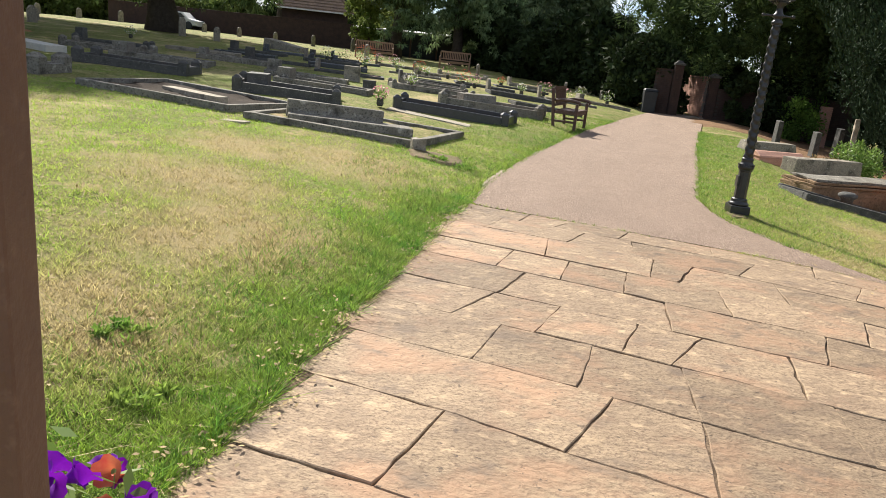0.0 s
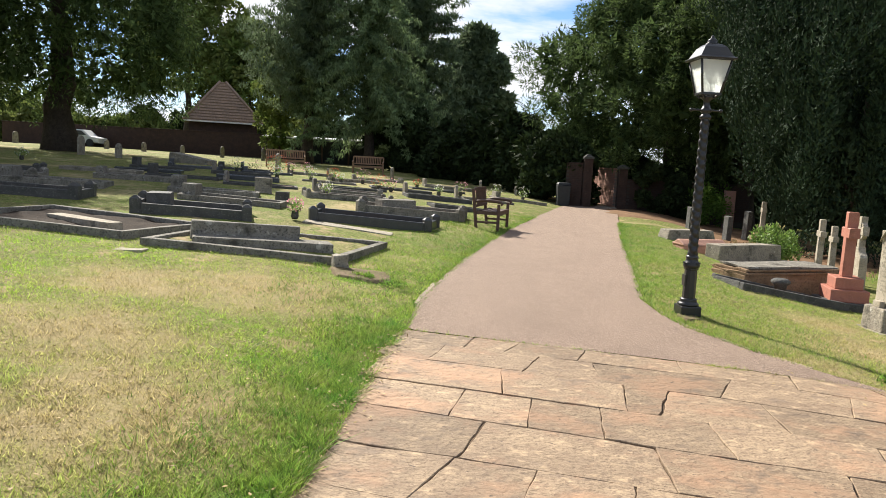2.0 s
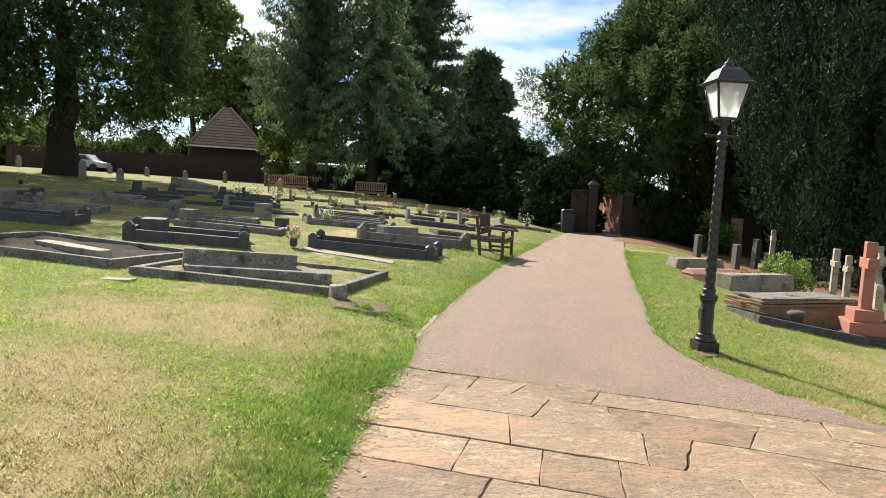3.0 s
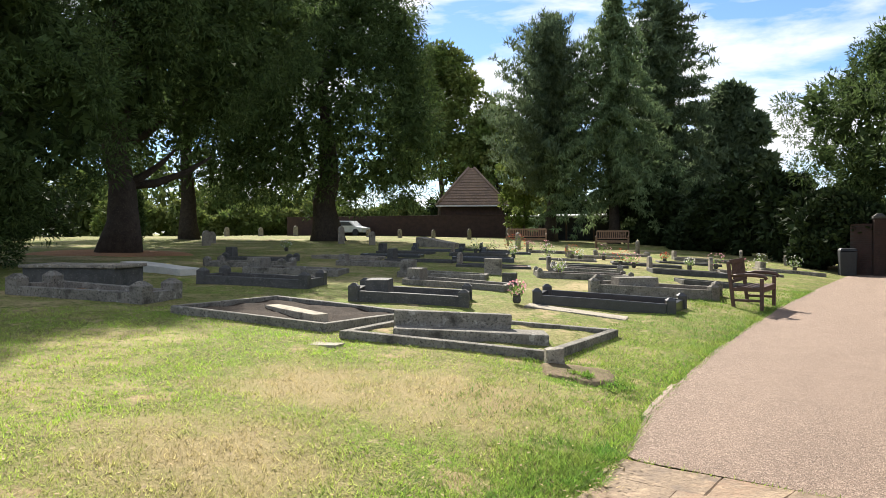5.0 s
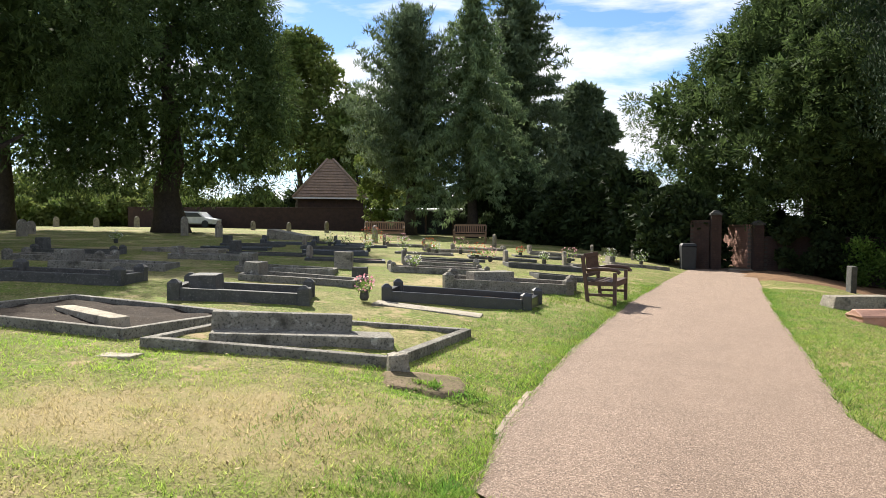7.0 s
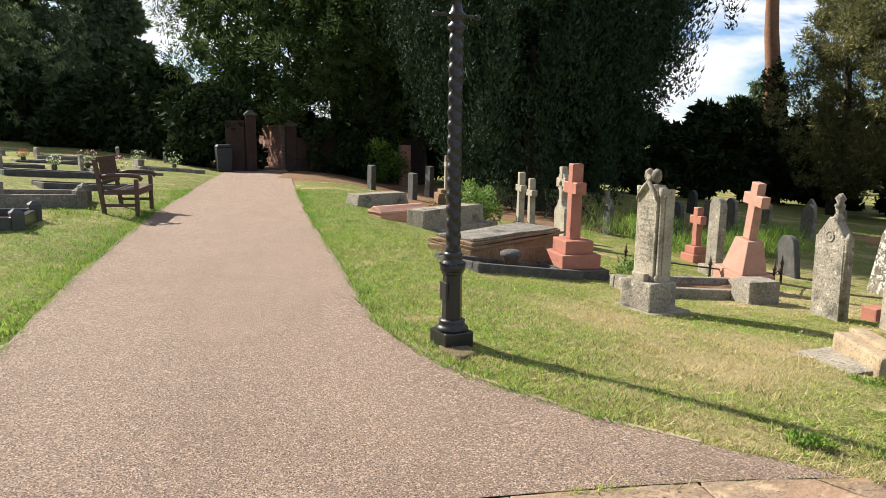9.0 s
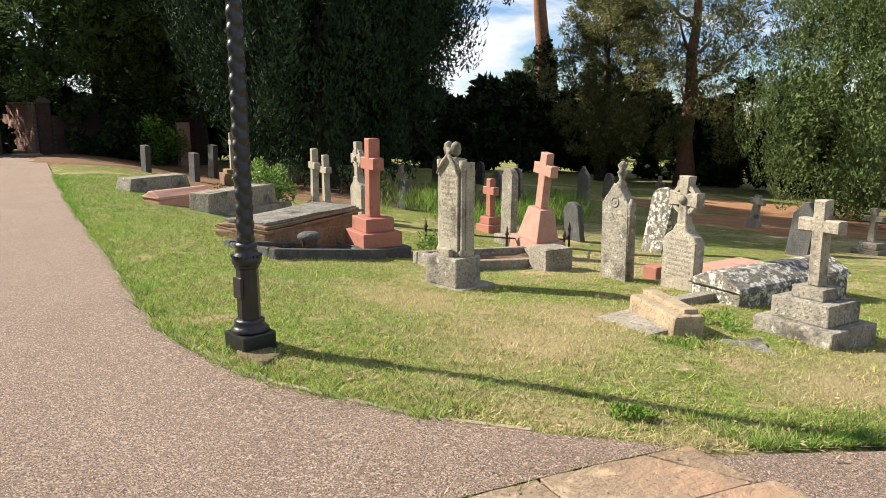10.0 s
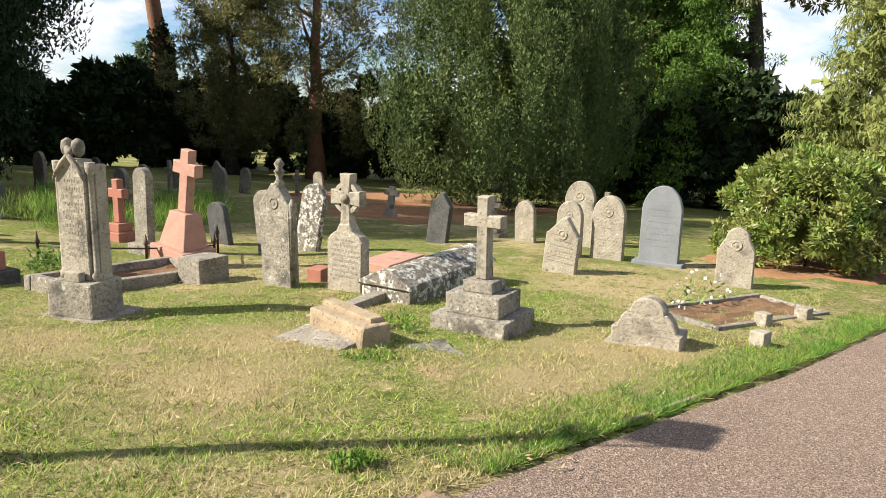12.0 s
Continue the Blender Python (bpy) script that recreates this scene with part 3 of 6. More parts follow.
def plume_lobes(height, base, radius, count, seed, squash=1.0, long=1.3, wide=0.36, shape=vase):
    """Upright feathery plumes, leaning outwards, as on a fastigiate yew."""
    r = np.random.default_rng(seed)
    out = []
    for k in range(count):
        h = r.random()
        a = r.random() * 2 * math.pi
        reach = radius * shape(h) * r.uniform(0.86, 1.06) * (1 + 0.14 * math.sin(4 * a + seed))
        if r.random() < 0.2:
            reach *= r.uniform(0.3, 0.8)
        s = wide * r.uniform(0.6, 1.35)
        out.append((math.cos(a) * reach, math.sin(a) * reach * squash, base + (height - base) * h, s, s, long * r.uniform(0.5, 1.2)))
    return out


def boughs(height, base, radius, count, seed, droop=0.25, shape=spire, fat=0.3, steps=5):
    """Level or hanging boughs set round a stem, as on a cedar or pine."""
    r = np.random.default_rng(seed)
    out = []
    for k in range(count):
        h = (k + r.random()) / count
        a = k * 2.4 + r.normal() * 0.3
        ln = radius * shape(h) * r.uniform(0.75, 1.12)
        z0 = base + (height - base) * h
        for i in range(steps):
            q = (i + 0.6) / steps
            s = fat * (1.15 - 0.5 * q) * r.uniform(0.7, 1.2) * (0.55 + 0.45 * shape(h))
            out.append((math.cos(a) * ln * q + r.normal() * 0.12, math.sin(a) * ln * q + r.normal() * 0.12, z0 - droop * ln * q * q + r.normal() * 0.12, s * 1.35, s * 1.35, s * 0.75))
    return out


# sunlit churchyard side, beyond the bench
def shaggy(shape, height, base, radius, count, seed, size=0.5, squash=1.0):
    """Many small overlapping lobes with some upright shoots, for a yew."""
    return crown_lobes(shape, height, base, radius, count, size, squash, seed, inner=0.12) + plume_lobes(height * 1.02, base, radius * 0.97, count // 3, seed + 50, squash, long=size * 1.5, wide=size * 0.55, shape=shape)


tree("yew_tree", -15.8, 14.0, "dense dark spreading yew with branches to the ground", shaggy(egg, 9.6, 0.05, 4.0, 900, 3, 0.42), 150000, (0.11, 0.03), M_YEW, height=6, radius=0.3, up=-0.1, seed=3, core=0.06, dense=0.7)
tree("cedar_tree", -18.65, 22.4, "tall dark conifer with a thick bare trunk", shaggy(egg, 13.2, 3.9, 5.8, 800, 5, 0.6), 160000, (0.14, 0.034), M_YEW, height=11.5, radius=0.5, up=-0.3, limbs=9, limb_from=0.22, limb_len=3.0, roots=1.7, seed=5, core=0.06, dense=0.9)
tree("yew_tree", -23.6, 42.0, "broad dark yew with hanging branch ends", shaggy(lambda h: dome(h), 20.5, 2.2, 6.3, 1000, 8, 0.8), 150000, (0.22, 0.05), M_YEW, height=12, radius=0.8, up=-0.35, seed=8, core=0.07, dense=1.1, limbs=0)
tree("cedar_tree", -31.0, 38.0, "dark conifer in the row behind", shaggy(dome, 19, 2.6, 6.0, 420, 7, 1.0), 45000, (0.27, 0.08), M_YEW, height=12, radius=0.5, up=-0.3, seed=7, core=0.08, dense=1.1, limbs=0)
tree("chestnut_tree", -39.5, 92.0, "sunlit yellow-green broadleaf tree behind the roof", crown_lobes(dome, 24.5, 7, 6.8, 330, 1.2, seed=9), 30000, (0.5, 0.3), M_BROAD, height=14, radius=0.5, seed=9, dense=1.2)
tree("lime_tree", -30.0, 88.0, "light green broadleaf tree behind the house", crown_lobes(dome, 15, 2, 5.5, 240, 1.1, seed=31), 20000, (0.5, 0.3), M_BROAD, height=10, radius=0.3, seed=31, dense=1.2)
tree("pine_tree", -13.6, 56.0, "dark blue-green pine with upswept needle tufts", boughs(16.4, 3.4, 5.6, 120, 10, droop=-0.4, shape=lambda h: dome(h) * 0.9, fat=0.6, steps=7), 70000, (0.34, 0.05), M_PINE, height=13, radius=0.42, up=0.5, seed=10, limbs=5, dense=0.9)
tree("cedar_tree", -8.6, 54.0, "cedar with pale green hanging boughs", boughs(17.2, 2.6, 7.4, 90, 11, droop=0.5, fat=0.42, steps=10), 60000, (0.28, 0.055), M_CEDAR, height=14, radius=0.35, up=-0.45, seed=11, dense=0.8, limbs=0)
tree("fir_tree", -6.6, 61.8, "tall dark fir with level branches", boughs(22.0, 1.0, 6.4, 130, 12, droop=-0.08, fat=0.6, steps=8, shape=lambda h: max(0.07, (1 - h) ** 0.62)), 80000, (0.34, 0.07), M_PINE, height=18, radius=0.4, up=0.15, seed=12, dense=1.0, limbs=0)
tree("holm_oak", -1.9, 67.0, "rounded dense evergreen oak", crown_lobes(dome, 12.4, 1.0, 3.0, 240, 0.75, seed=13), 26000, (0.4, 0.22), M_PINE, height=8, radius=0.3, seed=13, dense=1.0, core=0.2)
tree("birch_tree", -17.0, 60.0, "slim light green young tree", crown_lobes(egg, 9, 1.0, 1.7, 110, 0.55, seed=14), 10000, (0.3, 0.16), M_BROAD, height=8, radius=0.12, seed=14)
# beside the gate
tree("yew_tree", 9.0, 38.8, "large dark green yew overhanging the gate", shaggy(lambda h: max(0.08, min(1, 1.9 * (1 - h) ** 1.4)) * (0.8 + 0.2 * min(1, h * 5)), 15.0, 2.2, 6.0, 950, 15, 0.55), 210000, (0.15, 0.036), M_YEW, height=10, radius=0.6, up=0.05, seed=15, core=0.07, dense=0.9, limbs=3)
tree("yew_tree", 11.6, 35.5, "shaggy dark yew beside the wall", shaggy(egg, 13, 1.5, 4.0, 420, 16, 0.6), 80000, (0.15, 0.04), M_YEW, height=9, radius=0.4, up=0.1, seed=16, core=0.08, dense=0.9, limbs=2)
# beyond the headstones
# two yews added out of sight behind the Irish yew to shade the lawn
tree("yew_tree", 17.0, 41.5, "added tall yew, hidden at the back, that shades the far lawn", shaggy(egg, 15.5, 1.0, 4.6, 420, 41, 0.75), 55000, (0.24, 0.07), M_YEW, height=10, radius=0.4, seed=41, dense=1.0, limbs=0, core=0.12)
tree("yew_tree", 23.2, 42.5, "added tall yew, hidden at the back, that shades the far lawn", shaggy(egg, 15.0, 1.0, 4.6, 420, 42, 0.75), 55000, (0.24, 0.07), M_YEW, height=10, radius=0.4, seed=42, dense=1.0, limbs=0, core=0.12)
tree("irish_yew", 11.8, 25.95, "huge many-stemmed dark Irish yew with feathery edges", plume_lobes(14.0, 0.9, 4.6, 560, 17, wide=0.42, long=1.35, shape=lambda h: 0.42 + 0.58 * min(1, h * 2.2) if h < 0.75 else max(0.1, 1 - (h - 0.75) * 3.4)), 190000, (0.11, 0.036), M_SHADEYEW, height=5, radius=0.3, up=0.6, seed=17, limbs=5, limb_from=0.05, limb_len=1.6, core=0.22, dense=0.38, shell=0.78, spread=0.28)
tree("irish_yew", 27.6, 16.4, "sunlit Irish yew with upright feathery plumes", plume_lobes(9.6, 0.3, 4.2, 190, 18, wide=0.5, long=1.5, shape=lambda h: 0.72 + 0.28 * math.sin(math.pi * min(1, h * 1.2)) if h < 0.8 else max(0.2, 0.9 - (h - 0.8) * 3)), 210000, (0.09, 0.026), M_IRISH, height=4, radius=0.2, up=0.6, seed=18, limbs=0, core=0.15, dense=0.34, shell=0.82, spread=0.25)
tree("western_red_cedar", 36.2, 10.9, "bright green bushy conifer", boughs(17.0, 0.3, 4.9, 150, 19, droop=0.3, fat=0.6, steps=6, shape=lambda h: max(0.1, (1 - h) ** 0.6)), 130000, (0.15, 0.045), M_BRIGHT, height=8, radius=0.2, up=-0.15, seed=19, limbs=0, dense=0.35, core=0.12, shell=0.7)
tree("golden_cypress", 20.6, 4.9, "pale golden cypress with hanging sprays", boughs(9.5, 1.6, 3.4, 120, 20, droop=0.7, fat=0.32, steps=7, shape=lambda h: max(0.12, (1 - h) ** 0.5)), 110000, (0.15, 0.02), M_WEEP, height=8, radius=0.2, up=-0.6, seed=20, limbs=0)
tree("scots_pine", 35.6, 29.8, "old pine with tawny green needle clumps", crown_lobes(egg, 15, 1.4, 5.2, 240, 0.72, seed=21, inner=0.3), 90000, (0.2, 0.03), M_SCOTS, height=13, radius=0.45, bark=M_PINEBARK, up=0.3, seed=21, limbs=9, limb_len=4.5, core=0.03, shell=0.7)
tree("pine_tree", 33.2, 33.4, "grey-green pine at the churchyard edge", crown_lobes(egg, 12, 1.0, 2.6, 320, 0.45, seed=22, inner=0.4), 55000, (0.22, 0.04), M_SCOTS, height=11, radius=0.3, up=0.3, seed=22, core=0.03)
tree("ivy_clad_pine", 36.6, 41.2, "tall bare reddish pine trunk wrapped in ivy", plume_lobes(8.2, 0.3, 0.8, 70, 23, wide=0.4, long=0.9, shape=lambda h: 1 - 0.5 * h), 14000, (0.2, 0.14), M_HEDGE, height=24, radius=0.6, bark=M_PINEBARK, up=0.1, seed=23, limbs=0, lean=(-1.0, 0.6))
tree("larch_tree", 36.4, 7.6, "leggy conifer with a forked bare trunk", crown_lobes(dome, 16, 8.0, 3.2, 60, 0.6, seed=24), 11000, (0.3, 0.08), M_SCOTS, height=15, radius=0.45, lean=(0.3, 1.6), seed=24, limbs=6, limb_len=4)
tree("broadleaf_tree", 38.5, 15.0, "green mixed trees behind the churchyard", crown_lobes(dome, 12.5, 0.8, 5.0, 260, 1.0, seed=25), 30000, (0.34, 0.16), M_BROAD, height=8, radius=0.3, seed=25, dense=1.0)
tree("fir_tree", 46.0, 52.0, "distant bluish fir on the skyline", boughs(8.5, 0.5, 2.6, 50, 26, droop=-0.1, fat=0.5), 10000, (0.4, 0.1), M_PINE, height=8, radius=0.2, seed=26, limbs=0)


def hedge(x0, y0, x1, y1, height, depth, count, label, material=None, leaf=(0.22, 0.12), seed=0, lump=1.0):
    r = np.random.default_rng(seed)
    t = thing("hedge", (x0 + x1) / 2, (y0 + y1) / 2, ground_z((x0 + x1) / 2, (y0 + y1) / 2), 0, label, "hedge")
    ln = math.hypot(x1 - x0, y1 - y0)
    lobes = []
    for k in range(int(ln * height * 1.6 / lump ** 1.5)):
        q = r.random()
        h = r.random() ** 0.9
        top = height * (0.92 + 0.14 * math.sin(q * ln * 0.7 + seed) + 0.08 * math.sin(q * ln * 2.1)) - 0.6 * lump
        s = r.uniform(0.45, 0.95) * lump
        lobes.append(((q - 0.5) * (x1 - x0) + r.normal() * depth * 0.35, (q - 0.5) * (y1 - y0) + r.normal() * depth * 0.35, top * h + 0.2, s, s, s * 0.9))
    c, w, f = lobed(lobes, count, 0.8, 0.0, 0.3)
    leaf = (leaf[0] * 0.95, leaf[1] * 0.95)
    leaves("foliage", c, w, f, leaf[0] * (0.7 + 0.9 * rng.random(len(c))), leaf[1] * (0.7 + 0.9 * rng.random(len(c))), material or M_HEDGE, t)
    return t


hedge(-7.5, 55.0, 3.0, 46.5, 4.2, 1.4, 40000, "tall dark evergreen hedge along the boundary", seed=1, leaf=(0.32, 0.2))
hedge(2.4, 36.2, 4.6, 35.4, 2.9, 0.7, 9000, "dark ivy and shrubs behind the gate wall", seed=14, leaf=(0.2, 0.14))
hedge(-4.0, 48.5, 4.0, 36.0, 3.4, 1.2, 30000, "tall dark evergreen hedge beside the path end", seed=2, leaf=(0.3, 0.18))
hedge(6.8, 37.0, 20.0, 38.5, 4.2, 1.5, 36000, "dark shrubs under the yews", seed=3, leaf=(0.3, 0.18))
# leaf mass added to stand for the deep shade right of the gate
hedge(6.9, 33.5, 9.0, 33.9, 2.0, 0.5, 6000, "dark leaf mass filling the shade before the old wall", seed=15, leaf=(0.2, 0.12), lump=0.6)
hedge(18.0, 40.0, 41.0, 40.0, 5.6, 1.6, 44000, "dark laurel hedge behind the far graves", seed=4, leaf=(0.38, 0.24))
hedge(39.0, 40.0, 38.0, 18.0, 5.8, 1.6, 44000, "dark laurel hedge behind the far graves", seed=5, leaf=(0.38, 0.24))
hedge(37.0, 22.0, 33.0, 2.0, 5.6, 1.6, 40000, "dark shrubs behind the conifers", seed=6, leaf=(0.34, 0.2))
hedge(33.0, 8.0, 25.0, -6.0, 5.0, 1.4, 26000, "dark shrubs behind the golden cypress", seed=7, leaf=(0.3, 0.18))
hedge(-70.0, 62.0, -36.0, 84.0, 4.0, 2.0, 26000, "far sunlit hedge and scrub", M_BROAD, leaf=(0.5, 0.3), seed=8, lump=1.6)
hedge(-110.0, 50.0, -60.0, 100.0, 9.0, 4.0, 26000, "far sunlit line of trees", M_BROAD, leaf=(0.9, 0.5), seed=9, lump=3.0)
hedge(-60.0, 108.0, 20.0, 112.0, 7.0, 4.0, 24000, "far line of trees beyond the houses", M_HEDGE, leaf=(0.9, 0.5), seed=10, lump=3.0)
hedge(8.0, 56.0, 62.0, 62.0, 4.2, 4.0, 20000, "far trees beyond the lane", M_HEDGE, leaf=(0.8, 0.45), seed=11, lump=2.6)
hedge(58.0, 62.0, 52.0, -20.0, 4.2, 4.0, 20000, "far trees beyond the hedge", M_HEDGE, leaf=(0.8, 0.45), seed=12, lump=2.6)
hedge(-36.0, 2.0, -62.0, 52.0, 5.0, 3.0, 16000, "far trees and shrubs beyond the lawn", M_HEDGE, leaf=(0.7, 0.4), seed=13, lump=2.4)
tree("slim_cypress", -27.5, 31.0, "small slim dark cypress on the lawn", plume_lobes(2.6, 0.1, 0.35, 40, 33, wide=0.2, long=0.5, shape=lambda h: 1 - 0.6 * h), 4000, (0.12, 0.05), M_YEW, height=1.5, radius=0.06, up=0.5, seed=33, limbs=0)
tree("laurel_bush", 15.0, 7.35, "rounded clipped laurel bush with some yellowing leaves", crown_lobes(lambda h: math.sqrt(max(0.03, 1 - (1.0 * h) ** 2.6)) * (0.9 + 0.1 * min(1, h * 4)), 1.85, 0.15, 1.32, 420, 0.18, seed=27), 46000, (0.075, 0.036), M_LAUREL, height=1.0, radius=0.04, up=0.15, category="bush", seed=27, limbs=0, core=0.03, dense=0.3)

# ---- lamp, benches, gate, buildings ----
def street_lamp(x, y):
    t = thing("street_lamp", x, y, ground_z(x, y) - 0.01, 8, "black cast-iron lamp post with a twisted shaft and a four-sided lantern", "street lamp")
    bm = bmesh.new()
    box(bm, 0, 0, -0.2, 0.235, 0.235, 0.34, 0.012, taper=0.98)
    lathe(bm, ((0.11, 0.138), (0.118, 0.15), (0.118, 0.162), (0.1, 0.175), (0.09, 0.2), (0.096, 0.212), (0.075, 0.225)), 20)
    part("base", bm, M_IRON, t)
    bm = bmesh.new()
    lathe(bm, ((0.072, 0.22), (0.068, 0.54), (0.078, 0.55), (0.078, 0.565)), 8, turn=0.5, smooth=False)
    box(bm, -0.068, 0, 0.36, 0.02, 0.09, 0.13, 0.006)
    part("pedestal", bm, M_IRON, t)
    bm = bmesh.new()
    lathe(bm, ((0.07, 0.56), (0.088, 0.575), (0.092, 0.6), (0.085, 0.625), (0.072, 0.64), (0.062, 0.665), (0.07, 0.68), (0.066, 0.695), (0.05, 0.71)), 24)
    for k in range(20):
        a = 2 * math.pi * k / 20
        box(bm, 0.088 * math.cos(a), 0.088 * math.sin(a), 0.615, 0.014, 0.014, 0.014, 0.004, turn=math.degrees(a))
    part("collar", bm, M_IRON, t)
    bm = bmesh.new()
    sides, loops = 20, []
    for i in range(220):
        q = i / 219
        z = 0.7 + 1.52 * q
        loop = []
        for k in range(sides):
            a = 2 * math.pi * k / sides
            ridge = abs(math.sin(a + z * 33.0)) ** 0.8 * 0.55 + abs(math.sin(a - z * 33.0)) ** 0.8 * 0.45
            rr = (0.040 - 0.007 * q) + 0.019 * ridge
            loop.append(bm.verts.new((rr * math.cos(a), rr * math.sin(a), z)))
        loops.append(loop)
    for a, b in zip(loops, loops[1:]):
        for k in range(sides):
            bm.faces.new((a[k], a[(k + 1) % sides], b[(k + 1) % sides], b[k])).smooth = True
    part("twisted_shaft", bm, M_IRON, t)
    bm = bmesh.new()
    lathe(bm, ((0.045, 2.2), (0.06, 2.21), (0.06, 2.235), (0.045, 2.25), (0.04, 2.27), (0.062, 2.285), (0.066, 2.305), (0.045, 2.325), (0.034, 2.36), (0.034, 2.4), (0.07, 2.43), (0.08, 2.45)), 20)
    part("neck", bm, M_IRON, t)
    for k in range(2):
        bm = bmesh.new()
        s = 1 if k else -1
        tube(bm, ((0, 0, 2.3), (s * 0.09, 0, 2.3), (s * 0.16, 0, 2.3)), (0.011, 0.011, 0.011), 8)
        lathe(bm, ((0.01, 2.282), (0.02, 2.29), (0.02, 2.31), (0.01, 2.318)), 10, s * 0.165, 0)
        part("ladder_bar", bm, M_IRON, t)
    lan = thing("lantern", 0, 0, 0)
    lan.parent = t
    b, w, z0, z1 = 0.095, 0.165, 2.47, 2.83
    bm = bmesh.new()
    for sx, sy in ((1, 1), (1, -1), (-1, -1), (-1, 1)):
        tube(bm, ((sx * b, sy * b, z0 - 0.01), (sx * w, sy * w, z1)), (0.013, 0.013), 6)
        tube(bm, ((sx * 0.05, sy * 0.05, 2.43), (sx * b, sy * b, z0)), (0.012, 0.012), 6)
    box(bm, 0, 0, z0 - 0.015, 2 * b + 0.03, 0.03, 0.02, 0.003)
    for q, zz in ((b, z0 - 0.01), (w, z1 - 0.01)):
        for s in (-1, 1):
            box(bm, 0, s * q, zz, 2 * q + 0.03, 0.024, 0.026, 0.004)
            box(bm, s * q, 0, zz, 0.024, 2 * q + 0.03, 0.026, 0.004)
    part("frame", bm, M_IRON, lan)
    for k in range(4):
        bm = bmesh.new()
        a = [bm.verts.new(p) for p in ((-b + 0.01, -b, z0 + 0.012), (b - 0.01, -b, z0 + 0.012), (w - 0.012, -w, z1 - 0.012), (-w + 0.012, -w, z1 - 0.012))]
        f = bm.faces.new(a)
        ext = bmesh.ops.extrude_face_region(bm, geom=[f])
        bmesh.ops.translate(bm, verts=[v for v in ext["geom"] if isinstance(v, bmesh.types.BMVert)], vec=(0, 0.005, 0))
        bmesh.ops.recalc_face_normals(bm, faces=bm.faces)
        bmesh.ops.transform(bm, verts=bm.verts, matrix=pose(0, 0, 0, 0, 0, 90 * k))
        part("pane", bm, M_GLASS, lan, "frosted glass pane").visible_shadow = False
    bm = bmesh.new()
    rings = ((0.205, 2.825), (0.21, 2.84), (0.175, 2.86), (0.12, 2.96), (0.085, 2.99), (0.07, 2.995))
    loops = [[bm.verts.new((sx * q, sy * q, z)) for sx, sy in ((1, 1), (-1, 1), (-1, -1), (1, -1))] for q, z in rings]
    for p, q in zip(loops, loops[1:]):
        for k in range(4):
            bm.faces.new((p[k], p[(k + 1) % 4], q[(k + 1) % 4], q[k]))
    bm.faces.new(loops[-1])
    bm.faces.new(list(reversed(loops[0])))
    part("roof", bm, M_IRON, lan)
    bm = bmesh.new()
    lathe(bm, ((0.068, 2.99), (0.072, 3.005), (0.045, 3.02), (0.055, 3.035), (0.035, 3.055), (0.015, 3.07), (0.02, 3.08), (0.005, 3.095)), 14)
    part("finial", bm, M_IRON, lan)


street_lamp(3.555, 11.975)


def bench(x, y, turn, L, material, label, z=None, group="benches"):
    """A slatted park bench that faces -y at turn 0, with curled arms."""
    t = thing("park_bench", x, y, ground_z(x, y) if z is None else z, turn, label, "bench", group)
    for s in (-1, 1):
        px = s * (L / 2 - 0.04)
        for name, yy, hh, tl in (("front_leg", -0.26, 0.62, 0), ("back_leg", 0.24, 0.95, -7)):
            bm = bmesh.new()
            box(bm, px, yy, -0.03, 0.065, 0.065, hh, 0.006, tilt=(tl, 0))
            part(name, bm, material, t)
        bm = bmesh.new()
        tube(bm, ((px, 0.3, 0.63), (px, 0.1, 0.66), (px, -0.15, 0.655), (px, -0.3, 0.635), (px, -0.34, 0.595), (px, -0.31, 0.57)), (0.024, 0.034, 0.036, 0.036, 0.034, 0.022), 8)
        part("arm", bm, material, t)
        bm = bmesh.new()
        box(bm, px, 0, 0.34, 0.05, 0.5, 0.07, 0.005)
        box(bm, px, 0, 0.14, 0.04, 0.48, 0.05, 0.005)
        part("side_rail", bm, material, t)
    bm = bmesh.new()
    box(bm, 0, -0.26, 0.32, L - 0.12, 0.04, 0.09, 0.005)
    part("front_rail", bm, material, t)
    for k in range(5):
        bm = bmesh.new()
        box(bm, 0, -0.25 + k * 0.105, 0.41 - 0.012 * math.sin(k / 4 * math.pi), L - (0.02 if k < 4 else 0.14), 0.085, 0.024, 0.005)
        part("seat_slat", bm, material, t)
    for z0, y0, h in ((0.5, 0.265, 0.06), (0.87, 0.315, 0.08)):
        bm = bmesh.new()
        box(bm, 0, y0, z0, L - 0.1, 0.035, h, 0.006, tilt=(-7, 0))
        part("back_rail", bm, material, t)
    n = int((L - 0.2) / 0.095)
    for k in range(n):
        bm = bmesh.new()
        box(bm, (k - (n - 1) / 2) * 0.095, 0.272, 0.54, 0.05, 0.018, 0.35, 0.004, tilt=(-7, 0))
        part("back_slat", bm, material, t)
    return t


bench(1.12, 20.75, 80, 1.25, M_DARKWOOD, "dark stained wooden park bench beside the path")
bench(-7.85, 9.68, 34, 1.5, M_TEAK, "weathered teak slatted bench under the yew")
bench(-10.6, 41.6, 18, 2.1, M_TEAK, "long grey-brown bench near the hedge", group="far benches")
bench(-6.2, 42.2, 8, 1.7, M_TEAK, "grey-brown bench near the hedge", group="far benches")


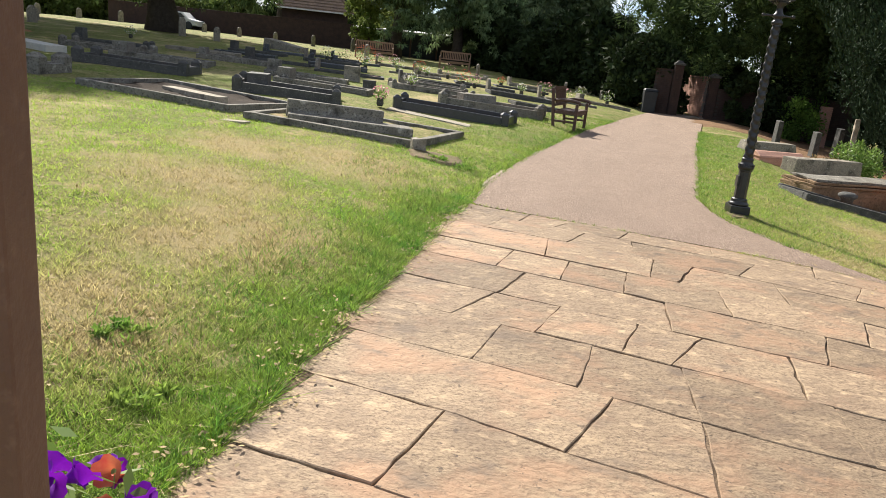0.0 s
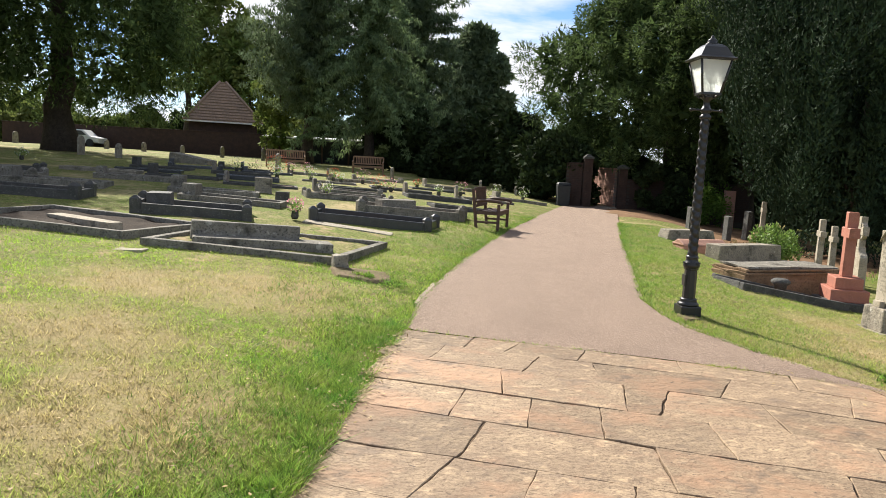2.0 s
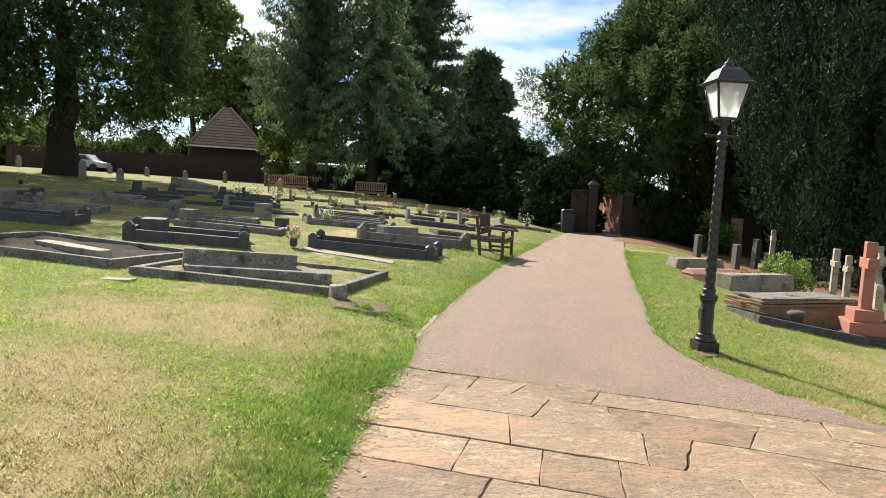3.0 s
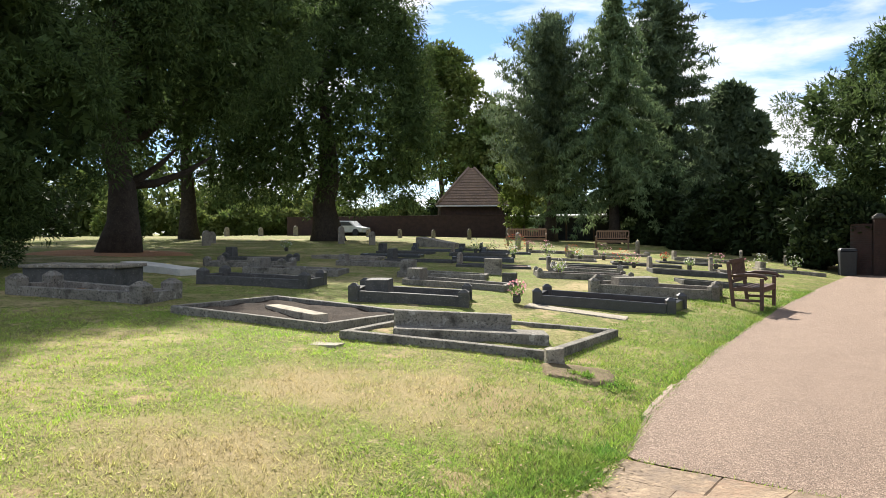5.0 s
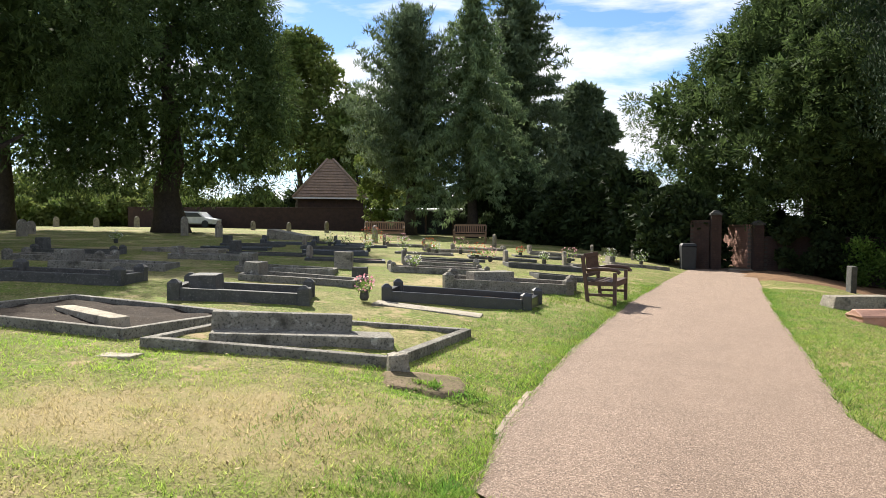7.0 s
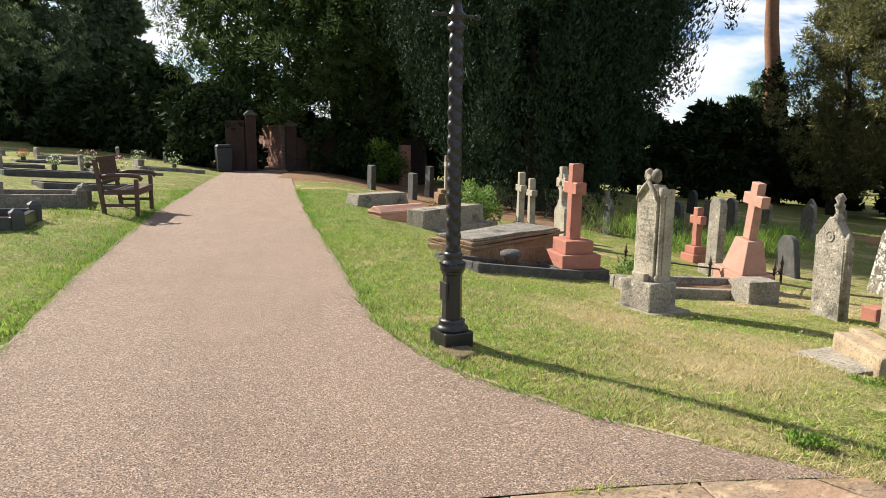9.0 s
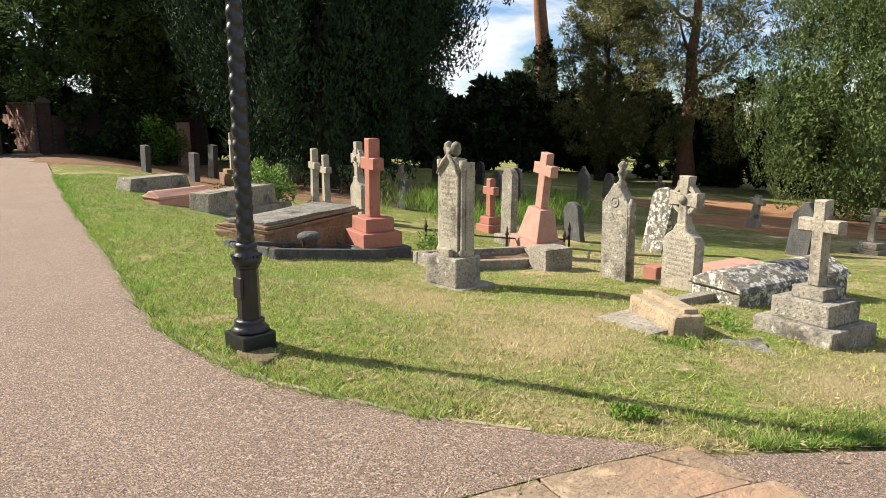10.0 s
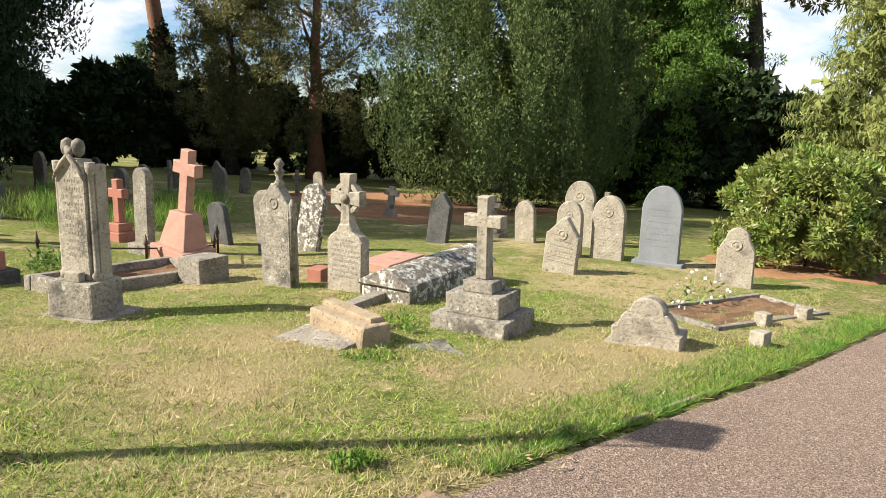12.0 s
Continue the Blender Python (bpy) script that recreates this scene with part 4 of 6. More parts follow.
def brick_wall(name, x0, y0, x1, y1, h, thick, material, label, courses=True, lift=0.0, cope=True):
    """A wall with recessed joints: a mortar core and courses of bricks as one laid skin, with a coping."""
    L = math.hypot(x1 - x0, y1 - y0)
    zc = ground_z((x0 + x1) / 2, (y0 + y1) / 2) + lift
    t = thing(name, (x0 + x1) / 2, (y0 + y1) / 2, zc, math.degrees(math.atan2(y1 - y0, x1 - x0)), label, "wall", kind="structure")
    bm = bmesh.new()
    box(bm, 0, 0, -0.4, L, thick - 0.02, h + 0.4, 0)
    part("core", bm, M_SHADEMORTAR if material == M_SHADEBRICK and courses else M_MORTAR if courses else material, t)
    if courses:
        V, F = [], []
        def put(cx, cy, cz, sx, sy, sz):
            k = len(V)
            for dz in (0, 1):
                for dx, dy in ((-1, -1), (1, -1), (1, 1), (-1, 1)):
                    V.append((cx + dx * sx / 2, cy + dy * sy / 2, cz + dz * sz))
            F.extend(((k, k + 3, k + 2, k + 1), (k + 4, k + 5, k + 6, k + 7), (k, k + 1, k + 5, k + 4), (k + 1, k + 2, k + 6, k + 5), (k + 2, k + 3, k + 7, k + 6), (k + 3, k, k + 4, k + 7)))
        n = int(h / 0.075)
        for c in range(n):
            q = -L / 2 + (0.112 if c % 2 else 0.0)
            while q < L / 2 - 0.06:
                b = min(0.215, L / 2 - q)
                put(q + b / 2, 0, c * 0.075, b, thick, 0.065)
                q += 0.225
        ob = raw("brickwork", V, F, material, t)
        tagged(ob, kind="stuff")
    if cope:
        bm = bmesh.new()
        box(bm, 0, 0, h, L + 0.03, thick + 0.06, 0.07, 0.012)
        part("coping", bm, material, t)
    return t


brick_wall("wall_west", 3.9, 34.6, 4.55, 34.4, 1.75, 0.24, M_SHADEBRICK, "old red brick boundary wall beside the gate")
brick_wall("wall_north", 6.35, 34.2, 11.5, 34.8, 1.5, 0.24, M_SHADEBRICK, "old red brick boundary wall under the yews")
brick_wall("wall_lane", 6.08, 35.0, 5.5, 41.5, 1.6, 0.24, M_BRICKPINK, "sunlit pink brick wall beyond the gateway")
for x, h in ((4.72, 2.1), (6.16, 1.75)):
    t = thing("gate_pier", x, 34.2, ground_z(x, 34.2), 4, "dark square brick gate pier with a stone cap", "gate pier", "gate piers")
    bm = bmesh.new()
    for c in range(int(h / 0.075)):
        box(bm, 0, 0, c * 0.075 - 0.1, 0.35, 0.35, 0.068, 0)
    tagged(part("shaft", bm, M_SHADEBRICK, t), kind="stuff")
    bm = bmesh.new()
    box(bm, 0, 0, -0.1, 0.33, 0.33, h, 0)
    part("core", bm, M_SHADEMORTAR, t)
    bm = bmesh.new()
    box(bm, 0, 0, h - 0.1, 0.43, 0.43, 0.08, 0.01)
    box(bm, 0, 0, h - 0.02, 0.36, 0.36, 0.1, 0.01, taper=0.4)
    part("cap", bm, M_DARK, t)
gs = thing("gate_slope", 6.9, 34.0, 0.0, 0, "stone step at the gateway", "step")
bm = bmesh.new()
box(bm, -1.3, 0.35, -0.1, 0.9, 0.4, 0.13, 0.012)
part("tread", bm, M_LIME, gs)
tb = thing("litter_bin", 3.75, 34.0, ground_z(3.75, 34.0), 6, "dark litter bin against the wall", "bin")
bm = bmesh.new()
box(bm, 0, 0, 0, 0.5, 0.45, 0.85, 0.03, taper=1.08)
part("body", bm, M_BIN, tb)
bm = bmesh.new()
box(bm, 0, 0, 0.86, 0.58, 0.52, 0.1, 0.04, taper=0.8)
part("lid", bm, M_BIN, tb)
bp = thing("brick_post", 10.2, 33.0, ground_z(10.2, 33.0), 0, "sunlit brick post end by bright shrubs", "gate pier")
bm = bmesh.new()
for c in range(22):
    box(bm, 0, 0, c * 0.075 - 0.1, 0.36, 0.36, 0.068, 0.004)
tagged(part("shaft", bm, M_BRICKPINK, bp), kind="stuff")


def hip_house(x, y, turn, w, d, wall_h, roof_h, ridge, label, windows=()):
    t = thing("house", x, y, ground_z(x, y), turn, label, "house")
    bm = bmesh.new()
    box(bm, 0, 0, -0.5, w, d, wall_h + 0.5, 0)
    part("wall", bm, M_SHADEBRICK, t)
    o = 0.5
    V = [(-w / 2 - o, -d / 2 - o, wall_h), (w / 2 + o, -d / 2 - o, wall_h), (w / 2 + o, d / 2 + o, wall_h), (-w / 2 - o, d / 2 + o, wall_h), (-ridge / 2, 0, wall_h + roof_h), (ridge / 2, 0, wall_h + roof_h)]
    F = [(0, 1, 5, 4), (1, 2, 5), (2, 3, 4, 5), (3, 0, 4), (3, 2, 1, 0)]
    rf = raw("roof", V, F, M_TILE, t)
    for k in range(14):
        bm = bmesh.new()
        q = (k + 0.5) / 14
        half = (w / 2 + o) * (1 - q) + ridge / 2 * q
        box(bm, 0, -(d / 2 + o) * (1 - q) - 0.02, wall_h + roof_h * q, 2 * half, 0.1, 0.05, 0.008)
        part("tile_course", bm, M_TILE, rf)
    for s in (-1, 1):
        bm = bmesh.new()
        tube(bm, ((s * (w / 2 + o), -d / 2 - o, wall_h + 0.05), (s * ridge / 2, 0, wall_h + roof_h + 0.05)), (0.13, 0.13), 8)
        part("hip_tiles", bm, M_TILE, rf)
    bm = bmesh.new()
    box(bm, 0, -d / 2 - o, wall_h - 0.12, w + 2 * o, 0.12, 0.14, 0.02)
    part("gutter", bm, M_WHITEPAINT, t)
    for wx, ww in windows:
        win = part("window", (lambda b: (box(b, wx, -d / 2 - 0.01, 1.0, ww, 0.08, 1.1, 0.01), b)[1])(bmesh.new()), M_WHITEPAINT, t)
        bm = bmesh.new()
        box(bm, wx, -d / 2 - 0.04, 1.08, ww - 0.16, 0.06, 0.94, 0)
        part("pane", bm, M_BLACKG, win)
    return t


hip_house(-28.8, 77.0, 24, 6.6, 6.0, 3.2, 4.2, 0.6, "brick house with a steep clay-tiled pyramid roof", windows=((-2.5, 1.2), (2.2, 1.2)))
hip_house(-5.8, 80.0, 5, 11.0, 7.0, 4.2, 2.4, 6.0, "far house with a low red tiled roof")
brick_wall("wall_boundary", -44.0, 64.5, -19.5, 68.0, 1.9, 0.25, M_SHADEBRICK, "long dark brick boundary wall before the house", courses=False)
sh = thing("open_shed", -14.0, 62.0, ground_z(-14, 62), 12, "low dark open shed with a pale sheet roof", "shed")
bm = bmesh.new()
box(bm, 0, 1.6, -0.2, 9.0, 0.15, 2.3, 0.01)
part("back_wall", bm, M_BIN, sh)
for k in range(5):
    bm = bmesh.new()
    box(bm, -4.3 + k * 2.15, -1.2, -0.2, 0.14, 0.14, 2.2, 0.01)
    part("post", bm, M_DARKWOOD, sh)
bm = bmesh.new()
box(bm, 0, 0.1, 1.98, 9.6, 3.6, 0.1, 0.02, tilt=(3, 0))
part("roof", bm, M_METALROOF, sh)
for x, y in ((-36.5, 64.0),):
    t = thing("parked_car", x, y, ground_z(x, y), 6, "pale parked car glinting beyond the wall", "car", "parked cars")
    bm = bmesh.new()
    slab_from(bm, [(-2.1, 0.3), (2.1, 0.3), (2.15, 0.75), (1.3, 0.9), (0.7, 1.42), (-1.0, 1.45), (-1.7, 0.95), (-2.1, 0.85)], 1.7, None, 0.08)
    part("body", bm, M_METALROOF, t)
    bm = bmesh.new()
    slab_from(bm, [(-1.45, 0.95), (1.1, 0.95), (0.62, 1.34), (-0.95, 1.37)], 1.72, None, 0.02)
    part("windows", bm, M_BLACKG, t)
    for wx in (-1.35, 1.35):
        for s in (-1, 1):
            bm = bmesh.new()
            lathe(bm, ((0.32, -0.1), (0.34, 0), (0.32, 0.1)), 16)
            bmesh.ops.transform(bm, verts=bm.verts, matrix=pose(wx, s * 0.8, 0.33, 90, 0, 0))
            part("wheel", bm, M_BIN, t)

# timber upright at the paving edge with a hanging basket
tp = thing("timber_post", 1.347, 3.392, 0.0, 17, "brown stained timber upright standing on the paving", "post")
bm = bmesh.new()
box(bm, 0, 0, 0.01, 0.11, 0.045, 2.45, 0.004)
part("upright", bm, M_POST, tp)
bm = bmesh.new()
box(bm, 0, 0, 0.005, 0.14, 0.075, 0.06, 0.006)
part("foot_plate", bm, M_IRON, tp)
pt = thing("hanging_basket", 1.32, 3.5, 0.93, 0, "wire basket of purple and red petunias hung on a post", "hanging basket")
bm = bmesh.new()
lathe(bm, ((0.02, -0.09), (0.06, -0.075), (0.085, -0.04), (0.095, 0.02), (0.1, 0.06), (0.088, 0.06), (0.07, 0.03)), 20)
part("basket", bm, M_SOIL, pt)
bm = bmesh.new()
tube(bm, ((-0.03, -0.1, 0.1), (-0.03, -0.05, 0.11), (-0.02, -0.02, 0.1), (-0.02, 0.0, 0.03)), (0.005,) * 4, 6)
part("bracket", bm, M_IRON, pt)
c = rng.normal(size=(380, 3)) * (0.045, 0.045, 0.035) + (0, 0, 0.1)
leaves("foliage", c, unit(380) + (0, 0, 0.4), unit(380), 0.028, 0.011, M_WEED, pt)
for k in range(44):
    bm = bmesh.new()
    n = 15
    throat = [bm.verts.new((math.cos(2 * math.pi * i / n) * 0.003, math.sin(2 * math.pi * i / n) * 0.003, -0.013)) for i in range(n)]
    ring = [bm.verts.new((math.cos(2 * math.pi * i / n) * 0.008, math.sin(2 * math.pi * i / n) * 0.008, -0.004)) for i in range(n)]
    rim = [bm.verts.new((math.cos(2 * math.pi * i / n) * 0.016 * (1 - 0.14 * (i % 3 == 0)), math.sin(2 * math.pi * i / n) * 0.016 * (1 - 0.14 * (i % 3 == 0)), 0.002 * math.sin(i * 2.1 + k))) for i in range(n)]
    for a, b in ((throat, ring), (ring, rim)):
        for i in range(n):
            bm.faces.new((a[i], a[(i + 1) % n], b[(i + 1) % n], b[i])).smooth = True
    q = unit(1)[0]
    bm.transform(pose(q[0] * 0.085, q[1] * 0.085, 0.12 + q[2] * 0.06, random.uniform(-70, 70), random.uniform(-70, 70), 0))
    part("flower", bm, M_REDPETAL if k % 9 == 5 else M_PURPLE, pt)


# ---- monuments ----
def outline(kind, w, h, n=9):
    """The outline of a headstone, foot first."""
    a = w / 2
    if kind == "round":
        top = [(a * math.cos(math.pi * k / (2 * n)), h - a + a * math.sin(math.pi * k / (2 * n))) for k in range(2 * n + 1)]
    elif kind == "gothic":
        s = h - w * 0.62
        top = []
        for k in range(n + 1):
            q = k / n
            top.append((a * (1 - q ** 1.7), s + w * 0.62 * math.sin(q * math.pi / 2)))
        top += [(-x, z) for x, z in reversed(top[:-1])]
    elif kind == "gable":
        top = [(a, h - w * 0.52), (a * 0.9, h - w * 0.5), (0.03, h), (-0.03, h), (-a * 0.9, h - w * 0.5), (-a, h - w * 0.52)]
    elif kind == "shoulder":
        top = [(a, h * 0.6), (a * 0.82, h * 0.72)]
        top += [(a * 0.62 * math.cos(math.pi * k / (2 * n)), h - a * 0.62 + a * 0.62 * math.sin(math.pi * k / (2 * n))) for k in range(2 * n + 1)]
        top += [(-a * 0.82, h * 0.72), (-a, h * 0.6)]
    elif kind == "scroll":
        top = [(a, h * 0.32), (a * 0.86, h * 0.36), (a * 0.72, h * 0.58), (a * 0.56, h * 0.7)]
        top += [(a * 0.5 * math.cos(math.pi * k / (2 * n)), h * 0.7 + h * 0.3 * math.sin(math.pi * k / (2 * n))) for k in range(2 * n + 1)]
        top += [(-a * 0.56, h * 0.7), (-a * 0.72, h * 0.58), (-a * 0.86, h * 0.36), (-a, h * 0.32)]
    else:
        top = [(a, h), (-a, h)]
    return [(-a, -0.15), (a, -0.15)] + top


def headstone(x, y, kind, w, h, d, material, label, turn=-98, lean=0.0, side=0.0, plinth=None, lines=0, ink=None, panel=False, group="headstones"):
    t = thing("headstone", x, y, ground_z(x, y) - 0.01, turn, label, "headstone", group, lean=lean)
    m = pose(0, 0, plinth[2] if plinth else 0, 0, side, 0)
    bm = bmesh.new()
    slab_from(bm, outline(kind, w, h, 8), d, m, 0.012)
    rough_up(bm, 0.006, 0.13, 0, x)
    part("slab", bm, material, t)
    if plinth:
        bm = bmesh.new()
        box(bm, 0, 0, -0.1, plinth[0], plinth[1], plinth[2] + 0.1, 0.012)
        part("plinth", bm, material, t)
    if panel:
        bm = bmesh.new()
        r = w * 0.15
        lathe(bm, ((r, 0), (r, 0.006), (r * 0.8, 0.008), (r * 0.72, 0.001), (r * 0.35, 0.001), (r * 0.3, 0.006), (0.01, 0.007)), 16)
        bmesh.ops.transform(bm, verts=bm.verts, matrix=m @ pose(0, -d / 2, h - w * 0.5, 90, 0, 0))
        part("carved_roundel", bm, material, t)
    r = random.Random(int(x * 100))
    for k in range(lines):
        bm = bmesh.new()
        z = h * 0.68 - k * h * 0.56 / max(lines, 1)
        ln = w * r.uniform(0.35, 0.72)
        q = -ln / 2
        while q < ln / 2:
            b = min(r.uniform(0.02, 0.07), ln / 2 - q + 0.01)
            box(bm, q + b / 2, -d / 2 - 0.0005, z, b, 0.004, h * 0.018, 0)
            q += b + 0.014
        bmesh.ops.transform(bm, verts=bm.verts, matrix=m)
        tagged(part("inscription_line", bm, ink or M_INK, t), kind="stuff")
    return t


def cross_shape(w, h, arm, at):
    a, b = arm / 2, w / 2
    return [(-a, 0), (a, 0), (a, at - a), (b, at - a), (b, at + a), (a, at + a), (a, h), (-a, h), (-a, at + a), (-b, at + a), (-b, at - a), (-a, at - a)]


def cross(x, y, steps, w, h, arm, d, material, label, turn=-98, side=0.0, block=None, at=0.68, taper=True, ring=0.0, step_material=None, group="stone crosses", dark_foot=False):
    """A cross on steps: steps are (width, depth, height) from the ground up; block is a tapering pedestal."""
    t = thing("grave_cross", x, y, ground_z(x, y) - 0.01, turn, label, "grave cross", group)
    lean = pose(0, 0, 0, 0, side, 0)
    z = 0.0
    for sw, sd, sh in steps:
        bm = bmesh.new()
        box(bm, 0, 0, z - (0.12 if z == 0 else 0), sw, sd, sh + (0.12 if z == 0 else 0), 0.014)
        rough_up(bm, 0.006, 0.2, 0, x + z)
        bmesh.ops.transform(bm, verts=bm.verts, matrix=lean)
        part("step", bm, M_DARK if dark_foot and z == 0 else step_material or material, t)
        z += sh
    if block:
        bm = bmesh.new()
        box(bm, 0, 0, z, block[0], block[1], block[2], 0.014, taper=block[3])
        bmesh.ops.transform(bm, verts=bm.verts, matrix=lean)
        part("pedestal", bm, material, t)
        z += block[2]
    bm = bmesh.new()
    shape = cross_shape(w, h, arm, h * at)
    if taper:
        shape[0], shape[1] = (-arm * 0.68, 0), (arm * 0.68, 0)
    slab_from(bm, shape, d, lean @ pose(0, 0, z), 0.012)
    rough_up(bm, 0.004, 0.15, 0, y)
    part("cross", bm, material, t)
    if ring:
        bm = bmesh.new()
        n = 20
        loops = []
        for k in range(n):
            a = 2 * math.pi * k / n
            loops.append([bm.verts.new((math.cos(a) * q, yy, h * at + math.sin(a) * q)) for q, yy in ((ring * 0.72, -d * 0.32), (ring, -d * 0.32), (ring, d * 0.32), (ring * 0.72, d * 0.32))])
        for k in range(n):
            p, q = loops[k], loops[(k + 1) % n]
            for i in range(4):
                bm.faces.new((p[i], p[(i + 1) % 4], q[(i + 1) % 4], q[i]))
        bmesh.ops.recalc_face_normals(bm, faces=bm.faces)
        bmesh.ops.transform(bm, verts=bm.verts, matrix=lean @ pose(0, 0, z))
        part("ring", bm, material, t)
    return t


def kerb_grave(x, y, turn, L, W, h, th, material, fill, label, posts=0.0, head=None, ledger=None, group="kerbed graves"):
    """A kerbed grave with its long side along x: four kerbs, a bed, corner posts, a low head block or a raised ledger."""
    th *= 0.85
    r = math.radians(turn)
    cz = []
    for sx, sy in ((-1, -1), (1, -1), (1, 1), (-1, 1)):
        px, py = sx * L / 2, sy * W / 2
        cz.append(ground_z(x + px * math.cos(r) - py * math.sin(r), y + px * math.sin(r) + py * math.cos(r)))
    z = sum(cz) / 4
    slope = math.degrees(math.atan2((cz[0] + cz[3]) / 2 - (cz[1] + cz[2]) / 2, L))
    t = thing("kerbed_grave", x, y, z, turn, label, "grave", group)
    t.matrix_world = t.matrix_world @ pose(0, 0, 0, 0, slope, 0)
    for k, (cx, cy, sx, sy) in enumerate(((0, -W / 2 + th / 2, L, th), (0, W / 2 - th / 2, L, th), (L / 2 - th / 2, 0, th, W - 2 * th - 0.006), (-L / 2 + th / 2, 0, th, W - 2 * th - 0.006))):
        bm = bmesh.new()
        box(bm, cx, cy, -0.15, sx, sy, h + 0.15, min(0.015, th * 0.2), tilt=(random.uniform(-1.2, 1.2), random.uniform(-0.8, 0.8)))
        rough_up(bm, 0.008, 0.25, 1, x + k)
        part("kerb", bm, material, t)
    bm = bmesh.new()
    n = 10
    bmesh.ops.create_grid(bm, x_segments=n * 2, y_segments=n, size=1)
    for v in bm.verts:
        v.co = Vector((v.co.x * (L / 2 - th), v.co.y * (W / 2 - th), h * 0.35 + 0.04 * noise.noise(Vector((v.co.x * 3 + x, v.co.y * 3, 0)))))
    part("bed", bm, fill, t)
    if posts:
        for sx in (-1, 1):
            for sy in (-1, 1):
                bm = bmesh.new()
                box(bm, sx * (L / 2 - posts / 2 + 0.01), sy * (W / 2 - posts / 2 + 0.01), -0.15, posts, posts, h + 0.15 + posts * 0.45, 0.012)
                vs = box(bm, sx * (L / 2 - posts / 2 + 0.01), sy * (W / 2 - posts / 2 + 0.01), h + posts * 0.45, posts, posts, posts * 0.3, 0.0, taper=0.3)
                part("corner_post", bm, material, t)
    if head:
        bm = bmesh.new()
        box(bm, -L / 2 + head[0] / 2 + 0.02, 0, -0.1, head[0], W * head[1], h + head[2] + 0.1, 0.015, taper=0.92)
        rough_up(bm, 0.008, 0.2, 1, y)
        part("head_block", bm, material, t)
    if ledger:
        bm = bmesh.new()
        box(bm, ledger[0], ledger[1], 0, ledger[2], ledger[3], ledger[4], 0.02)
        rough_up(bm, 0.012, 0.25, 1, x)
        part("ledger", bm, M_KERBSTONE, t)
    return t


# the tall pilastered monument with a carved scroll on top
def pilastered_monument(x, y):
    t = thing("pilastered_monument", x, y, ground_z(x, y) - 0.02, -86, "weathered pale limestone monument with side columns and carved drapery top", "headstone")
    bm = bmesh.new()
    box(bm, 0.0, 0.02, -0.1, 0.9, 0.75, 0.15, 0.02)
    rough_up(bm, 0.02, 0.2, 1, 2)
    part("footing", bm, M_GREY, t)
    bm = bmesh.new()
    box(bm, 0, 0, 0.03, 0.66, 0.46, 0.35, 0.03, taper=0.97)
    rough_up(bm, 0.012, 0.16, 1, 1)
    part("plinth", bm, M_GREY, t)
    bm = bmesh.new()
    slab_from(bm, [(-0.2, 0), (0.2, 0), (0.2, 1.0), (0.12, 1.1), (-0.12, 1.1), (-0.2, 1.0)], 0.2, pose(0, 0, 0.38), 0.01)
    part("shaft", bm, M_LIME, t)
    for s in (-1, 1):
        bm = bmesh.new()
        lathe(bm, ((0.055, 0.38), (0.055, 0.44), (0.036, 0.46), (0.034, 1.34), (0.05, 1.38), (0.055, 1.46)), 12, s * 0.235, -0.04)
        box(bm, s * 0.235, 0.06, 0.38, 0.09, 0.15, 1.06, 0.01)
        part("column", bm, M_LIME, t)
    bm = bmesh.new()
    for s in (-1, 1):
        tube(bm, [(s * 0.22, -0.115, 1.3), (s * 0.17, -0.12, 1.37), (s * 0.1, -0.12, 1.44), (s * 0.02, -0.1, 1.5), (-s * 0.05, -0.06, 1.58)], [0.012, 0.016, 0.024, 0.034, 0.04], 9)
        lathe(bm, ((0.02, 1.5), (0.06, 1.53), (0.075, 1.58), (0.06, 1.64), (0.015, 1.665)), 12, s * 0.075, -0.03)
    rough_up(bm, 0.008, 0.05, 0, 1)
    part("carved_drapery", bm, M_LIME, t)
    bm = bmesh.new()
    box(bm, 0.03, -0.16, 0.38, 0.22, 0.09, 0.09, 0.012)
    part("ledge", bm, M_LIME, t)
    r = random.Random(4)
    for k in range(11):
        bm = bmesh.new()
        ln = r.uniform(0.16, 0.3)
        q = -ln / 2
        while q < ln / 2:
            b = r.uniform(0.015, 0.05)
            box(bm, q + b / 2, -0.1005, 1.28 - k * 0.068, b, 0.004, 0.022, 0)
            q += b + 0.013
        tagged(part("inscription_line", bm, M_INK, t), kind="stuff")
    t.scale = (0.73, 0.8, 0.93)


pilastered_monument(6.55, 13.64)
cross(7.13, 16.13, ((0.86, 0.76, 0.14), (0.66, 0.58, 0.2), (0.48, 0.42, 0.19)), 0.44, 1.07, 0.17, 0.16, M_PINK, "polished pink granite cross on a stepped base", taper=False, dark_foot=True)
cross(9.32, 15.12, ((0.62, 0.55, 0.3),), 0.42, 0.8, 0.16, 0.13, M_PALEPINK, "faded pink granite cross leaning on a tapered pedestal", side=8, block=(0.48, 0.4, 0.46, 0.62), taper=False, at=0.7)
cross(10.7, 17.65, ((0.42, 0.36, 0.16), (0.3, 0.26, 0.14)), 0.36, 0.7, 0.15, 0.12, M_PINK, "small pink granite cross on a block", taper=False)
cross(7.8, 10.42, ((0.7, 0.62, 0.15), (0.5, 0.44, 0.18), (0.28, 0.26, 0.1)), 0.36, 0.71, 0.11, 0.11, M_LIME, "weathered grey stone cross on three steps", side=-1, at=0.7, taper=False, step_material=M_GREY)
cross(8.35, 20.1, ((0.42, 0.36, 0.2),), 0.36, 1.0, 0.13, 0.12, M_LIME, "pale stone cross on a block", block=(0.36, 0.3, 0.1, 0.6), side=2)
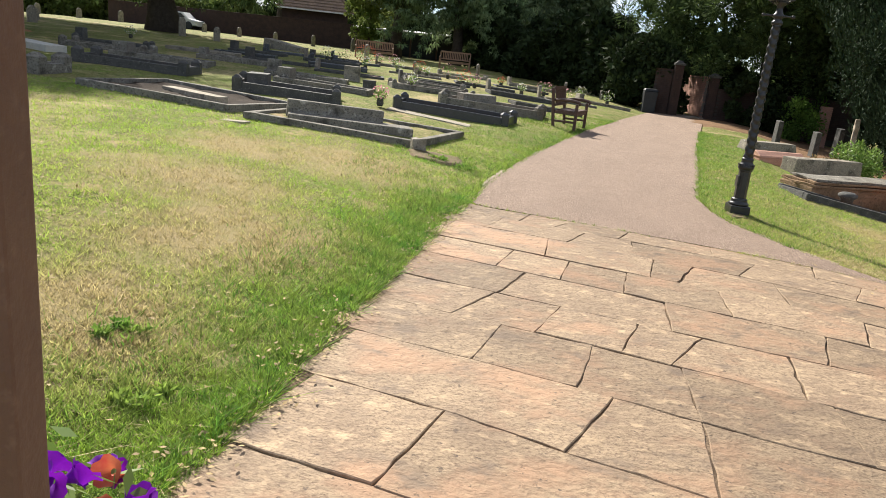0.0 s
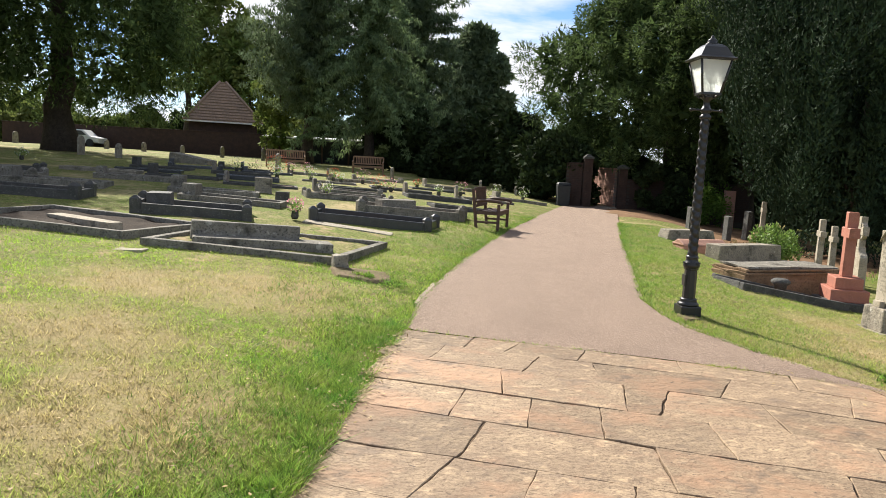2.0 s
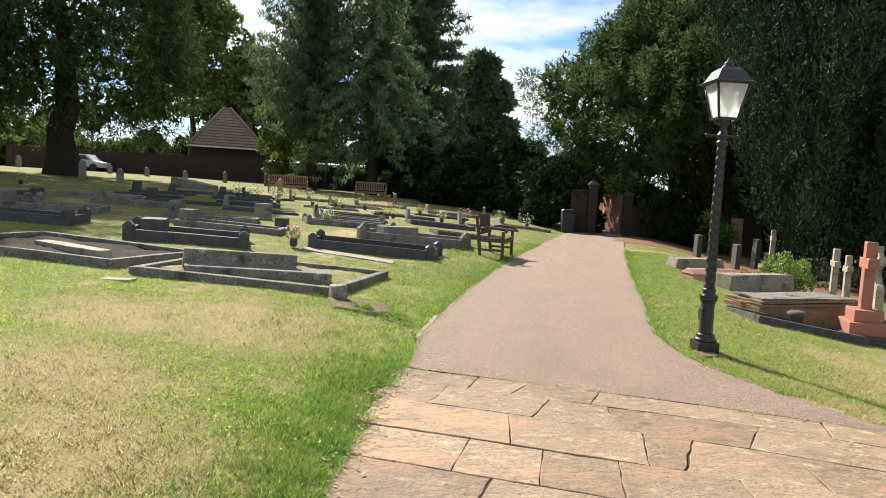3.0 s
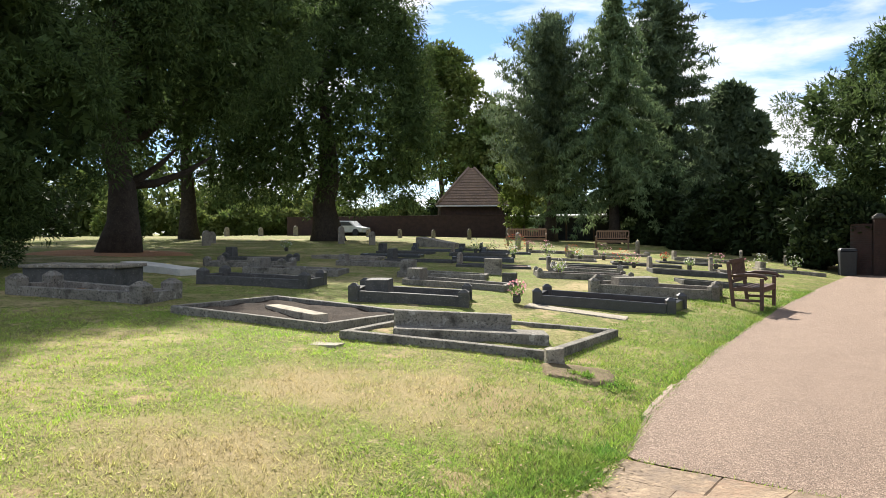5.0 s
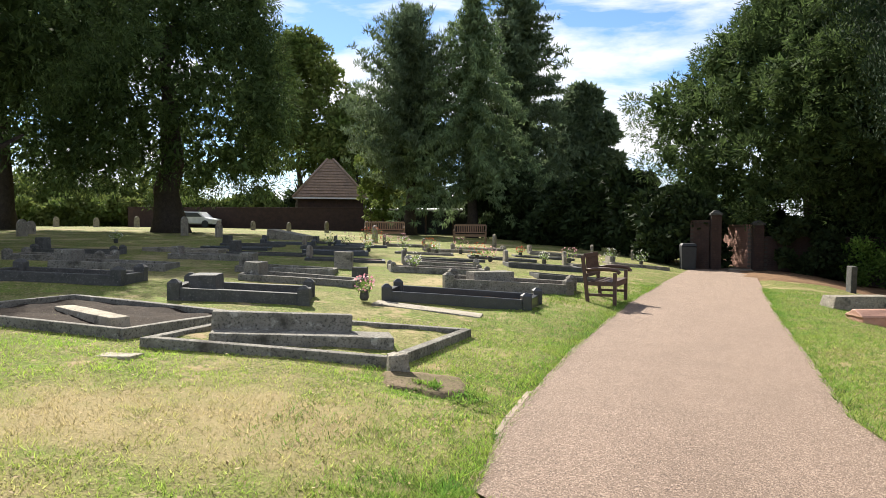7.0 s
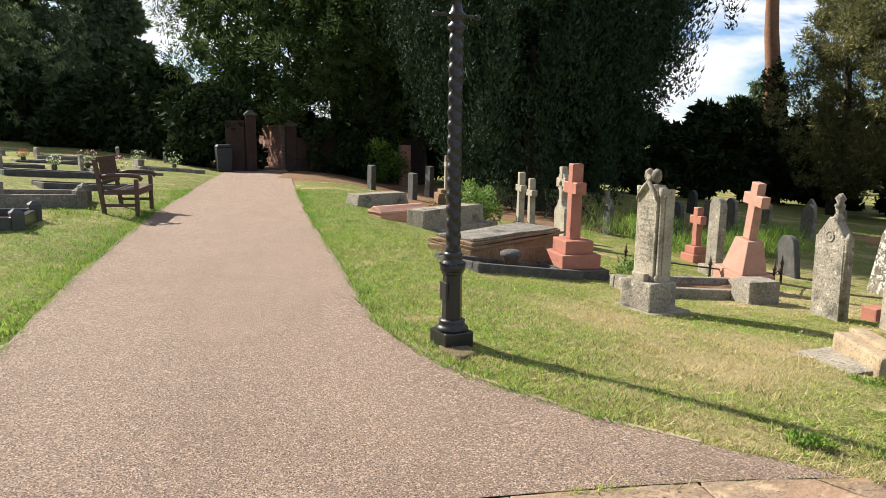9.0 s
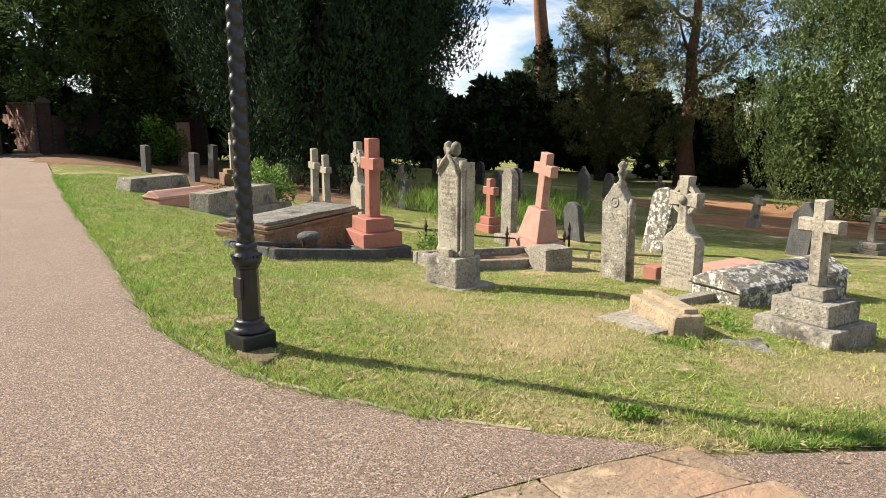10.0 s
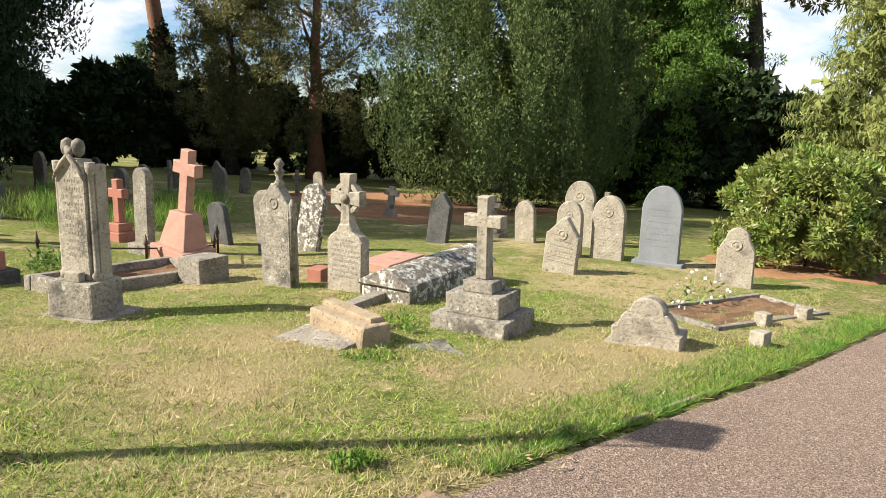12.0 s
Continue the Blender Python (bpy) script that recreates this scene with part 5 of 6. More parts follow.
cross(8.72, 20.3, ((0.44, 0.38, 0.16),), 0.36, 0.92, 0.13, 0.12, M_LIME, "pale stone cross on a sloping block", block=(0.36, 0.3, 0.1, 0.6), side=-1)
cross(18.9, 16.9, ((0.35, 0.3, 0.06),), 0.42, 0.5, 0.15, 0.12, M_LIME, "small pale stone cross, leaning", block=(0.32, 0.26, 0.3, 0.5), side=6)
cross(15.8, 13.0, ((0.5, 0.42, 0.12), (0.36, 0.3, 0.12)), 0.34, 0.62, 0.1, 0.1, M_GREY, "grey stone cross on a stepped base")
cross(9.2, 26.2, ((0.62, 0.6, 0.36), (0.46, 0.44, 0.1)), 0.3, 0.95, 0.13, 0.13, M_LIME, "slim pale stone cross on a brown pedestal", taper=True, at=0.74, step_material=M_BROWN)
cross(15.9, 10.75, ((0.4, 0.3, 0.1),), 0.4, 0.9, 0.1, 0.1, M_GREY, "grey stone cross behind other stones")


def celtic(x, y, label, h, w, turn=-98, material=None, side=0.0, plain=False):
    material = material or M_GREY
    t = thing("celtic_headstone", x, y, ground_z(x, y) - 0.01, turn, label, "headstone", "headstones")
    lean = pose(0, 0, 0, 0, side, 0)
    bm = bmesh.new()
    b = h * 0.52
    slab_from(bm, [(-w / 2, -0.1), (w / 2, -0.1), (w / 2, b * 0.84), (w * 0.42, b * 0.92), (w * 0.24, b), (w * 0.15, b * 1.12), (-w * 0.15, b * 1.12), (-w * 0.24, b), (-w * 0.42, b * 0.92), (-w / 2, b * 0.84)], 0.15, lean, 0.012)
    rough_up(bm, 0.006, 0.12, 0, x)
    part("slab", bm, material, t)
    bm = bmesh.new()
    a = w * 0.15
    z0, z1, c = b * 1.1, h, h * 0.8
    arm = w * 0.43
    slab_from(bm, [(-a, z0), (a, z0), (a * 0.8, c - a), (arm, c - a * 1.2), (arm, c + a * 1.2), (a * 0.8, c + a), (a * 1.1, z1), (-a * 1.1, z1), (-a * 0.8, c + a), (-arm, c + a * 1.2), (-arm, c - a * 1.2), (-a * 0.8, c - a)], 0.12, lean, 0.01)
    part("cross_head", bm, material, t)
    bm = bmesh.new()
    n = 22
    loops = []
    for k in range(n):
        q = 2 * math.pi * k / n
        loops.append([bm.verts.new((math.cos(q) * s, yy, c + math.sin(q) * s)) for s, yy in ((arm * 0.62, -0.045), (arm * 0.86, -0.045), (arm * 0.86, 0.045), (arm * 0.62, 0.045))])
    for k in range(n):
        p, q = loops[k], loops[(k + 1) % n]
        for i in range(4):
            bm.faces.new((p[i], p[(i + 1) % 4], q[(i + 1) % 4], q[i]))
    bmesh.ops.recalc_face_normals(bm, faces=bm.faces)
    bmesh.ops.transform(bm, verts=bm.verts, matrix=lean)
    part("ring", bm, material, t)
    bm = bmesh.new()
    lathe(bm, ((0.05, 0), (0.05, 0.02), (0.03, 0.035), (0.008, 0.04)), 12)
    bmesh.ops.transform(bm, verts=bm.verts, matrix=lean @ pose(0, -0.06, c, 90, 0, 0))
    part("boss", bm, material, t)
    r = random.Random(int(x * 10))
    for k in range(0 if plain else 8):
        bm = bmesh.new()
        ln = w * r.uniform(0.5, 0.8)
        q = -ln / 2
        while q < ln / 2:
            s = r.uniform(0.015, 0.05)
            box(bm, q + s / 2, -0.0755, b * 0.84 - k * b * 0.085, s, 0.004, 0.022, 0)
            q += s + 0.012
        bmesh.ops.transform(bm, verts=bm.verts, matrix=lean)
        tagged(part("inscription_line", bm, M_INK, t), kind="stuff")


celtic(8.75, 12.3, "weathered grey headstone rising to a ringed Celtic cross", 1.27, 0.46, material=M_LIME)
celtic(8.72, 19.05, "pale stone headstone rising to a ringed cross", 1.5, 0.5, material=M_LIME, side=-2, plain=True)

# headstone with a finial
ft = headstone(8.62, 13.08, "gable", 0.43, 1.16, 0.14, M_GREY, "narrow grey stone headstone with corner shafts and a carved finial", side=-1.5, lines=6, panel=True)
for s in (-1, 1):
    bm = bmesh.new()
    lathe(bm, ((0.03, 0.0), (0.03, 0.86), (0.045, 0.9), (0.03, 0.95), (0.012, 1.0)), 10, s * 0.2, -0.03)
    part("corner_shaft", bm, M_GREY, ft)
bm = bmesh.new()
lathe(bm, ((0.05, 1.08), (0.06, 1.16), (0.035, 1.2), (0.045, 1.27), (0.06, 1.29), (0.03, 1.32), (0.055, 1.37), (0.02, 1.42)), 8)
rough_up(bm, 0.012, 0.03, 0, 1)
part("finial", bm, M_GREY, ft)

headstone(10.0, 16.42, "round", 0.3, 1.1, 0.13, M_GREY, "narrow grey round-topped headstone", side=1, plinth=(0.42, 0.3, 0.16))
headstone(11.6, 16.35, "round", 0.42, 0.72, 0.12, M_DARK, "dark round-topped headstone leaning", side=-10)
headstone(11.85, 14.85, "round", 0.46, 1.12, 0.12, M_LICHEN, "round-topped headstone mottled with pale lichen, leaning", side=11)
headstone(11.0, 14.95, "round", 0.4, 1.0, 0.12, M_GREY, "grey round-topped headstone leaning", side=-6)
headstone(14.2, 13.55, "gable", 0.42, 0.95, 0.13, M_DARK, "dark gabled headstone leaning to one side", side=7)
headstone(15.1, 12.1, "gothic", 0.4, 0.8, 0.12, M_LIME, "pale pointed headstone near the dark yew", side=-3)
headstone(11.43, 10.6, "gable", 0.46, 0.78, 0.12, M_LIME, "pale gabled headstone, tilted, with worn lettering", side=6, lean=4, lines=6, panel=True)
headstone(13.35, 10.9, "gothic", 0.42, 0.9, 0.12, M_LIME, "pale pointed headstone with a carved roundel", panel=True)
headstone(15.1, 11.1, "gothic", 0.56, 1.2, 0.13, M_LIME, "tall pale pointed headstone with a carved arch", panel=True)
headstone(13.45, 10.3, "gothic", 0.52, 1.02, 0.13, M_LIME, "broad pale round-shouldered headstone", panel=True, lines=3)
headstone(13.35, 9.5, "gothic", 0.6, 1.16, 0.1, M_SLATE, "smooth blue-grey slate headstone on a low plinth", plinth=(0.76, 0.26, 0.07), lines=7, ink=M_SLATE)
headstone(11.98, 8.42, "shoulder", 0.46, 0.78, 0.12, M_LIME, "small pale shouldered headstone with a carved arch", panel=True)
headstone(7.9, 9.06, "scroll", 0.56, 0.4, 0.14, M_LIME, "low scrolled headstone half sunk in the grass", plinth=(0.66, 0.2, 0.03), lines=4)
headstone(16.5, 8.2, "gothic", 0.4, 0.75, 0.1, M_LIME, "pale worn headstone half hidden by the bush")
for k, (x, y, kind, w, h, mt, sd) in enumerate(((15.4, 22.6, "round", 0.45, 0.9, M_GREY, 4), (17.2, 23.6, "round", 0.45, 0.95, M_GREY, -5), (18.6, 22.2, "gothic", 0.5, 1.0, M_GREY, 3), (20.4, 25.4, "round", 0.4, 0.8, M_GREY, 0),
                                                 (22.0, 24.0, "gothic", 0.45, 0.9, M_GREY, 6), (13.4, 21.4, "round", 0.4, 0.85, M_DARK, -3), (23.8, 26.6, "gable", 0.5, 1.0, M_GREY, -4), (16.2, 26.4, "gothic", 0.5, 1.1, M_GREY, 2),
                                                 (20.0, 28.6, "round", 0.5, 0.9, M_DARK, 5), (25.2, 23.0, "round", 0.45, 0.85, M_GREY, -8), (14.2, 28.0, "gothic", 0.5, 1.05, M_DARK, 0), (11.2, 21.2, "round", 0.4, 0.7, M_DARK, 4))):
    headstone(x, y, kind, w, h, 0.11, mt, "far grey headstone in the shade of the trees", side=sd, group="far headstones")
for x, y, h in ((12.0, 22.4, 1.0), (19.2, 24.6, 1.1), (22.8, 22.4, 1.0)):
    cross(x, y, ((0.4, 0.36, 0.14),), 0.36, h - 0.2, 0.12, 0.1, M_GREY, "far grey stone cross under the trees", group="far crosses")
for x, y, h, mt in ((8.3, 26.6, 0.8, M_DARK), (7.6, 28.4, 0.75, M_DARK), (9.4, 28.2, 1.0, M_DARK)):
    headstone(x, y, "flat", 0.3, h, 0.16, mt, "narrow upright gravestone seen on edge", side=3, turn=-80, group="edge-on stones")

# low tombs
def block_thing(name, x, y, turn, size, material, label, category="tomb", taper=1.0, wear=0.01, sink=0.1, tilt=(0, 0), cuts=2):
    t = thing(name, x, y, ground_z(x, y), turn, label, category)
    bm = bmesh.new()
    box(bm, 0, 0, -sink, size[0], size[1], size[2] + sink, 0.015, taper=taper, tilt=tilt)
    rough_up(bm, wear, 0.15, cuts, x)
    part("block", bm, material, t)
    return t


def coped_tomb(x, y, turn, L, W, h, material, label, name="coped_tomb"):
    """A coffin-shaped stone with a ridged lid."""
    t = thing(name, x, y, ground_z(x, y), turn, label, "tomb")
    bm = bmesh.new()
    box(bm, 0, 0, -0.12, L, W, h * 0.55 + 0.12, 0.015)
    rough_up(bm, 0.015, 0.16, 2, x)
    part("chest", bm, material, t)
    bm = bmesh.new()
    slab_from(bm, [(-W * 0.54, 0), (W * 0.54, 0), (W * 0.5, h * 0.12), (W * 0.1, h * 0.45), (-W * 0.1, h * 0.45), (-W * 0.5, h * 0.12)], L * 1.03, pose(0, 0, h * 0.55, 0, 0, 90), 0.012)
    rough_up(bm, 0.012, 0.14, 1, y)
    part("lid", bm, material, t)
    return t


coped_tomb(9.2, 11.5, -8, 1.8, 0.6, 0.38, M_LICHEN, "coffin-shaped tomb covered in black and white lichen")
block_thing("stone_block", 8.5, 14.05, -10, (0.42, 0.36, 0.3), M_GREY, "dark square stone block in the grass", "stone block")
block_thing("granite_block", 9.2, 12.95, 0, (0.24, 0.2, 0.16), M_PINK, "small red granite block", "stone block")
block_thing("ledger_stone", 10.6, 12.7, -6, (0.9, 0.5, 0.14), M_PALEPINK, "pale pink flat ledger stone", "ledger stone")
def quad_grave(corners, h, th, material, fill, label, posts=0.0, head=None, group="kerbed graves", sink=0.35):
    """A settled kerbed grave set out by its four corners, which follows the fall of the ground."""
    cx, cy = sum(p[0] for p in corners) / 4, sum(p[1] for p in corners) / 4
    cz = ground_z(cx, cy)
    t = thing("kerbed_grave", cx, cy, cz, 0, label, "grave", group)
    P = [Vector((x - cx, y - cy, ground_z(x, y) - cz)) for x, y in corners]
    inner = [p * (1 - th / p.length) for p in P]
    for k in range(4):
        a, b = P[k].lerp(inner[k], 0.5), P[(k + 1) % 4].lerp(inner[(k + 1) % 4], 0.5)
        d, m = b - a, (a + b) / 2
        L = math.hypot(d.x, d.y)
        bm = bmesh.new()
        box(bm, 0, 0, -0.2, L + th * (0.8 if k % 2 else -0.3), th, h + 0.2, min(0.012, th * 0.2), tilt=(random.uniform(-2, 2), 0))
        rough_up(bm, 0.008, 0.22, 1, cx + k)
        bm.transform(pose(m.x, m.y, m.z, 0, -math.degrees(math.atan2(d.z, L)), math.degrees(math.atan2(d.y, d.x))))
        part("kerb", bm, material, t)
    V, F, n = [], [], 14
    for j in range(n + 1):
        for i in range(n + 1):
            p = inner[0].lerp(inner[1], i / n).lerp(inner[3].lerp(inner[2], i / n), j / n)
            V.append((p.x, p.y, p.z + max(0.055, h * sink) + 0.035 * noise.noise(Vector((p.x * 3 + cx, p.y * 3, 0))) + 0.015 * noise.noise(Vector((p.x * 11, p.y * 11, cx)))))
            if i and j:
                q = j * (n + 1) + i
                F.append((q - n - 2, q - n - 1, q, q - 1))
    raw("bed", V, F, fill, t, smooth=True)
    if posts:
        for p in P:
            q = p * (1 - posts * 0.4 / p.length)
            bm = bmesh.new()
            box(bm, q.x, q.y, q.z - 0.2, posts, posts, h + 0.2 + posts * 0.4, 0.012, turn=math.degrees(math.atan2(P[1].y - P[0].y, P[1].x - P[0].x)))
            box(bm, q.x, q.y, q.z + h + posts * 0.39, posts, posts, posts * 0.3, 0, taper=0.3, turn=math.degrees(math.atan2(P[1].y - P[0].y, P[1].x - P[0].x)))
            part("corner_post", bm, material, t)
    if head:
        m = (P[0] + P[3]) / 2
        m = m * (1 - head[0] / m.length)
        bm = bmesh.new()
        box(bm, m.x, m.y, m.z - 0.1, head[0], (P[3] - P[0]).length * head[1], h + head[2] + 0.1, 0.015, taper=0.94, turn=math.degrees(math.atan2(P[1].y - P[0].y, P[1].x - P[0].x)))
        rough_up(bm, 0.008, 0.2, 1, cy)
        part("head_block", bm, material, t)
    return t


# fallen wedge of stone
ws = thing("fallen_stone", 6.75, 11.15, ground_z(6.75, 11.15), -112, "fallen pale stone block tipped on its broken footing", "stone block")
bm = bmesh.new()
box(bm, -0.05, -0.26, -0.12, 0.64, 0.42, 0.17, 0.02, tilt=(9, 0))
rough_up(bm, 0.02, 0.2, 2, 5)
part("footing", bm, M_GREY, ws)
bm = bmesh.new()
box(bm, 0, 0, -0.08, 0.66, 0.27, 0.28, 0.02, tilt=(-2, 2))
rough_up(bm, 0.01, 0.12, 2, 3)
part("block", bm, M_BUFF, ws)
bm = bmesh.new()
box(bm, -0.03, 0.06, 0.19, 0.6, 0.13, 0.05, 0.015, tilt=(-2, 2))
rough_up(bm, 0.01, 0.1, 2, 6)
part("ridge", bm, M_BUFF, ws)
bm = bmesh.new()
box(bm, 0.66, 0.22, -0.06, 0.5, 0.5, 0.072, 0.02, turn=-18)
rough_up(bm, 0.03, 0.2, 2, 9)
part("broken_slab", bm, M_KERBSTONE, ws)
# rough chest tomb behind the lamp
rt = thing("chest_tomb", 6.3, 16.9, ground_z(6.3, 16.9) + 0.04, 26, "crumbling brown sandstone chest tomb with a broken flaking lid", "tomb")
bm = bmesh.new()
box(bm, 0, 0, -0.3, 2.2, 0.8, 0.55, 0.02)
rough_up(bm, 0.035, 0.2, 3, 4)
part("chest", bm, M_BROWN, rt)
for k in range(3):
    bm = bmesh.new()
    box(bm, random.uniform(-0.05, 0.05), 0, 0.25 + 0.04 * k, 2.25 - 0.1 * k, 0.88 - 0.08 * k, 0.038, 0.008)
    rough_up(bm, 0.035, 0.14, 3, k * 3.1)
    part("lid_layer", bm, M_KERBSTONE if k == 2 else M_BROWN, rt)
kerb_grave(5.95, 15.75, 18, 2.0, 0.85, 0.1, 0.12, M_DARK, M_SOIL, "dark kerb round a weedy bed before the pink cross")
ur = thing("flower_urn", 6.0, 15.85, ground_z(6.0, 15.85) + 0.05, 0, "squat dark metal flower holder with a pierced lid", "urn")
bm = bmesh.new()
lathe(bm, ((0.09, 0), (0.1, 0.1), (0.15, 0.14), (0.15, 0.18), (0.1, 0.21), (0.03, 0.22)), 16)
part("bowl", bm, M_DARK, ur)
bt = thing("box_tomb", 6.7, 19.95, ground_z(6.7, 19.95), 30, "long grey box tomb with lichened sides", "tomb")
bm = bmesh.new()
box(bm, 0, 0, -0.1, 1.9, 0.42, 0.54, 0.02, taper=0.96)
rough_up(bm, 0.01, 0.2, 2, 4)
part("chest", bm, M_GREY, bt)
bm = bmesh.new()
box(bm, 0, 0, -0.05, 2.3, 0.8, 0.14, 0.02)
part("footing", bm, M_GREY, bt)
coped_tomb(5.85, 20.35, 20, 1.1, 0.45, 0.28, M_PALEPINK, "small pink granite coffin-shaped tomb with an iron rail", "pink_tomb")
block_thing("leaning_ledger", 6.1, 22.6, 20, (1.5, 0.5, 0.3), M_GREY, "grey ledger stone propped at an angle", "ledger stone", taper=0.85)
# small kerbed plot with blocks by the side path
kerb_grave(10.0, 8.35, -33, 2.0, 0.85, 0.05, 0.07, M_GREY, M_SOIL, "sunken kerb round a bare bed with dry flowers")
for x, y in ((9.48, 8.15), (10.1, 7.75), (8.55, 8.2), (8.2, 8.85)):
    block_thing("corner_block", x, y, -30, (0.13, 0.13, 0.13), M_LIME, "small pale square corner block", "stone block", cuts=1)
block_thing("sunken_kerb", 7.9, 11.75, -8, (1.2, 0.14, 0.06), M_GREY, "sunken stone kerb in the grass", "kerb")
# old low kerbs behind the pilastered monument
kerb_grave(8.1, 14.75, -5, 1.9, 0.9, 0.14, 0.12, M_GREY, M_SOIL, "broken old kerb with rough earth")

# iron rail round an old plot
fr = thing("grave_railing", 8.0, 14.6, ground_z(8.0, 14.6), 0, "low rusty iron grave railing with spiked posts", "railing")
RP = ((0.25, 1.8), (0.95, 0.75), (1.75, 0.35), (2.65, 1.05))
for px, py in RP:
    bm = bmesh.new()
    z0 = ground_z(8.0 + px, 14.6 + py) - ground_z(8.0, 14.6)
    lathe(bm, ((0.018, z0 - 0.1), (0.018, z0 + 0.3), (0.03, z0 + 0.31), (0.03, z0 + 0.33), (0.018, z0 + 0.36), (0.004, z0 + 0.45)), 8, px, py)
    part("post", bm, M_RUST, fr)
for (ax, ay), (bx, by) in zip(RP, RP[1:]):
    bm = bmesh.new()
    za, zb = (ground_z(8.0 + ax, 14.6 + ay) - ground_z(8.0, 14.6), ground_z(8.0 + bx, 14.6 + by) - ground_z(8.0, 14.6))
    tube(bm, ((ax, ay, za + 0.26), ((ax + bx) / 2, (ay + by) / 2, (za + zb) / 2 + 0.25), (bx, by, zb + 0.26)), (0.012,) * 3, 6)
    part("rail", bm, M_RUST, fr)

# kerbed graves on the slope beside the path
quad_grave(((-3.05, 12.3), (-0.72, 12.98), (-0.43, 15.05), (-2.85, 14.25)), 0.1, 0.11, M_KERBSTONE, M_GRASS, "wide stone kerb enclosing a lichened ledger and weeds")
lg = thing("stepped_ledger", -1.86, 13.22, ground_z(-1.86, 13.22), 26, "low stone step with a lichened upright slab on it", "tomb")
bm = bmesh.new()
box(bm, 0.05, 0, -0.2, 1.85, 0.4, 0.35, 0.02)
rough_up(bm, 0.006, 0.3, 1, 4)
bm.transform(pose(0, 0, 0, 0, 3, 0))
part("step", bm, M_KERBSTONE, lg)
bm = bmesh.new()
box(bm, -0.16, 0.2, 0.0, 1.45, 0.14, 0.33, 0.02)
rough_up(bm, 0.006, 0.3, 1, 7)
bm.transform(pose(0, 0, 0, 0, 3, 2))
part("upright_slab", bm, M_KERBSTONE, lg)
quad_grave(((-5.78, 12.36), (-3.4, 12.5), (-3.04, 14.18), (-5.48, 14.2)), 0.11, 0.09, M_KERBSTONE, M_DARKSOIL, "pale-edged stone kerb round a sunken bed of dark earth", sink=0.1)
block_thing("fallen_slab", -4.3, 13.1, -28, (1.5, 0.22, 0.13), M_LIME, "pale narrow slab fallen across the grave bed", "fallen stone", sink=0.0)
block_thing("corner_stone", -0.65, 12.85, 30, (0.2, 0.17, 0.17), M_GREY, "broken grey corner stone of the kerb", "stone block", wear=0.03)
block_thing("flat_marker", -3.0, 11.87, 5, (0.45, 0.22, 0.015), M_LIME, "small flat stone marker in the lawn", "grave marker", cuts=1, sink=0.03)
kerb_grave(-8.05, 13.0, 9, 2.5, 0.9, 0.15, 0.14, M_KERBSTONE, M_SOIL, "lichened stone kerb with square end posts", posts=0.23)
block_thing("box_tomb", -9.7, 14.1, 12, (1.9, 0.75, 0.31), M_DARK, "dark low box tomb with a pale flat lid", "tomb")
block_thing("tomb_lid", -9.7, 14.1, 12, (2.0, 0.85, 0.37), M_GREY, "weathered grey tomb lid on the box tomb", "tomb", sink=-0.31)
block_thing("white_slab", -10.9, 16.95, -10, (2.3, 0.55, 0.16), M_WHITECHIP, "pale sunlit flat slab on a sloping base", "ledger stone", tilt=(0, 3))
quad_grave(((-4.75, 15.15), (-2.95, 15.8), (-3.3, 16.75), (-5.1, 16.1)), 0.17, 0.1, M_DARK, M_CHIPS, "dark stone kerb with capped corner posts and pale edges", posts=0.17, head=(0.4, 0.6, 0.16))
block_thing("flat_slab", -1.45, 16.76, 6, (1.65, 0.45, 0.015), M_LIME, "pale flat grave slab flush with the turf", "ledger stone", cuts=2, tilt=(0, 6))
quad_grave(((-2.25, 17.05), (-0.05, 18.0), (0.0, 19.0), (-2.35, 17.95)), 0.17, 0.1, M_BLACKG, M_SOIL, "polished black granite kerb with square corner blocks", posts=0.16)
quad_grave(((-1.85, 19.5), (0.42, 20.95), (0.4, 21.85), (-2.0, 20.45)), 0.2, 0.12, M_KERBSTONE, M_SOIL, "grey stone kerb with capped corner posts", posts=0.18, head=(0.9, 0.5, 0.14))
kerb_grave(-4.3, 18.45, 8, 2.1, 0.9, 0.13, 0.1, M_KERBSTONE, M_DUST, "grey stone kerb round a dry sunken bed", head=(0.3, 0.6, 0.2))
kerb_grave(-5.4, 20.1, 16, 2.0, 0.9, 0.12, 0.1, M_KERBSTONE, M_GRASS, "worn kerb half lost in the grass", head=(0.3, 0.6, 0.25))
kerb_grave(-7.4, 16.2, 14, 2.2, 1.0, 0.16, 0.1, M_DARK, M_SOIL, "dark weathered kerb in the shade", posts=0.18)
kerb_grave(-8.4, 18.6, 18, 2.2, 1.0, 0.14, 0.1, M_KERBSTONE, M_CHIPS, "old stone kerb in the shade", head=(0.35, 0.7, 0.2))
kerb_grave(-10.6, 19.6, 16, 2.1, 0.9, 0.13, 0.1, M_KERBSTONE, M_SOIL, "old stone kerb in the shade", posts=0.16)
kerb_grave(-2.85, 22.75, 24, 2.3, 0.95, 0.13, 0.1, M_KERBSTONE, M_PINKCHIP, "grey stone kerb round a bed of reddish chippings", posts=0.12)
block_thing("stone_vase_block", -3.7, 19.85, 12, (0.3, 0.22, 0.24), M_DARK, "small dark stone flower block on the grass", "stone block", cuts=1)
block_thing("stone_marker", -4.8, 21.7, 10, (0.42, 0.16, 0.4), M_GREY, "low square headstone on the grass", "grave marker", cuts=1)
r = random.Random(21)
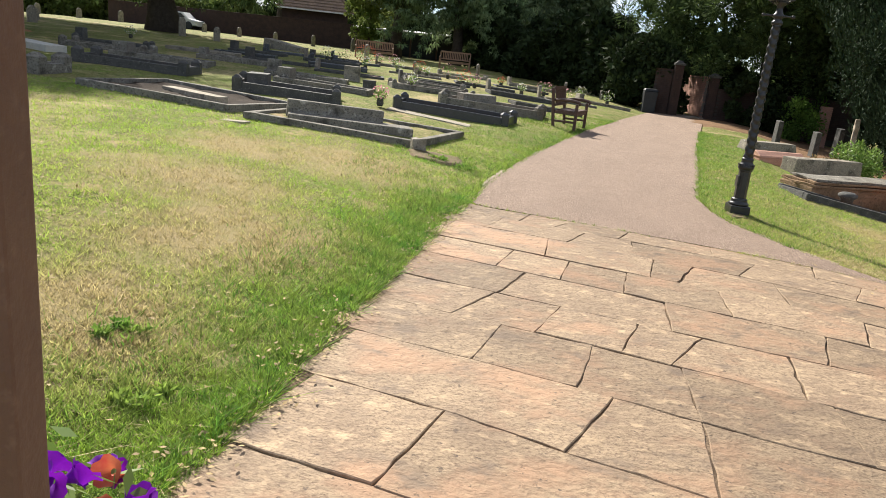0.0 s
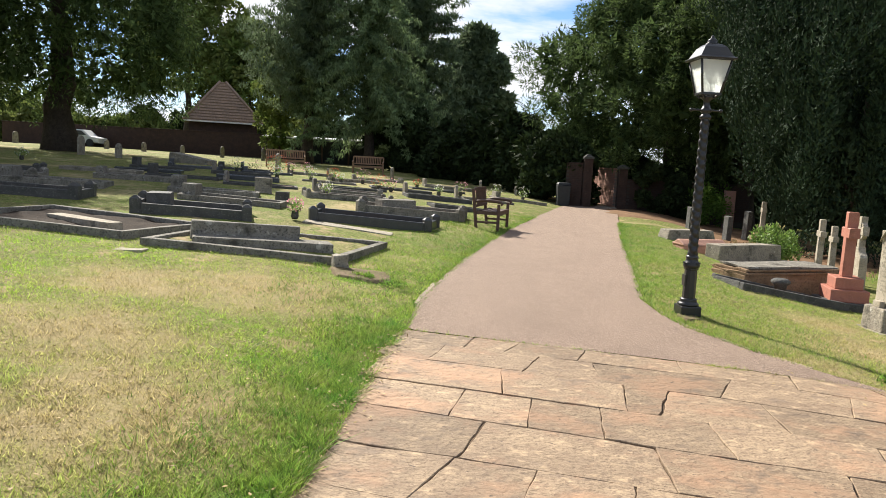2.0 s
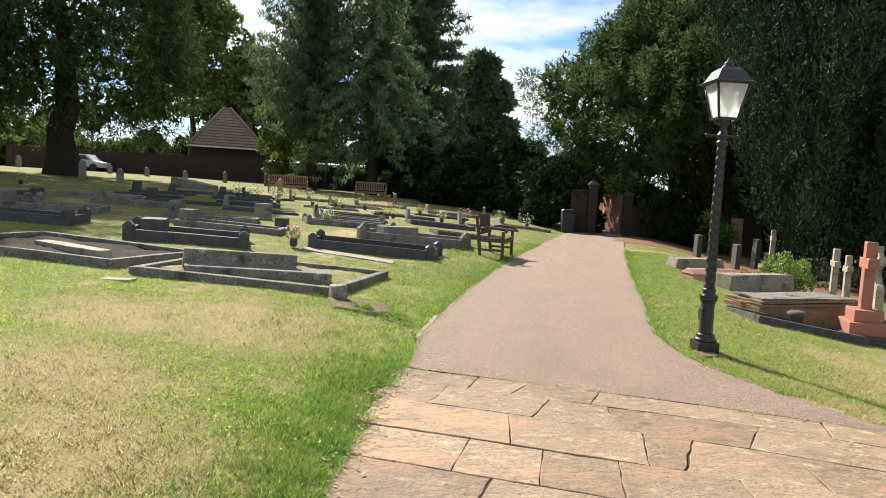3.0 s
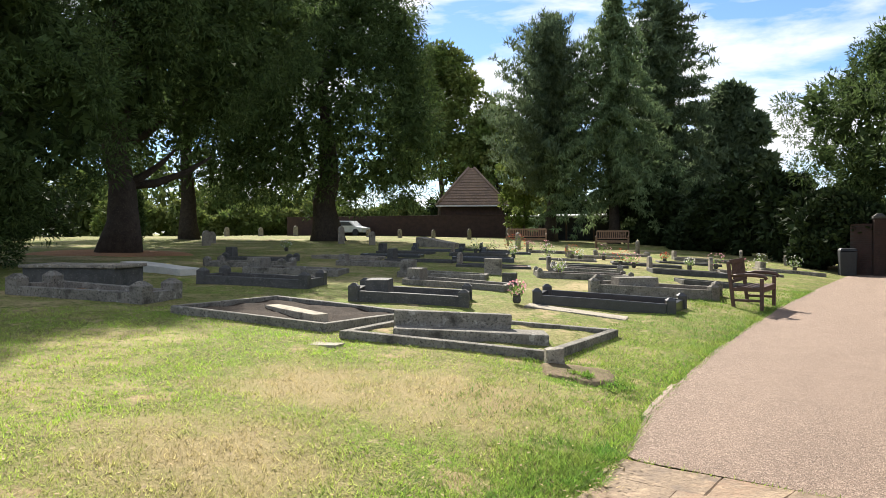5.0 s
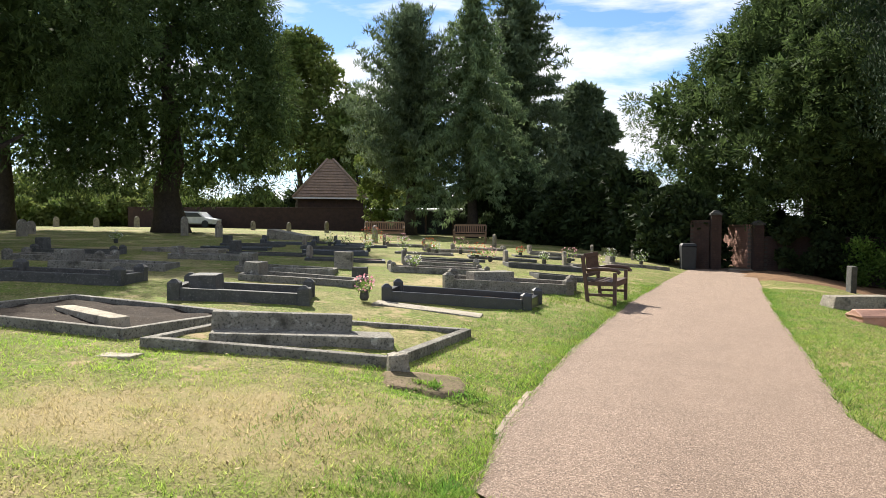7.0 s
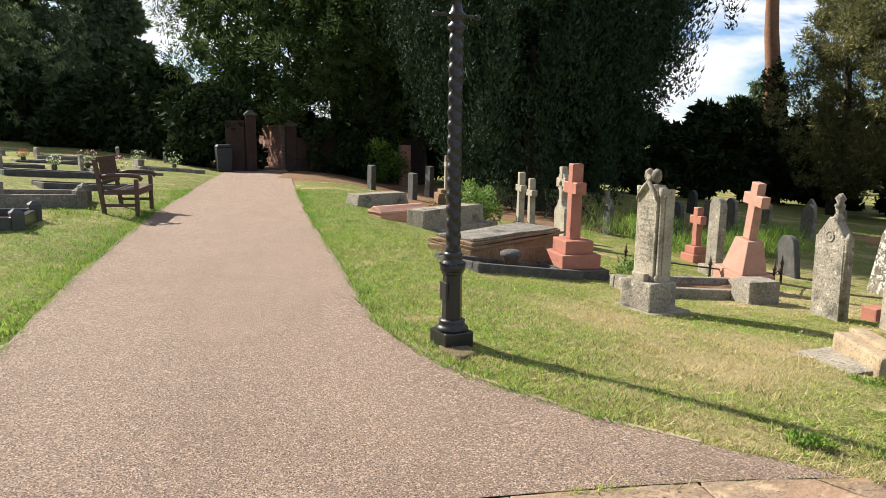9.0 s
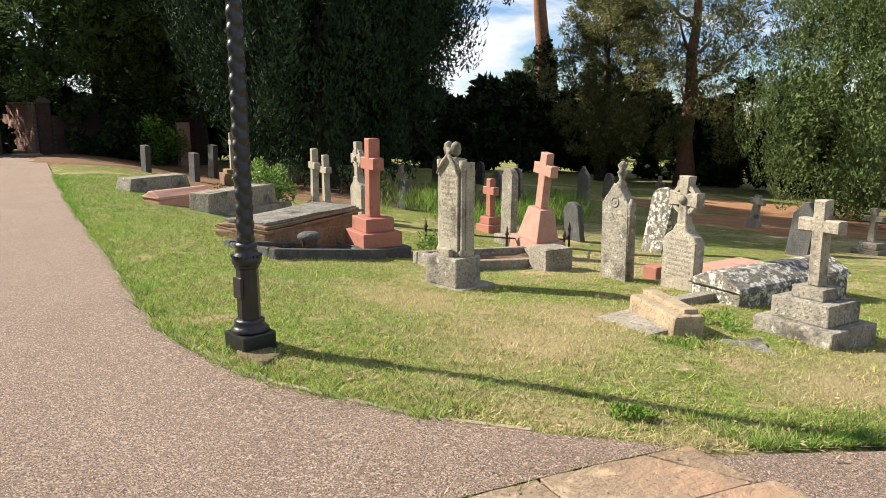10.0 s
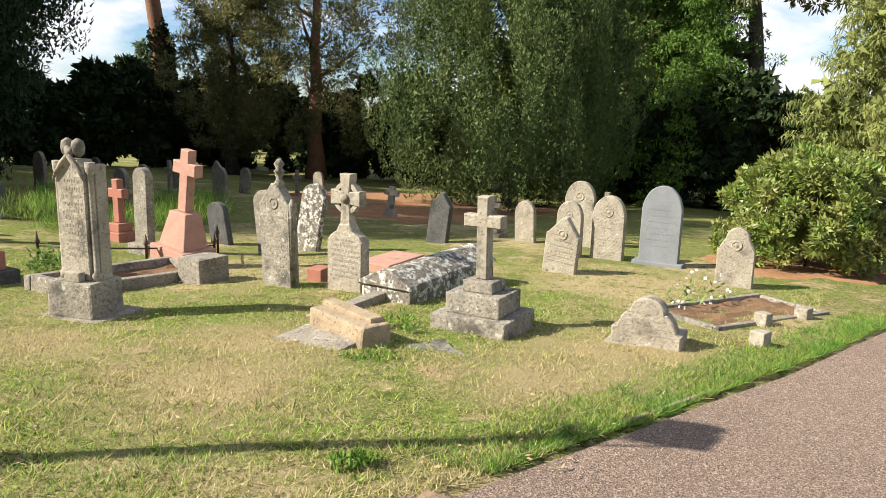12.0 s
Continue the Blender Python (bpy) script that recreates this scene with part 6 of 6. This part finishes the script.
for row, (y0, x0, x1) in enumerate(((24.4, -11, 1.2), (26.8, -11, 1.6), (29.2, -12, 2.0), (31.8, -12, 2.2), (34.4, -11, 1.6), (22.0, -13, -6.5))):
    x = x0 + r.uniform(0, 1)
    while x < x1:
        y = y0 + r.uniform(-0.4, 0.4)
        mt = r.choice((M_KERBSTONE, M_KERBSTONE, M_DARK, M_DARK, M_BLACKG, M_GREY))
        kerb_grave(x, y, r.uniform(11, 23), r.uniform(1.9, 2.2), r.uniform(0.85, 1.0), r.uniform(0.06, 0.13), 0.1, mt, r.choice((M_SOIL, M_CHIPS, M_GRASS, M_GRASS, M_WHITECHIP, M_PINKCHIP)),
                   "kerbed grave among others on the sunny slope", posts=r.choice((0, 0, 0.16)), head=r.choice((None, (0.2, 0.6, r.uniform(0.15, 0.3)))), group="graves on the slope")
        if r.random() < 0.5:
            headstone(x - 1.05, y, r.choice(("round", "flat", "gothic")), r.uniform(0.3, 0.45), r.uniform(0.3, 0.48), 0.1, r.choice((M_GREY, M_DARK, M_GREY)), "small low headstone at the head of a grave", turn=105 + r.uniform(-8, 8), group="small headstones")
        x += r.uniform(2.5, 3.6)
for x, y, h in ((-19.6, 37.4, 0.95), (-17.2, 36.6, 0.7), (-22.0, 30.0, 0.7), (-24.5, 33.0, 0.6), (-9.5, 37.0, 0.8), (-4.0, 37.0, 0.6), (0.2, 36.2, 0.45), (1.8, 36.0, 0.4)):
    headstone(x, y, "round", 0.5, h, 0.11, M_GREY, "upright grey headstone beyond the kerbed graves", turn=90, group="upright stones")
block_thing("sloping_tomb", -13.5, 36.5, -15, (2.2, 0.7, 0.35), M_GREY, "pale wedge-shaped tomb stone", "tomb", tilt=(0, 8))
for k in range(9):
    x = -44 + k * 3.4
    headstone(x, 58 - abs(k - 4) * 0.6, "round", 0.6, r.uniform(0.6, 1.0), 0.12, M_GREY, "distant headstone on the sunny lawn", turn=90, group="distant headstones")

# ---- flowers, weeds and leaf litter ----
def posy(x, y, petals, label, size=0.16, vase=True, lift=0.0, n=60):
    t = thing("grave_flowers", x, y, ground_z(x, y) + lift, 0, label, "flowers", "grave flowers")
    if vase:
        bm = bmesh.new()
        lathe(bm, ((0.05, 0), (0.075, 0.05), (0.06, 0.14), (0.07, 0.16)), 12)
        part("vase", bm, M_DARK, t)
    c = unit(n) * (size * rng.random((n, 1)) ** 0.4) * (1, 1, 0.7) + (0, 0, 0.14 + size * 0.5)
    tagged(leaves("leaves", c, unit(n) + (0, 0, 0.6), unit(n), 0.09, 0.03, M_WEED, t), kind="stuff")
    c = unit(n) * size * (1, 1, 0.8) + (0, 0, 0.18 + size * 0.6)
    tagged(leaves("petals", c, unit(n), unit(n), 0.045, 0.04, petals, t), kind="stuff")
    return t


posy(-2.46, 16.78, M_PINKPETAL, "vase of faded pink flowers on a grave", 0.16, lift=0.02)
posy(-3.4, 22.6, M_WHITEPETAL, "white flowers on a grave", 0.2)
posy(-8.1, 32.6, M_REDPETAL, "orange and red flowers by a headstone", 0.45, n=140)
posy(-9.4, 31.6, M_WHITEPETAL, "pale flowers lying on a grave", 0.3)
posy(-15.5, 27.4, M_WHITEPETAL, "small bunch of white flowers on the lawn", 0.22)
for k in range(16):
    posy(-8.5 + k * 0.68 + random.uniform(-0.4, 0.4), 31.0 + random.uniform(-3.5, 4.5), random.choice((M_PINKPETAL, M_REDPETAL, M_WHITEPETAL, M_PINKPETAL)), "bright grave flowers on the sunny slope", random.uniform(0.15, 0.3), n=50)
posy(10.3, 8.7, M_WHITEPETAL, "straggling dry white flowers in the sunken bed", 0.24, vase=False, n=22, lift=-0.12)
posy(9.8, 8.85, M_WHITEPETAL, "straggling dry white flowers in the sunken bed", 0.22, vase=False, n=18, lift=-0.12)


def shrub(x, y, size, material, label, n=900, leaf=(0.08, 0.035), name="shrub", up=0.2):
    t = thing(name, x, y, ground_z(x, y), 0, label, "shrub")
    lobes = [(random.uniform(-1, 1) * size[0], random.uniform(-1, 1) * size[0], random.uniform(0.15, 0.9) * size[1], size[0] * 0.45, size[0] * 0.45, size[1] * 0.35) for _ in range(14)]
    c, w, f = lobed(lobes, n, 0.6, up, 0.2)
    keep = c[:, 2] > 0.01
    leaves("foliage", c[keep], w[keep], f[keep], leaf[0], leaf[1], material, t)
    return t


shrub(7.75, 20.9, (0.45, 0.85), M_WEED, "variegated shrub growing among the crosses", 2600, (0.09, 0.04))
shrub(6.9, 20.6, (0.3, 0.4), M_DRY, "dry rose bush on an old grave", 900)
shrub(9.6, 33.6, (0.9, 1.7), M_BRIGHT, "bright sunlit shrub by the brick post", 3500, (0.14, 0.07))
shrub(8.2, 15.9, (0.35, 0.3), M_WEED, "low weeds inside the railing", 900, (0.07, 0.025))
for x, y, w, h in ((12.2, 18.4, 1.3, 0.6), (13.6, 19.4, 1.2, 0.55), (11.4, 20.4, 1.3, 0.6)):
    shrub(x, y, (w, h), M_LUSH, "patch of long unmown grass and wild flowers", 3600, (0.2, 0.008), "tall_grass", up=0.9)
for x, y, s in ((0.14, 5.3, 0.08), (0.15, 12.3, 0.14), (-0.25, 12.4, 0.1), (0.4, 19.6, 0.2), (-0.25, 5.75, 0.07), (4.75, 9.95, 0.07), (7.35, 10.95, 0.14), (8.1, 10.2, 0.1), (6.35, 10.75, 0.1)):
    shrub(x, y, (s * 1.3, s * 0.6), M_LUSH, "clump of weeds in the grass", 260, (0.06, 0.012), "weed_clump", up=0.3)

# grass blades and litter, denser near the walk
def blade_field(name, count, spread, label, height, width, material, flat=0.95):
    """Single blades over the lawn; spread gives places as x and y arrays."""
    x, y = spread(count)
    ok = np.array([not on_path(a, b, -0.03) for a, b in zip(x, y)])
    x, y = x[ok], y[ok]
    z = np.array([ground_z(a, b) for a, b in zip(x, y)]) + 0.002
    z += np.array([0.03 * noise.noise((a * 0.7, b * 0.7, 0)) for a, b in zip(x, y)])
    k = len(x)
    edge = np.array([1.25 if on_path(a, b, 0.12) else 1.0 for a, b in zip(x, y)])
    a = rng.random(k) * 2 * math.pi
    tuft = np.array([noise.noise((a * 9, b * 9, 4)) + 0.7 * noise.noise((a * 2.3, b * 2.3, 2)) for a, b in zip(x, y)])
    h = height * (0.5 + rng.random(k)) * edge * np.clip(0.95 + 0.8 * tuft, 0.45, 1.8)
    lean = rng.normal(size=(k, 2)) * flat
    w = width * (0.6 + 0.8 * rng.random(k))
    v = np.empty((k, 3, 3))
    v[:, 0] = np.stack([x + np.cos(a) * w, y + np.sin(a) * w, z - 0.01], 1)
    v[:, 1] = np.stack([x - np.cos(a) * w, y - np.sin(a) * w, z - 0.01], 1)
    v[:, 2] = np.stack([x + lean[:, 0] * h, y + lean[:, 1] * h, z + h], 1)
    me = bpy.data.meshes.new(name)
    me.vertices.add(3 * k)
    me.vertices.foreach_set("co", v.reshape(-1))
    me.loops.add(3 * k)
    me.loops.foreach_set("vertex_index", np.arange(3 * k))
    me.polygons.add(k)
    me.polygons.foreach_set("loop_start", np.arange(0, 3 * k, 3))
    me.polygons.foreach_set("loop_total", np.full(k, 3))
    me.update(calc_edges=True)
    me.materials.append(material)
    return tagged(new(name, me), label, "grass", kind="stuff")


def near_left(n):
    d = 1.2 + 10.5 * rng.random(n) ** 1.35
    a = np.radians(rng.uniform(-8, 78, n))
    return 1.6 - np.sin(a) * d, 4.2 + np.cos(a) * d


def near_right(n):
    d = 1.0 + 9.0 * rng.random(n) ** 1.2
    a = np.radians(rng.uniform(-5, 100, n))
    return 2.6 + np.sin(a) * d, 9.0 + np.cos(a) * d


def verges(n):
    y = rng.uniform(10.4, 26, n)
    s = rng.random(n) < 0.5
    x = np.array([along(LEFT_EDGE, q) if l else along(RIGHT_EDGE, q) for q, l in zip(y, s)])
    off = rng.random(n) ** 1.6 * 1.6 - 0.03
    return np.where(s, x - off, x + off), y


def branch_verge(n):
    x = rng.uniform(5.0, 11.0, n)
    return x, np.array([along(BRANCH_EDGE, q) for q in x]) + rng.random(n) ** 1.9 * 0.5 - 0.02


def slab_verge(n):
    y = rng.uniform(4.0, 10.4, n)
    return 0.6 - np.abs(rng.normal(size=n)) * 0.4, y


blade_field("grass_left", 230000, near_left, "short mown grass blades, green and straw-coloured", 0.023, 0.004, M_GREENBLADE)
blade_field("grass_right", 120000, near_right, "short mown grass blades, green and straw-coloured", 0.02, 0.004, M_BLADE)
blade_field("dry_grass_left", 45000, near_left, "dry straw stems lying in the mown turf", 0.02, 0.0034, M_STRAW, 2.6)
blade_field("dry_grass_right", 60000, near_right, "dry straw stems lying in the mown turf", 0.018, 0.0034, M_STRAW, 2.6)
blade_field("grass_verge", 60000, verges, "longer grass along the path edges", 0.032, 0.004, M_LUSH)
blade_field("grass_branch_verge", 15000, branch_verge, "longer grass hanging over the side path edge", 0.032, 0.0038, M_LUSH)
blade_field("grass_slab_edge", 32000, slab_verge, "longer green grass along the paving edge", 0.042, 0.0035, M_LUSH)

k = 2600
lx = np.concatenate([0.55 + rng.normal(size=500) * 0.07, rng.uniform(-5, 0.5, 900), rng.uniform(3.4, 12, 1200)])
ly = np.concatenate([rng.uniform(4.5, 10.3, 500), rng.uniform(5, 14, 900), rng.uniform(9, 17, 1200)])
lz = np.array([ground_z(a, b) for a, b in zip(lx, ly)]) + 0.03
lc = np.stack([lx, ly, lz], 1)
tagged(leaves("leaf_litter", lc, unit(k) * (1, 1, 0.2), unit(k) * 0.4 + (0, 0, 1), 0.035, 0.016, M_DRY), "dry fallen leaves scattered on the grass", "leaves", kind="stuff")

# ---- edging stones and flagstones ----
def edge_run(points, name, label, step, wide, high, skip=0.0):
    t = thing(name, 0, 0, 0, 0, label, "edging", kind="structure")
    run = [Vector((x, y, 0)) for x, y in points]
    pos, left = 0, 0.0
    pieces = []
    for a, b in zip(run, run[1:]):
        d = (b - a).length
        n = max(1, round(d / step))
        for k in range(n):
            pieces.append((a.lerp(b, k / n), a.lerp(b, (k + 1) / n)))
    for a, b in pieces:
        if random.random() < skip:
            continue
        m = (a + b) / 2
        za, zb = ground_z(a.x, a.y), ground_z(b.x, b.y)
        bm = bmesh.new()
        box(bm, 0, 0, -0.1, (b - a).length - 0.008, wide, 0.1 + high, 0.006)
        bm.transform(pose(m.x, m.y, (za + zb) / 2, 0, -math.degrees(math.atan2(zb - za, (b - a).length)), math.degrees(math.atan2(b.y - a.y, b.x - a.x)) + random.uniform(-1, 1)))
        part("edging_stone", bm, M_KERB, t)


def arc(table, lo, hi, step, flip=False, off=0.0):
    out = []
    q = lo
    while q <= hi:
        v = along(table, q) + off
        out.append((q, v) if flip else (v, q))
        q += step
    return out


EDGE_LABEL = "thin concrete edging stones along the curved lawn"
edge_run(arc(RIGHT_EDGE, 10.1, 13.0, 0.42, off=0.03), "path_edging", EDGE_LABEL, 0.45, 0.034, 0.014)
edge_run(arc(BRANCH_EDGE, 5.4, 7.4, 0.45, True, off=0.03), "path_edging", EDGE_LABEL, 0.45, 0.03, 0.0)
edge_run(arc(LEFT_EDGE, 11.5, 12.95, 0.48, off=-0.02), "path_edging", "pale edging stones at the path side", 0.48, 0.05, 0.012)

ROWS = (0.0, 0.38, 0.9, 1.5, 2.06, 2.62, 3.2, 3.76, 4.36, 5.0, 5.5, 6.1, 6.65, 7.25, 7.9, 8.6, 9.3)
JOINTS = {0: (0.67, 1.05, 1.65, 2.45, 3.3), 1: (0.5, 1.29, 1.81, 2.75, 3.6), 2: (1.15, 2.03, 2.29, 3.0, 3.75), 3: (0.96, 1.44, 1.9, 2.6, 3.5), 4: (1.2, 2.26, 3.2, 3.8),
          5: (1.12, 1.6, 2.1, 2.42, 3.0, 3.9), 6: (1.4, 1.95, 2.48, 3.2), 7: (2.1, 2.6, 3.6), 8: (1.5, 2.7, 3.6), 9: (1.6, 2.4, 3.3)}
UX, UY = Vector((0.9845, -0.1753, 0)), Vector((-0.1753, -0.9845, 0))
ORIGIN = Vector((0.58, 10.32, 0))
paving = thing("paving", 0, 0, 0, 0, "worn buff sandstone flagstones with open dirt joints", "paving", kind="structure")
V, F = [], []
for j in range(41):
    yl, yr = 10.28 * (1 - j / 40), 9.56 * (1 - j / 40)
    xr = 4.66 + 0.33 * min(1.0, max(0.0, 9.6 - yr))
    for i in range(17):
        x, y = 0.52 + (xr - 0.52) * i / 16, yl + (yr - yl) * i / 16
        V.append((x, y, ground_z(x, y) + 0.003))
        if i and j:
            F.append((j * 17 + i, (j - 1) * 17 + i, (j - 1) * 17 + i - 1, j * 17 + i - 1))
raw("bed", V, F, M_JOINT, paving)


def row_line(i, u):
    """The joint between two rows wanders a little."""
    return ROWS[i] + (0.06 * noise.noise((u * 0.9, i * 7.3, 0)) + 0.02 * noise.noise((u * 4, i * 3.1, 1)) if 0 < i < len(ROWS) - 1 else 0.015 * noise.noise((u * 2, 5, 0)))


def flagstone(corners, seed):
    """One stone: an uneven outline, worn edges and a slightly dished, tilted top."""
    pts = []
    for (a, b) in zip(corners, corners[1:] + corners[:1]):
        n = max(2, int((b - a).length / 0.09))
        for k in range(n):
            p = a.lerp(b, k / n)
            w = 0.013
            pts.append(p + Vector((noise.noise(p * 7 + Vector((seed, 0, 0))), noise.noise(p * 7 + Vector((0, seed, 3))), 0)) * w + Vector((noise.noise(p * 19), noise.noise(p * 19 + Vector((9, 0, 0))), 0)) * 0.008)
    mid = sum(pts, Vector()) / len(pts)
    top = 0.012 + random.uniform(-0.004, 0.005)
    tx, ty = random.uniform(-0.006, 0.006), random.uniform(-0.006, 0.006)
    bm = bmesh.new()
    rings = []
    for shrink, drop in ((0.0, -0.05), (0.0, -0.004), (0.005, 0.0)):
        ring = []
        for p in pts:
            d = (mid - p)
            q = p + d.normalized() * shrink
            ring.append(bm.verts.new((q.x, q.y, ground_z(q.x, q.y) + top + drop + tx * (q.x - mid.x) + ty * (q.y - mid.y))))
        rings.append(ring)
    n = len(pts)
    for a, b in zip(rings, rings[1:]):
        for k in range(n):
            bm.faces.new((a[k], a[(k + 1) % n], b[(k + 1) % n], b[k]))
    c = bm.verts.new((mid.x, mid.y, ground_z(mid.x, mid.y) + top + random.uniform(-0.003, 0.002)))
    for k in range(n):
        bm.faces.new((rings[2][k], rings[2][(k + 1) % n], c))
    bmesh.ops.recalc_face_normals(bm, faces=bm.faces)
    part("flagstone", bm, M_FLAG, paving)


def at(u, v):
    return ORIGIN + UX * u + UY * v


for i in range(len(ROWS) - 1):
    vm = (ROWS[i] + ROWS[i + 1]) / 2
    lo = 0.178 * vm - 0.02 + random.uniform(-0.05, 0.04)
    y_mid = 10.32 - 0.985 * vm
    hi = (4.66 + 0.33 * min(1.0, max(0.0, 9.6 - y_mid)) - 0.58 + 0.1753 * vm) / 0.9845
    if i in JOINTS:
        js = [j for j in JOINTS[i] if lo + 0.2 < j < hi - 0.2]
    else:
        js, q = [], lo + random.uniform(0.5, 1.1)
        while q < hi - 0.35:
            js.append(q)
            q += random.uniform(0.55, 1.3)
    cuts = [lo] + js + [hi]
    slant = [0.0] + [random.uniform(-0.07, 0.07) for _ in js] + [0.0]
    for k, (a, b) in enumerate(zip(cuts, cuts[1:])):
        g = random.choice((0.001, 0.003, 0.006))
        a0, a1 = a + g - slant[k], a + g + slant[k]
        b0, b1 = b - g - slant[k + 1], b - g + slant[k + 1]
        va = [at(a0, row_line(i, a0) + g), at((a0 + b0) / 2, row_line(i, (a0 + b0) / 2) + g), at(b0, row_line(i, b0) + g), at(b1, row_line(i + 1, b1) - g), at((a1 + b1) / 2, row_line(i + 1, (a1 + b1) / 2) - g), at(a1, row_line(i + 1, a1) - g)]
        if b - a > 0.75 and random.random() < (0.2 if i in JOINTS else 0.4):
            q = random.uniform(0.3, 0.7)
            dq = random.uniform(-0.3, 0.3)
            u0, u1 = a + (b - a) * q, a + (b - a) * q + dq
            flagstone([va[0], at(u0 - g, row_line(i, u0) + g), at(u1 - g, row_line(i + 1, u1) - g), va[5]], i + k * 3.3)
            flagstone([at(u0 + g, row_line(i, u0) + g), va[2], va[3], at(u1 + g, row_line(i + 1, u1) - g)], i + k * 3.3 + 1)
        else:
            flagstone(va, i * 1.7 + k * 3.3)
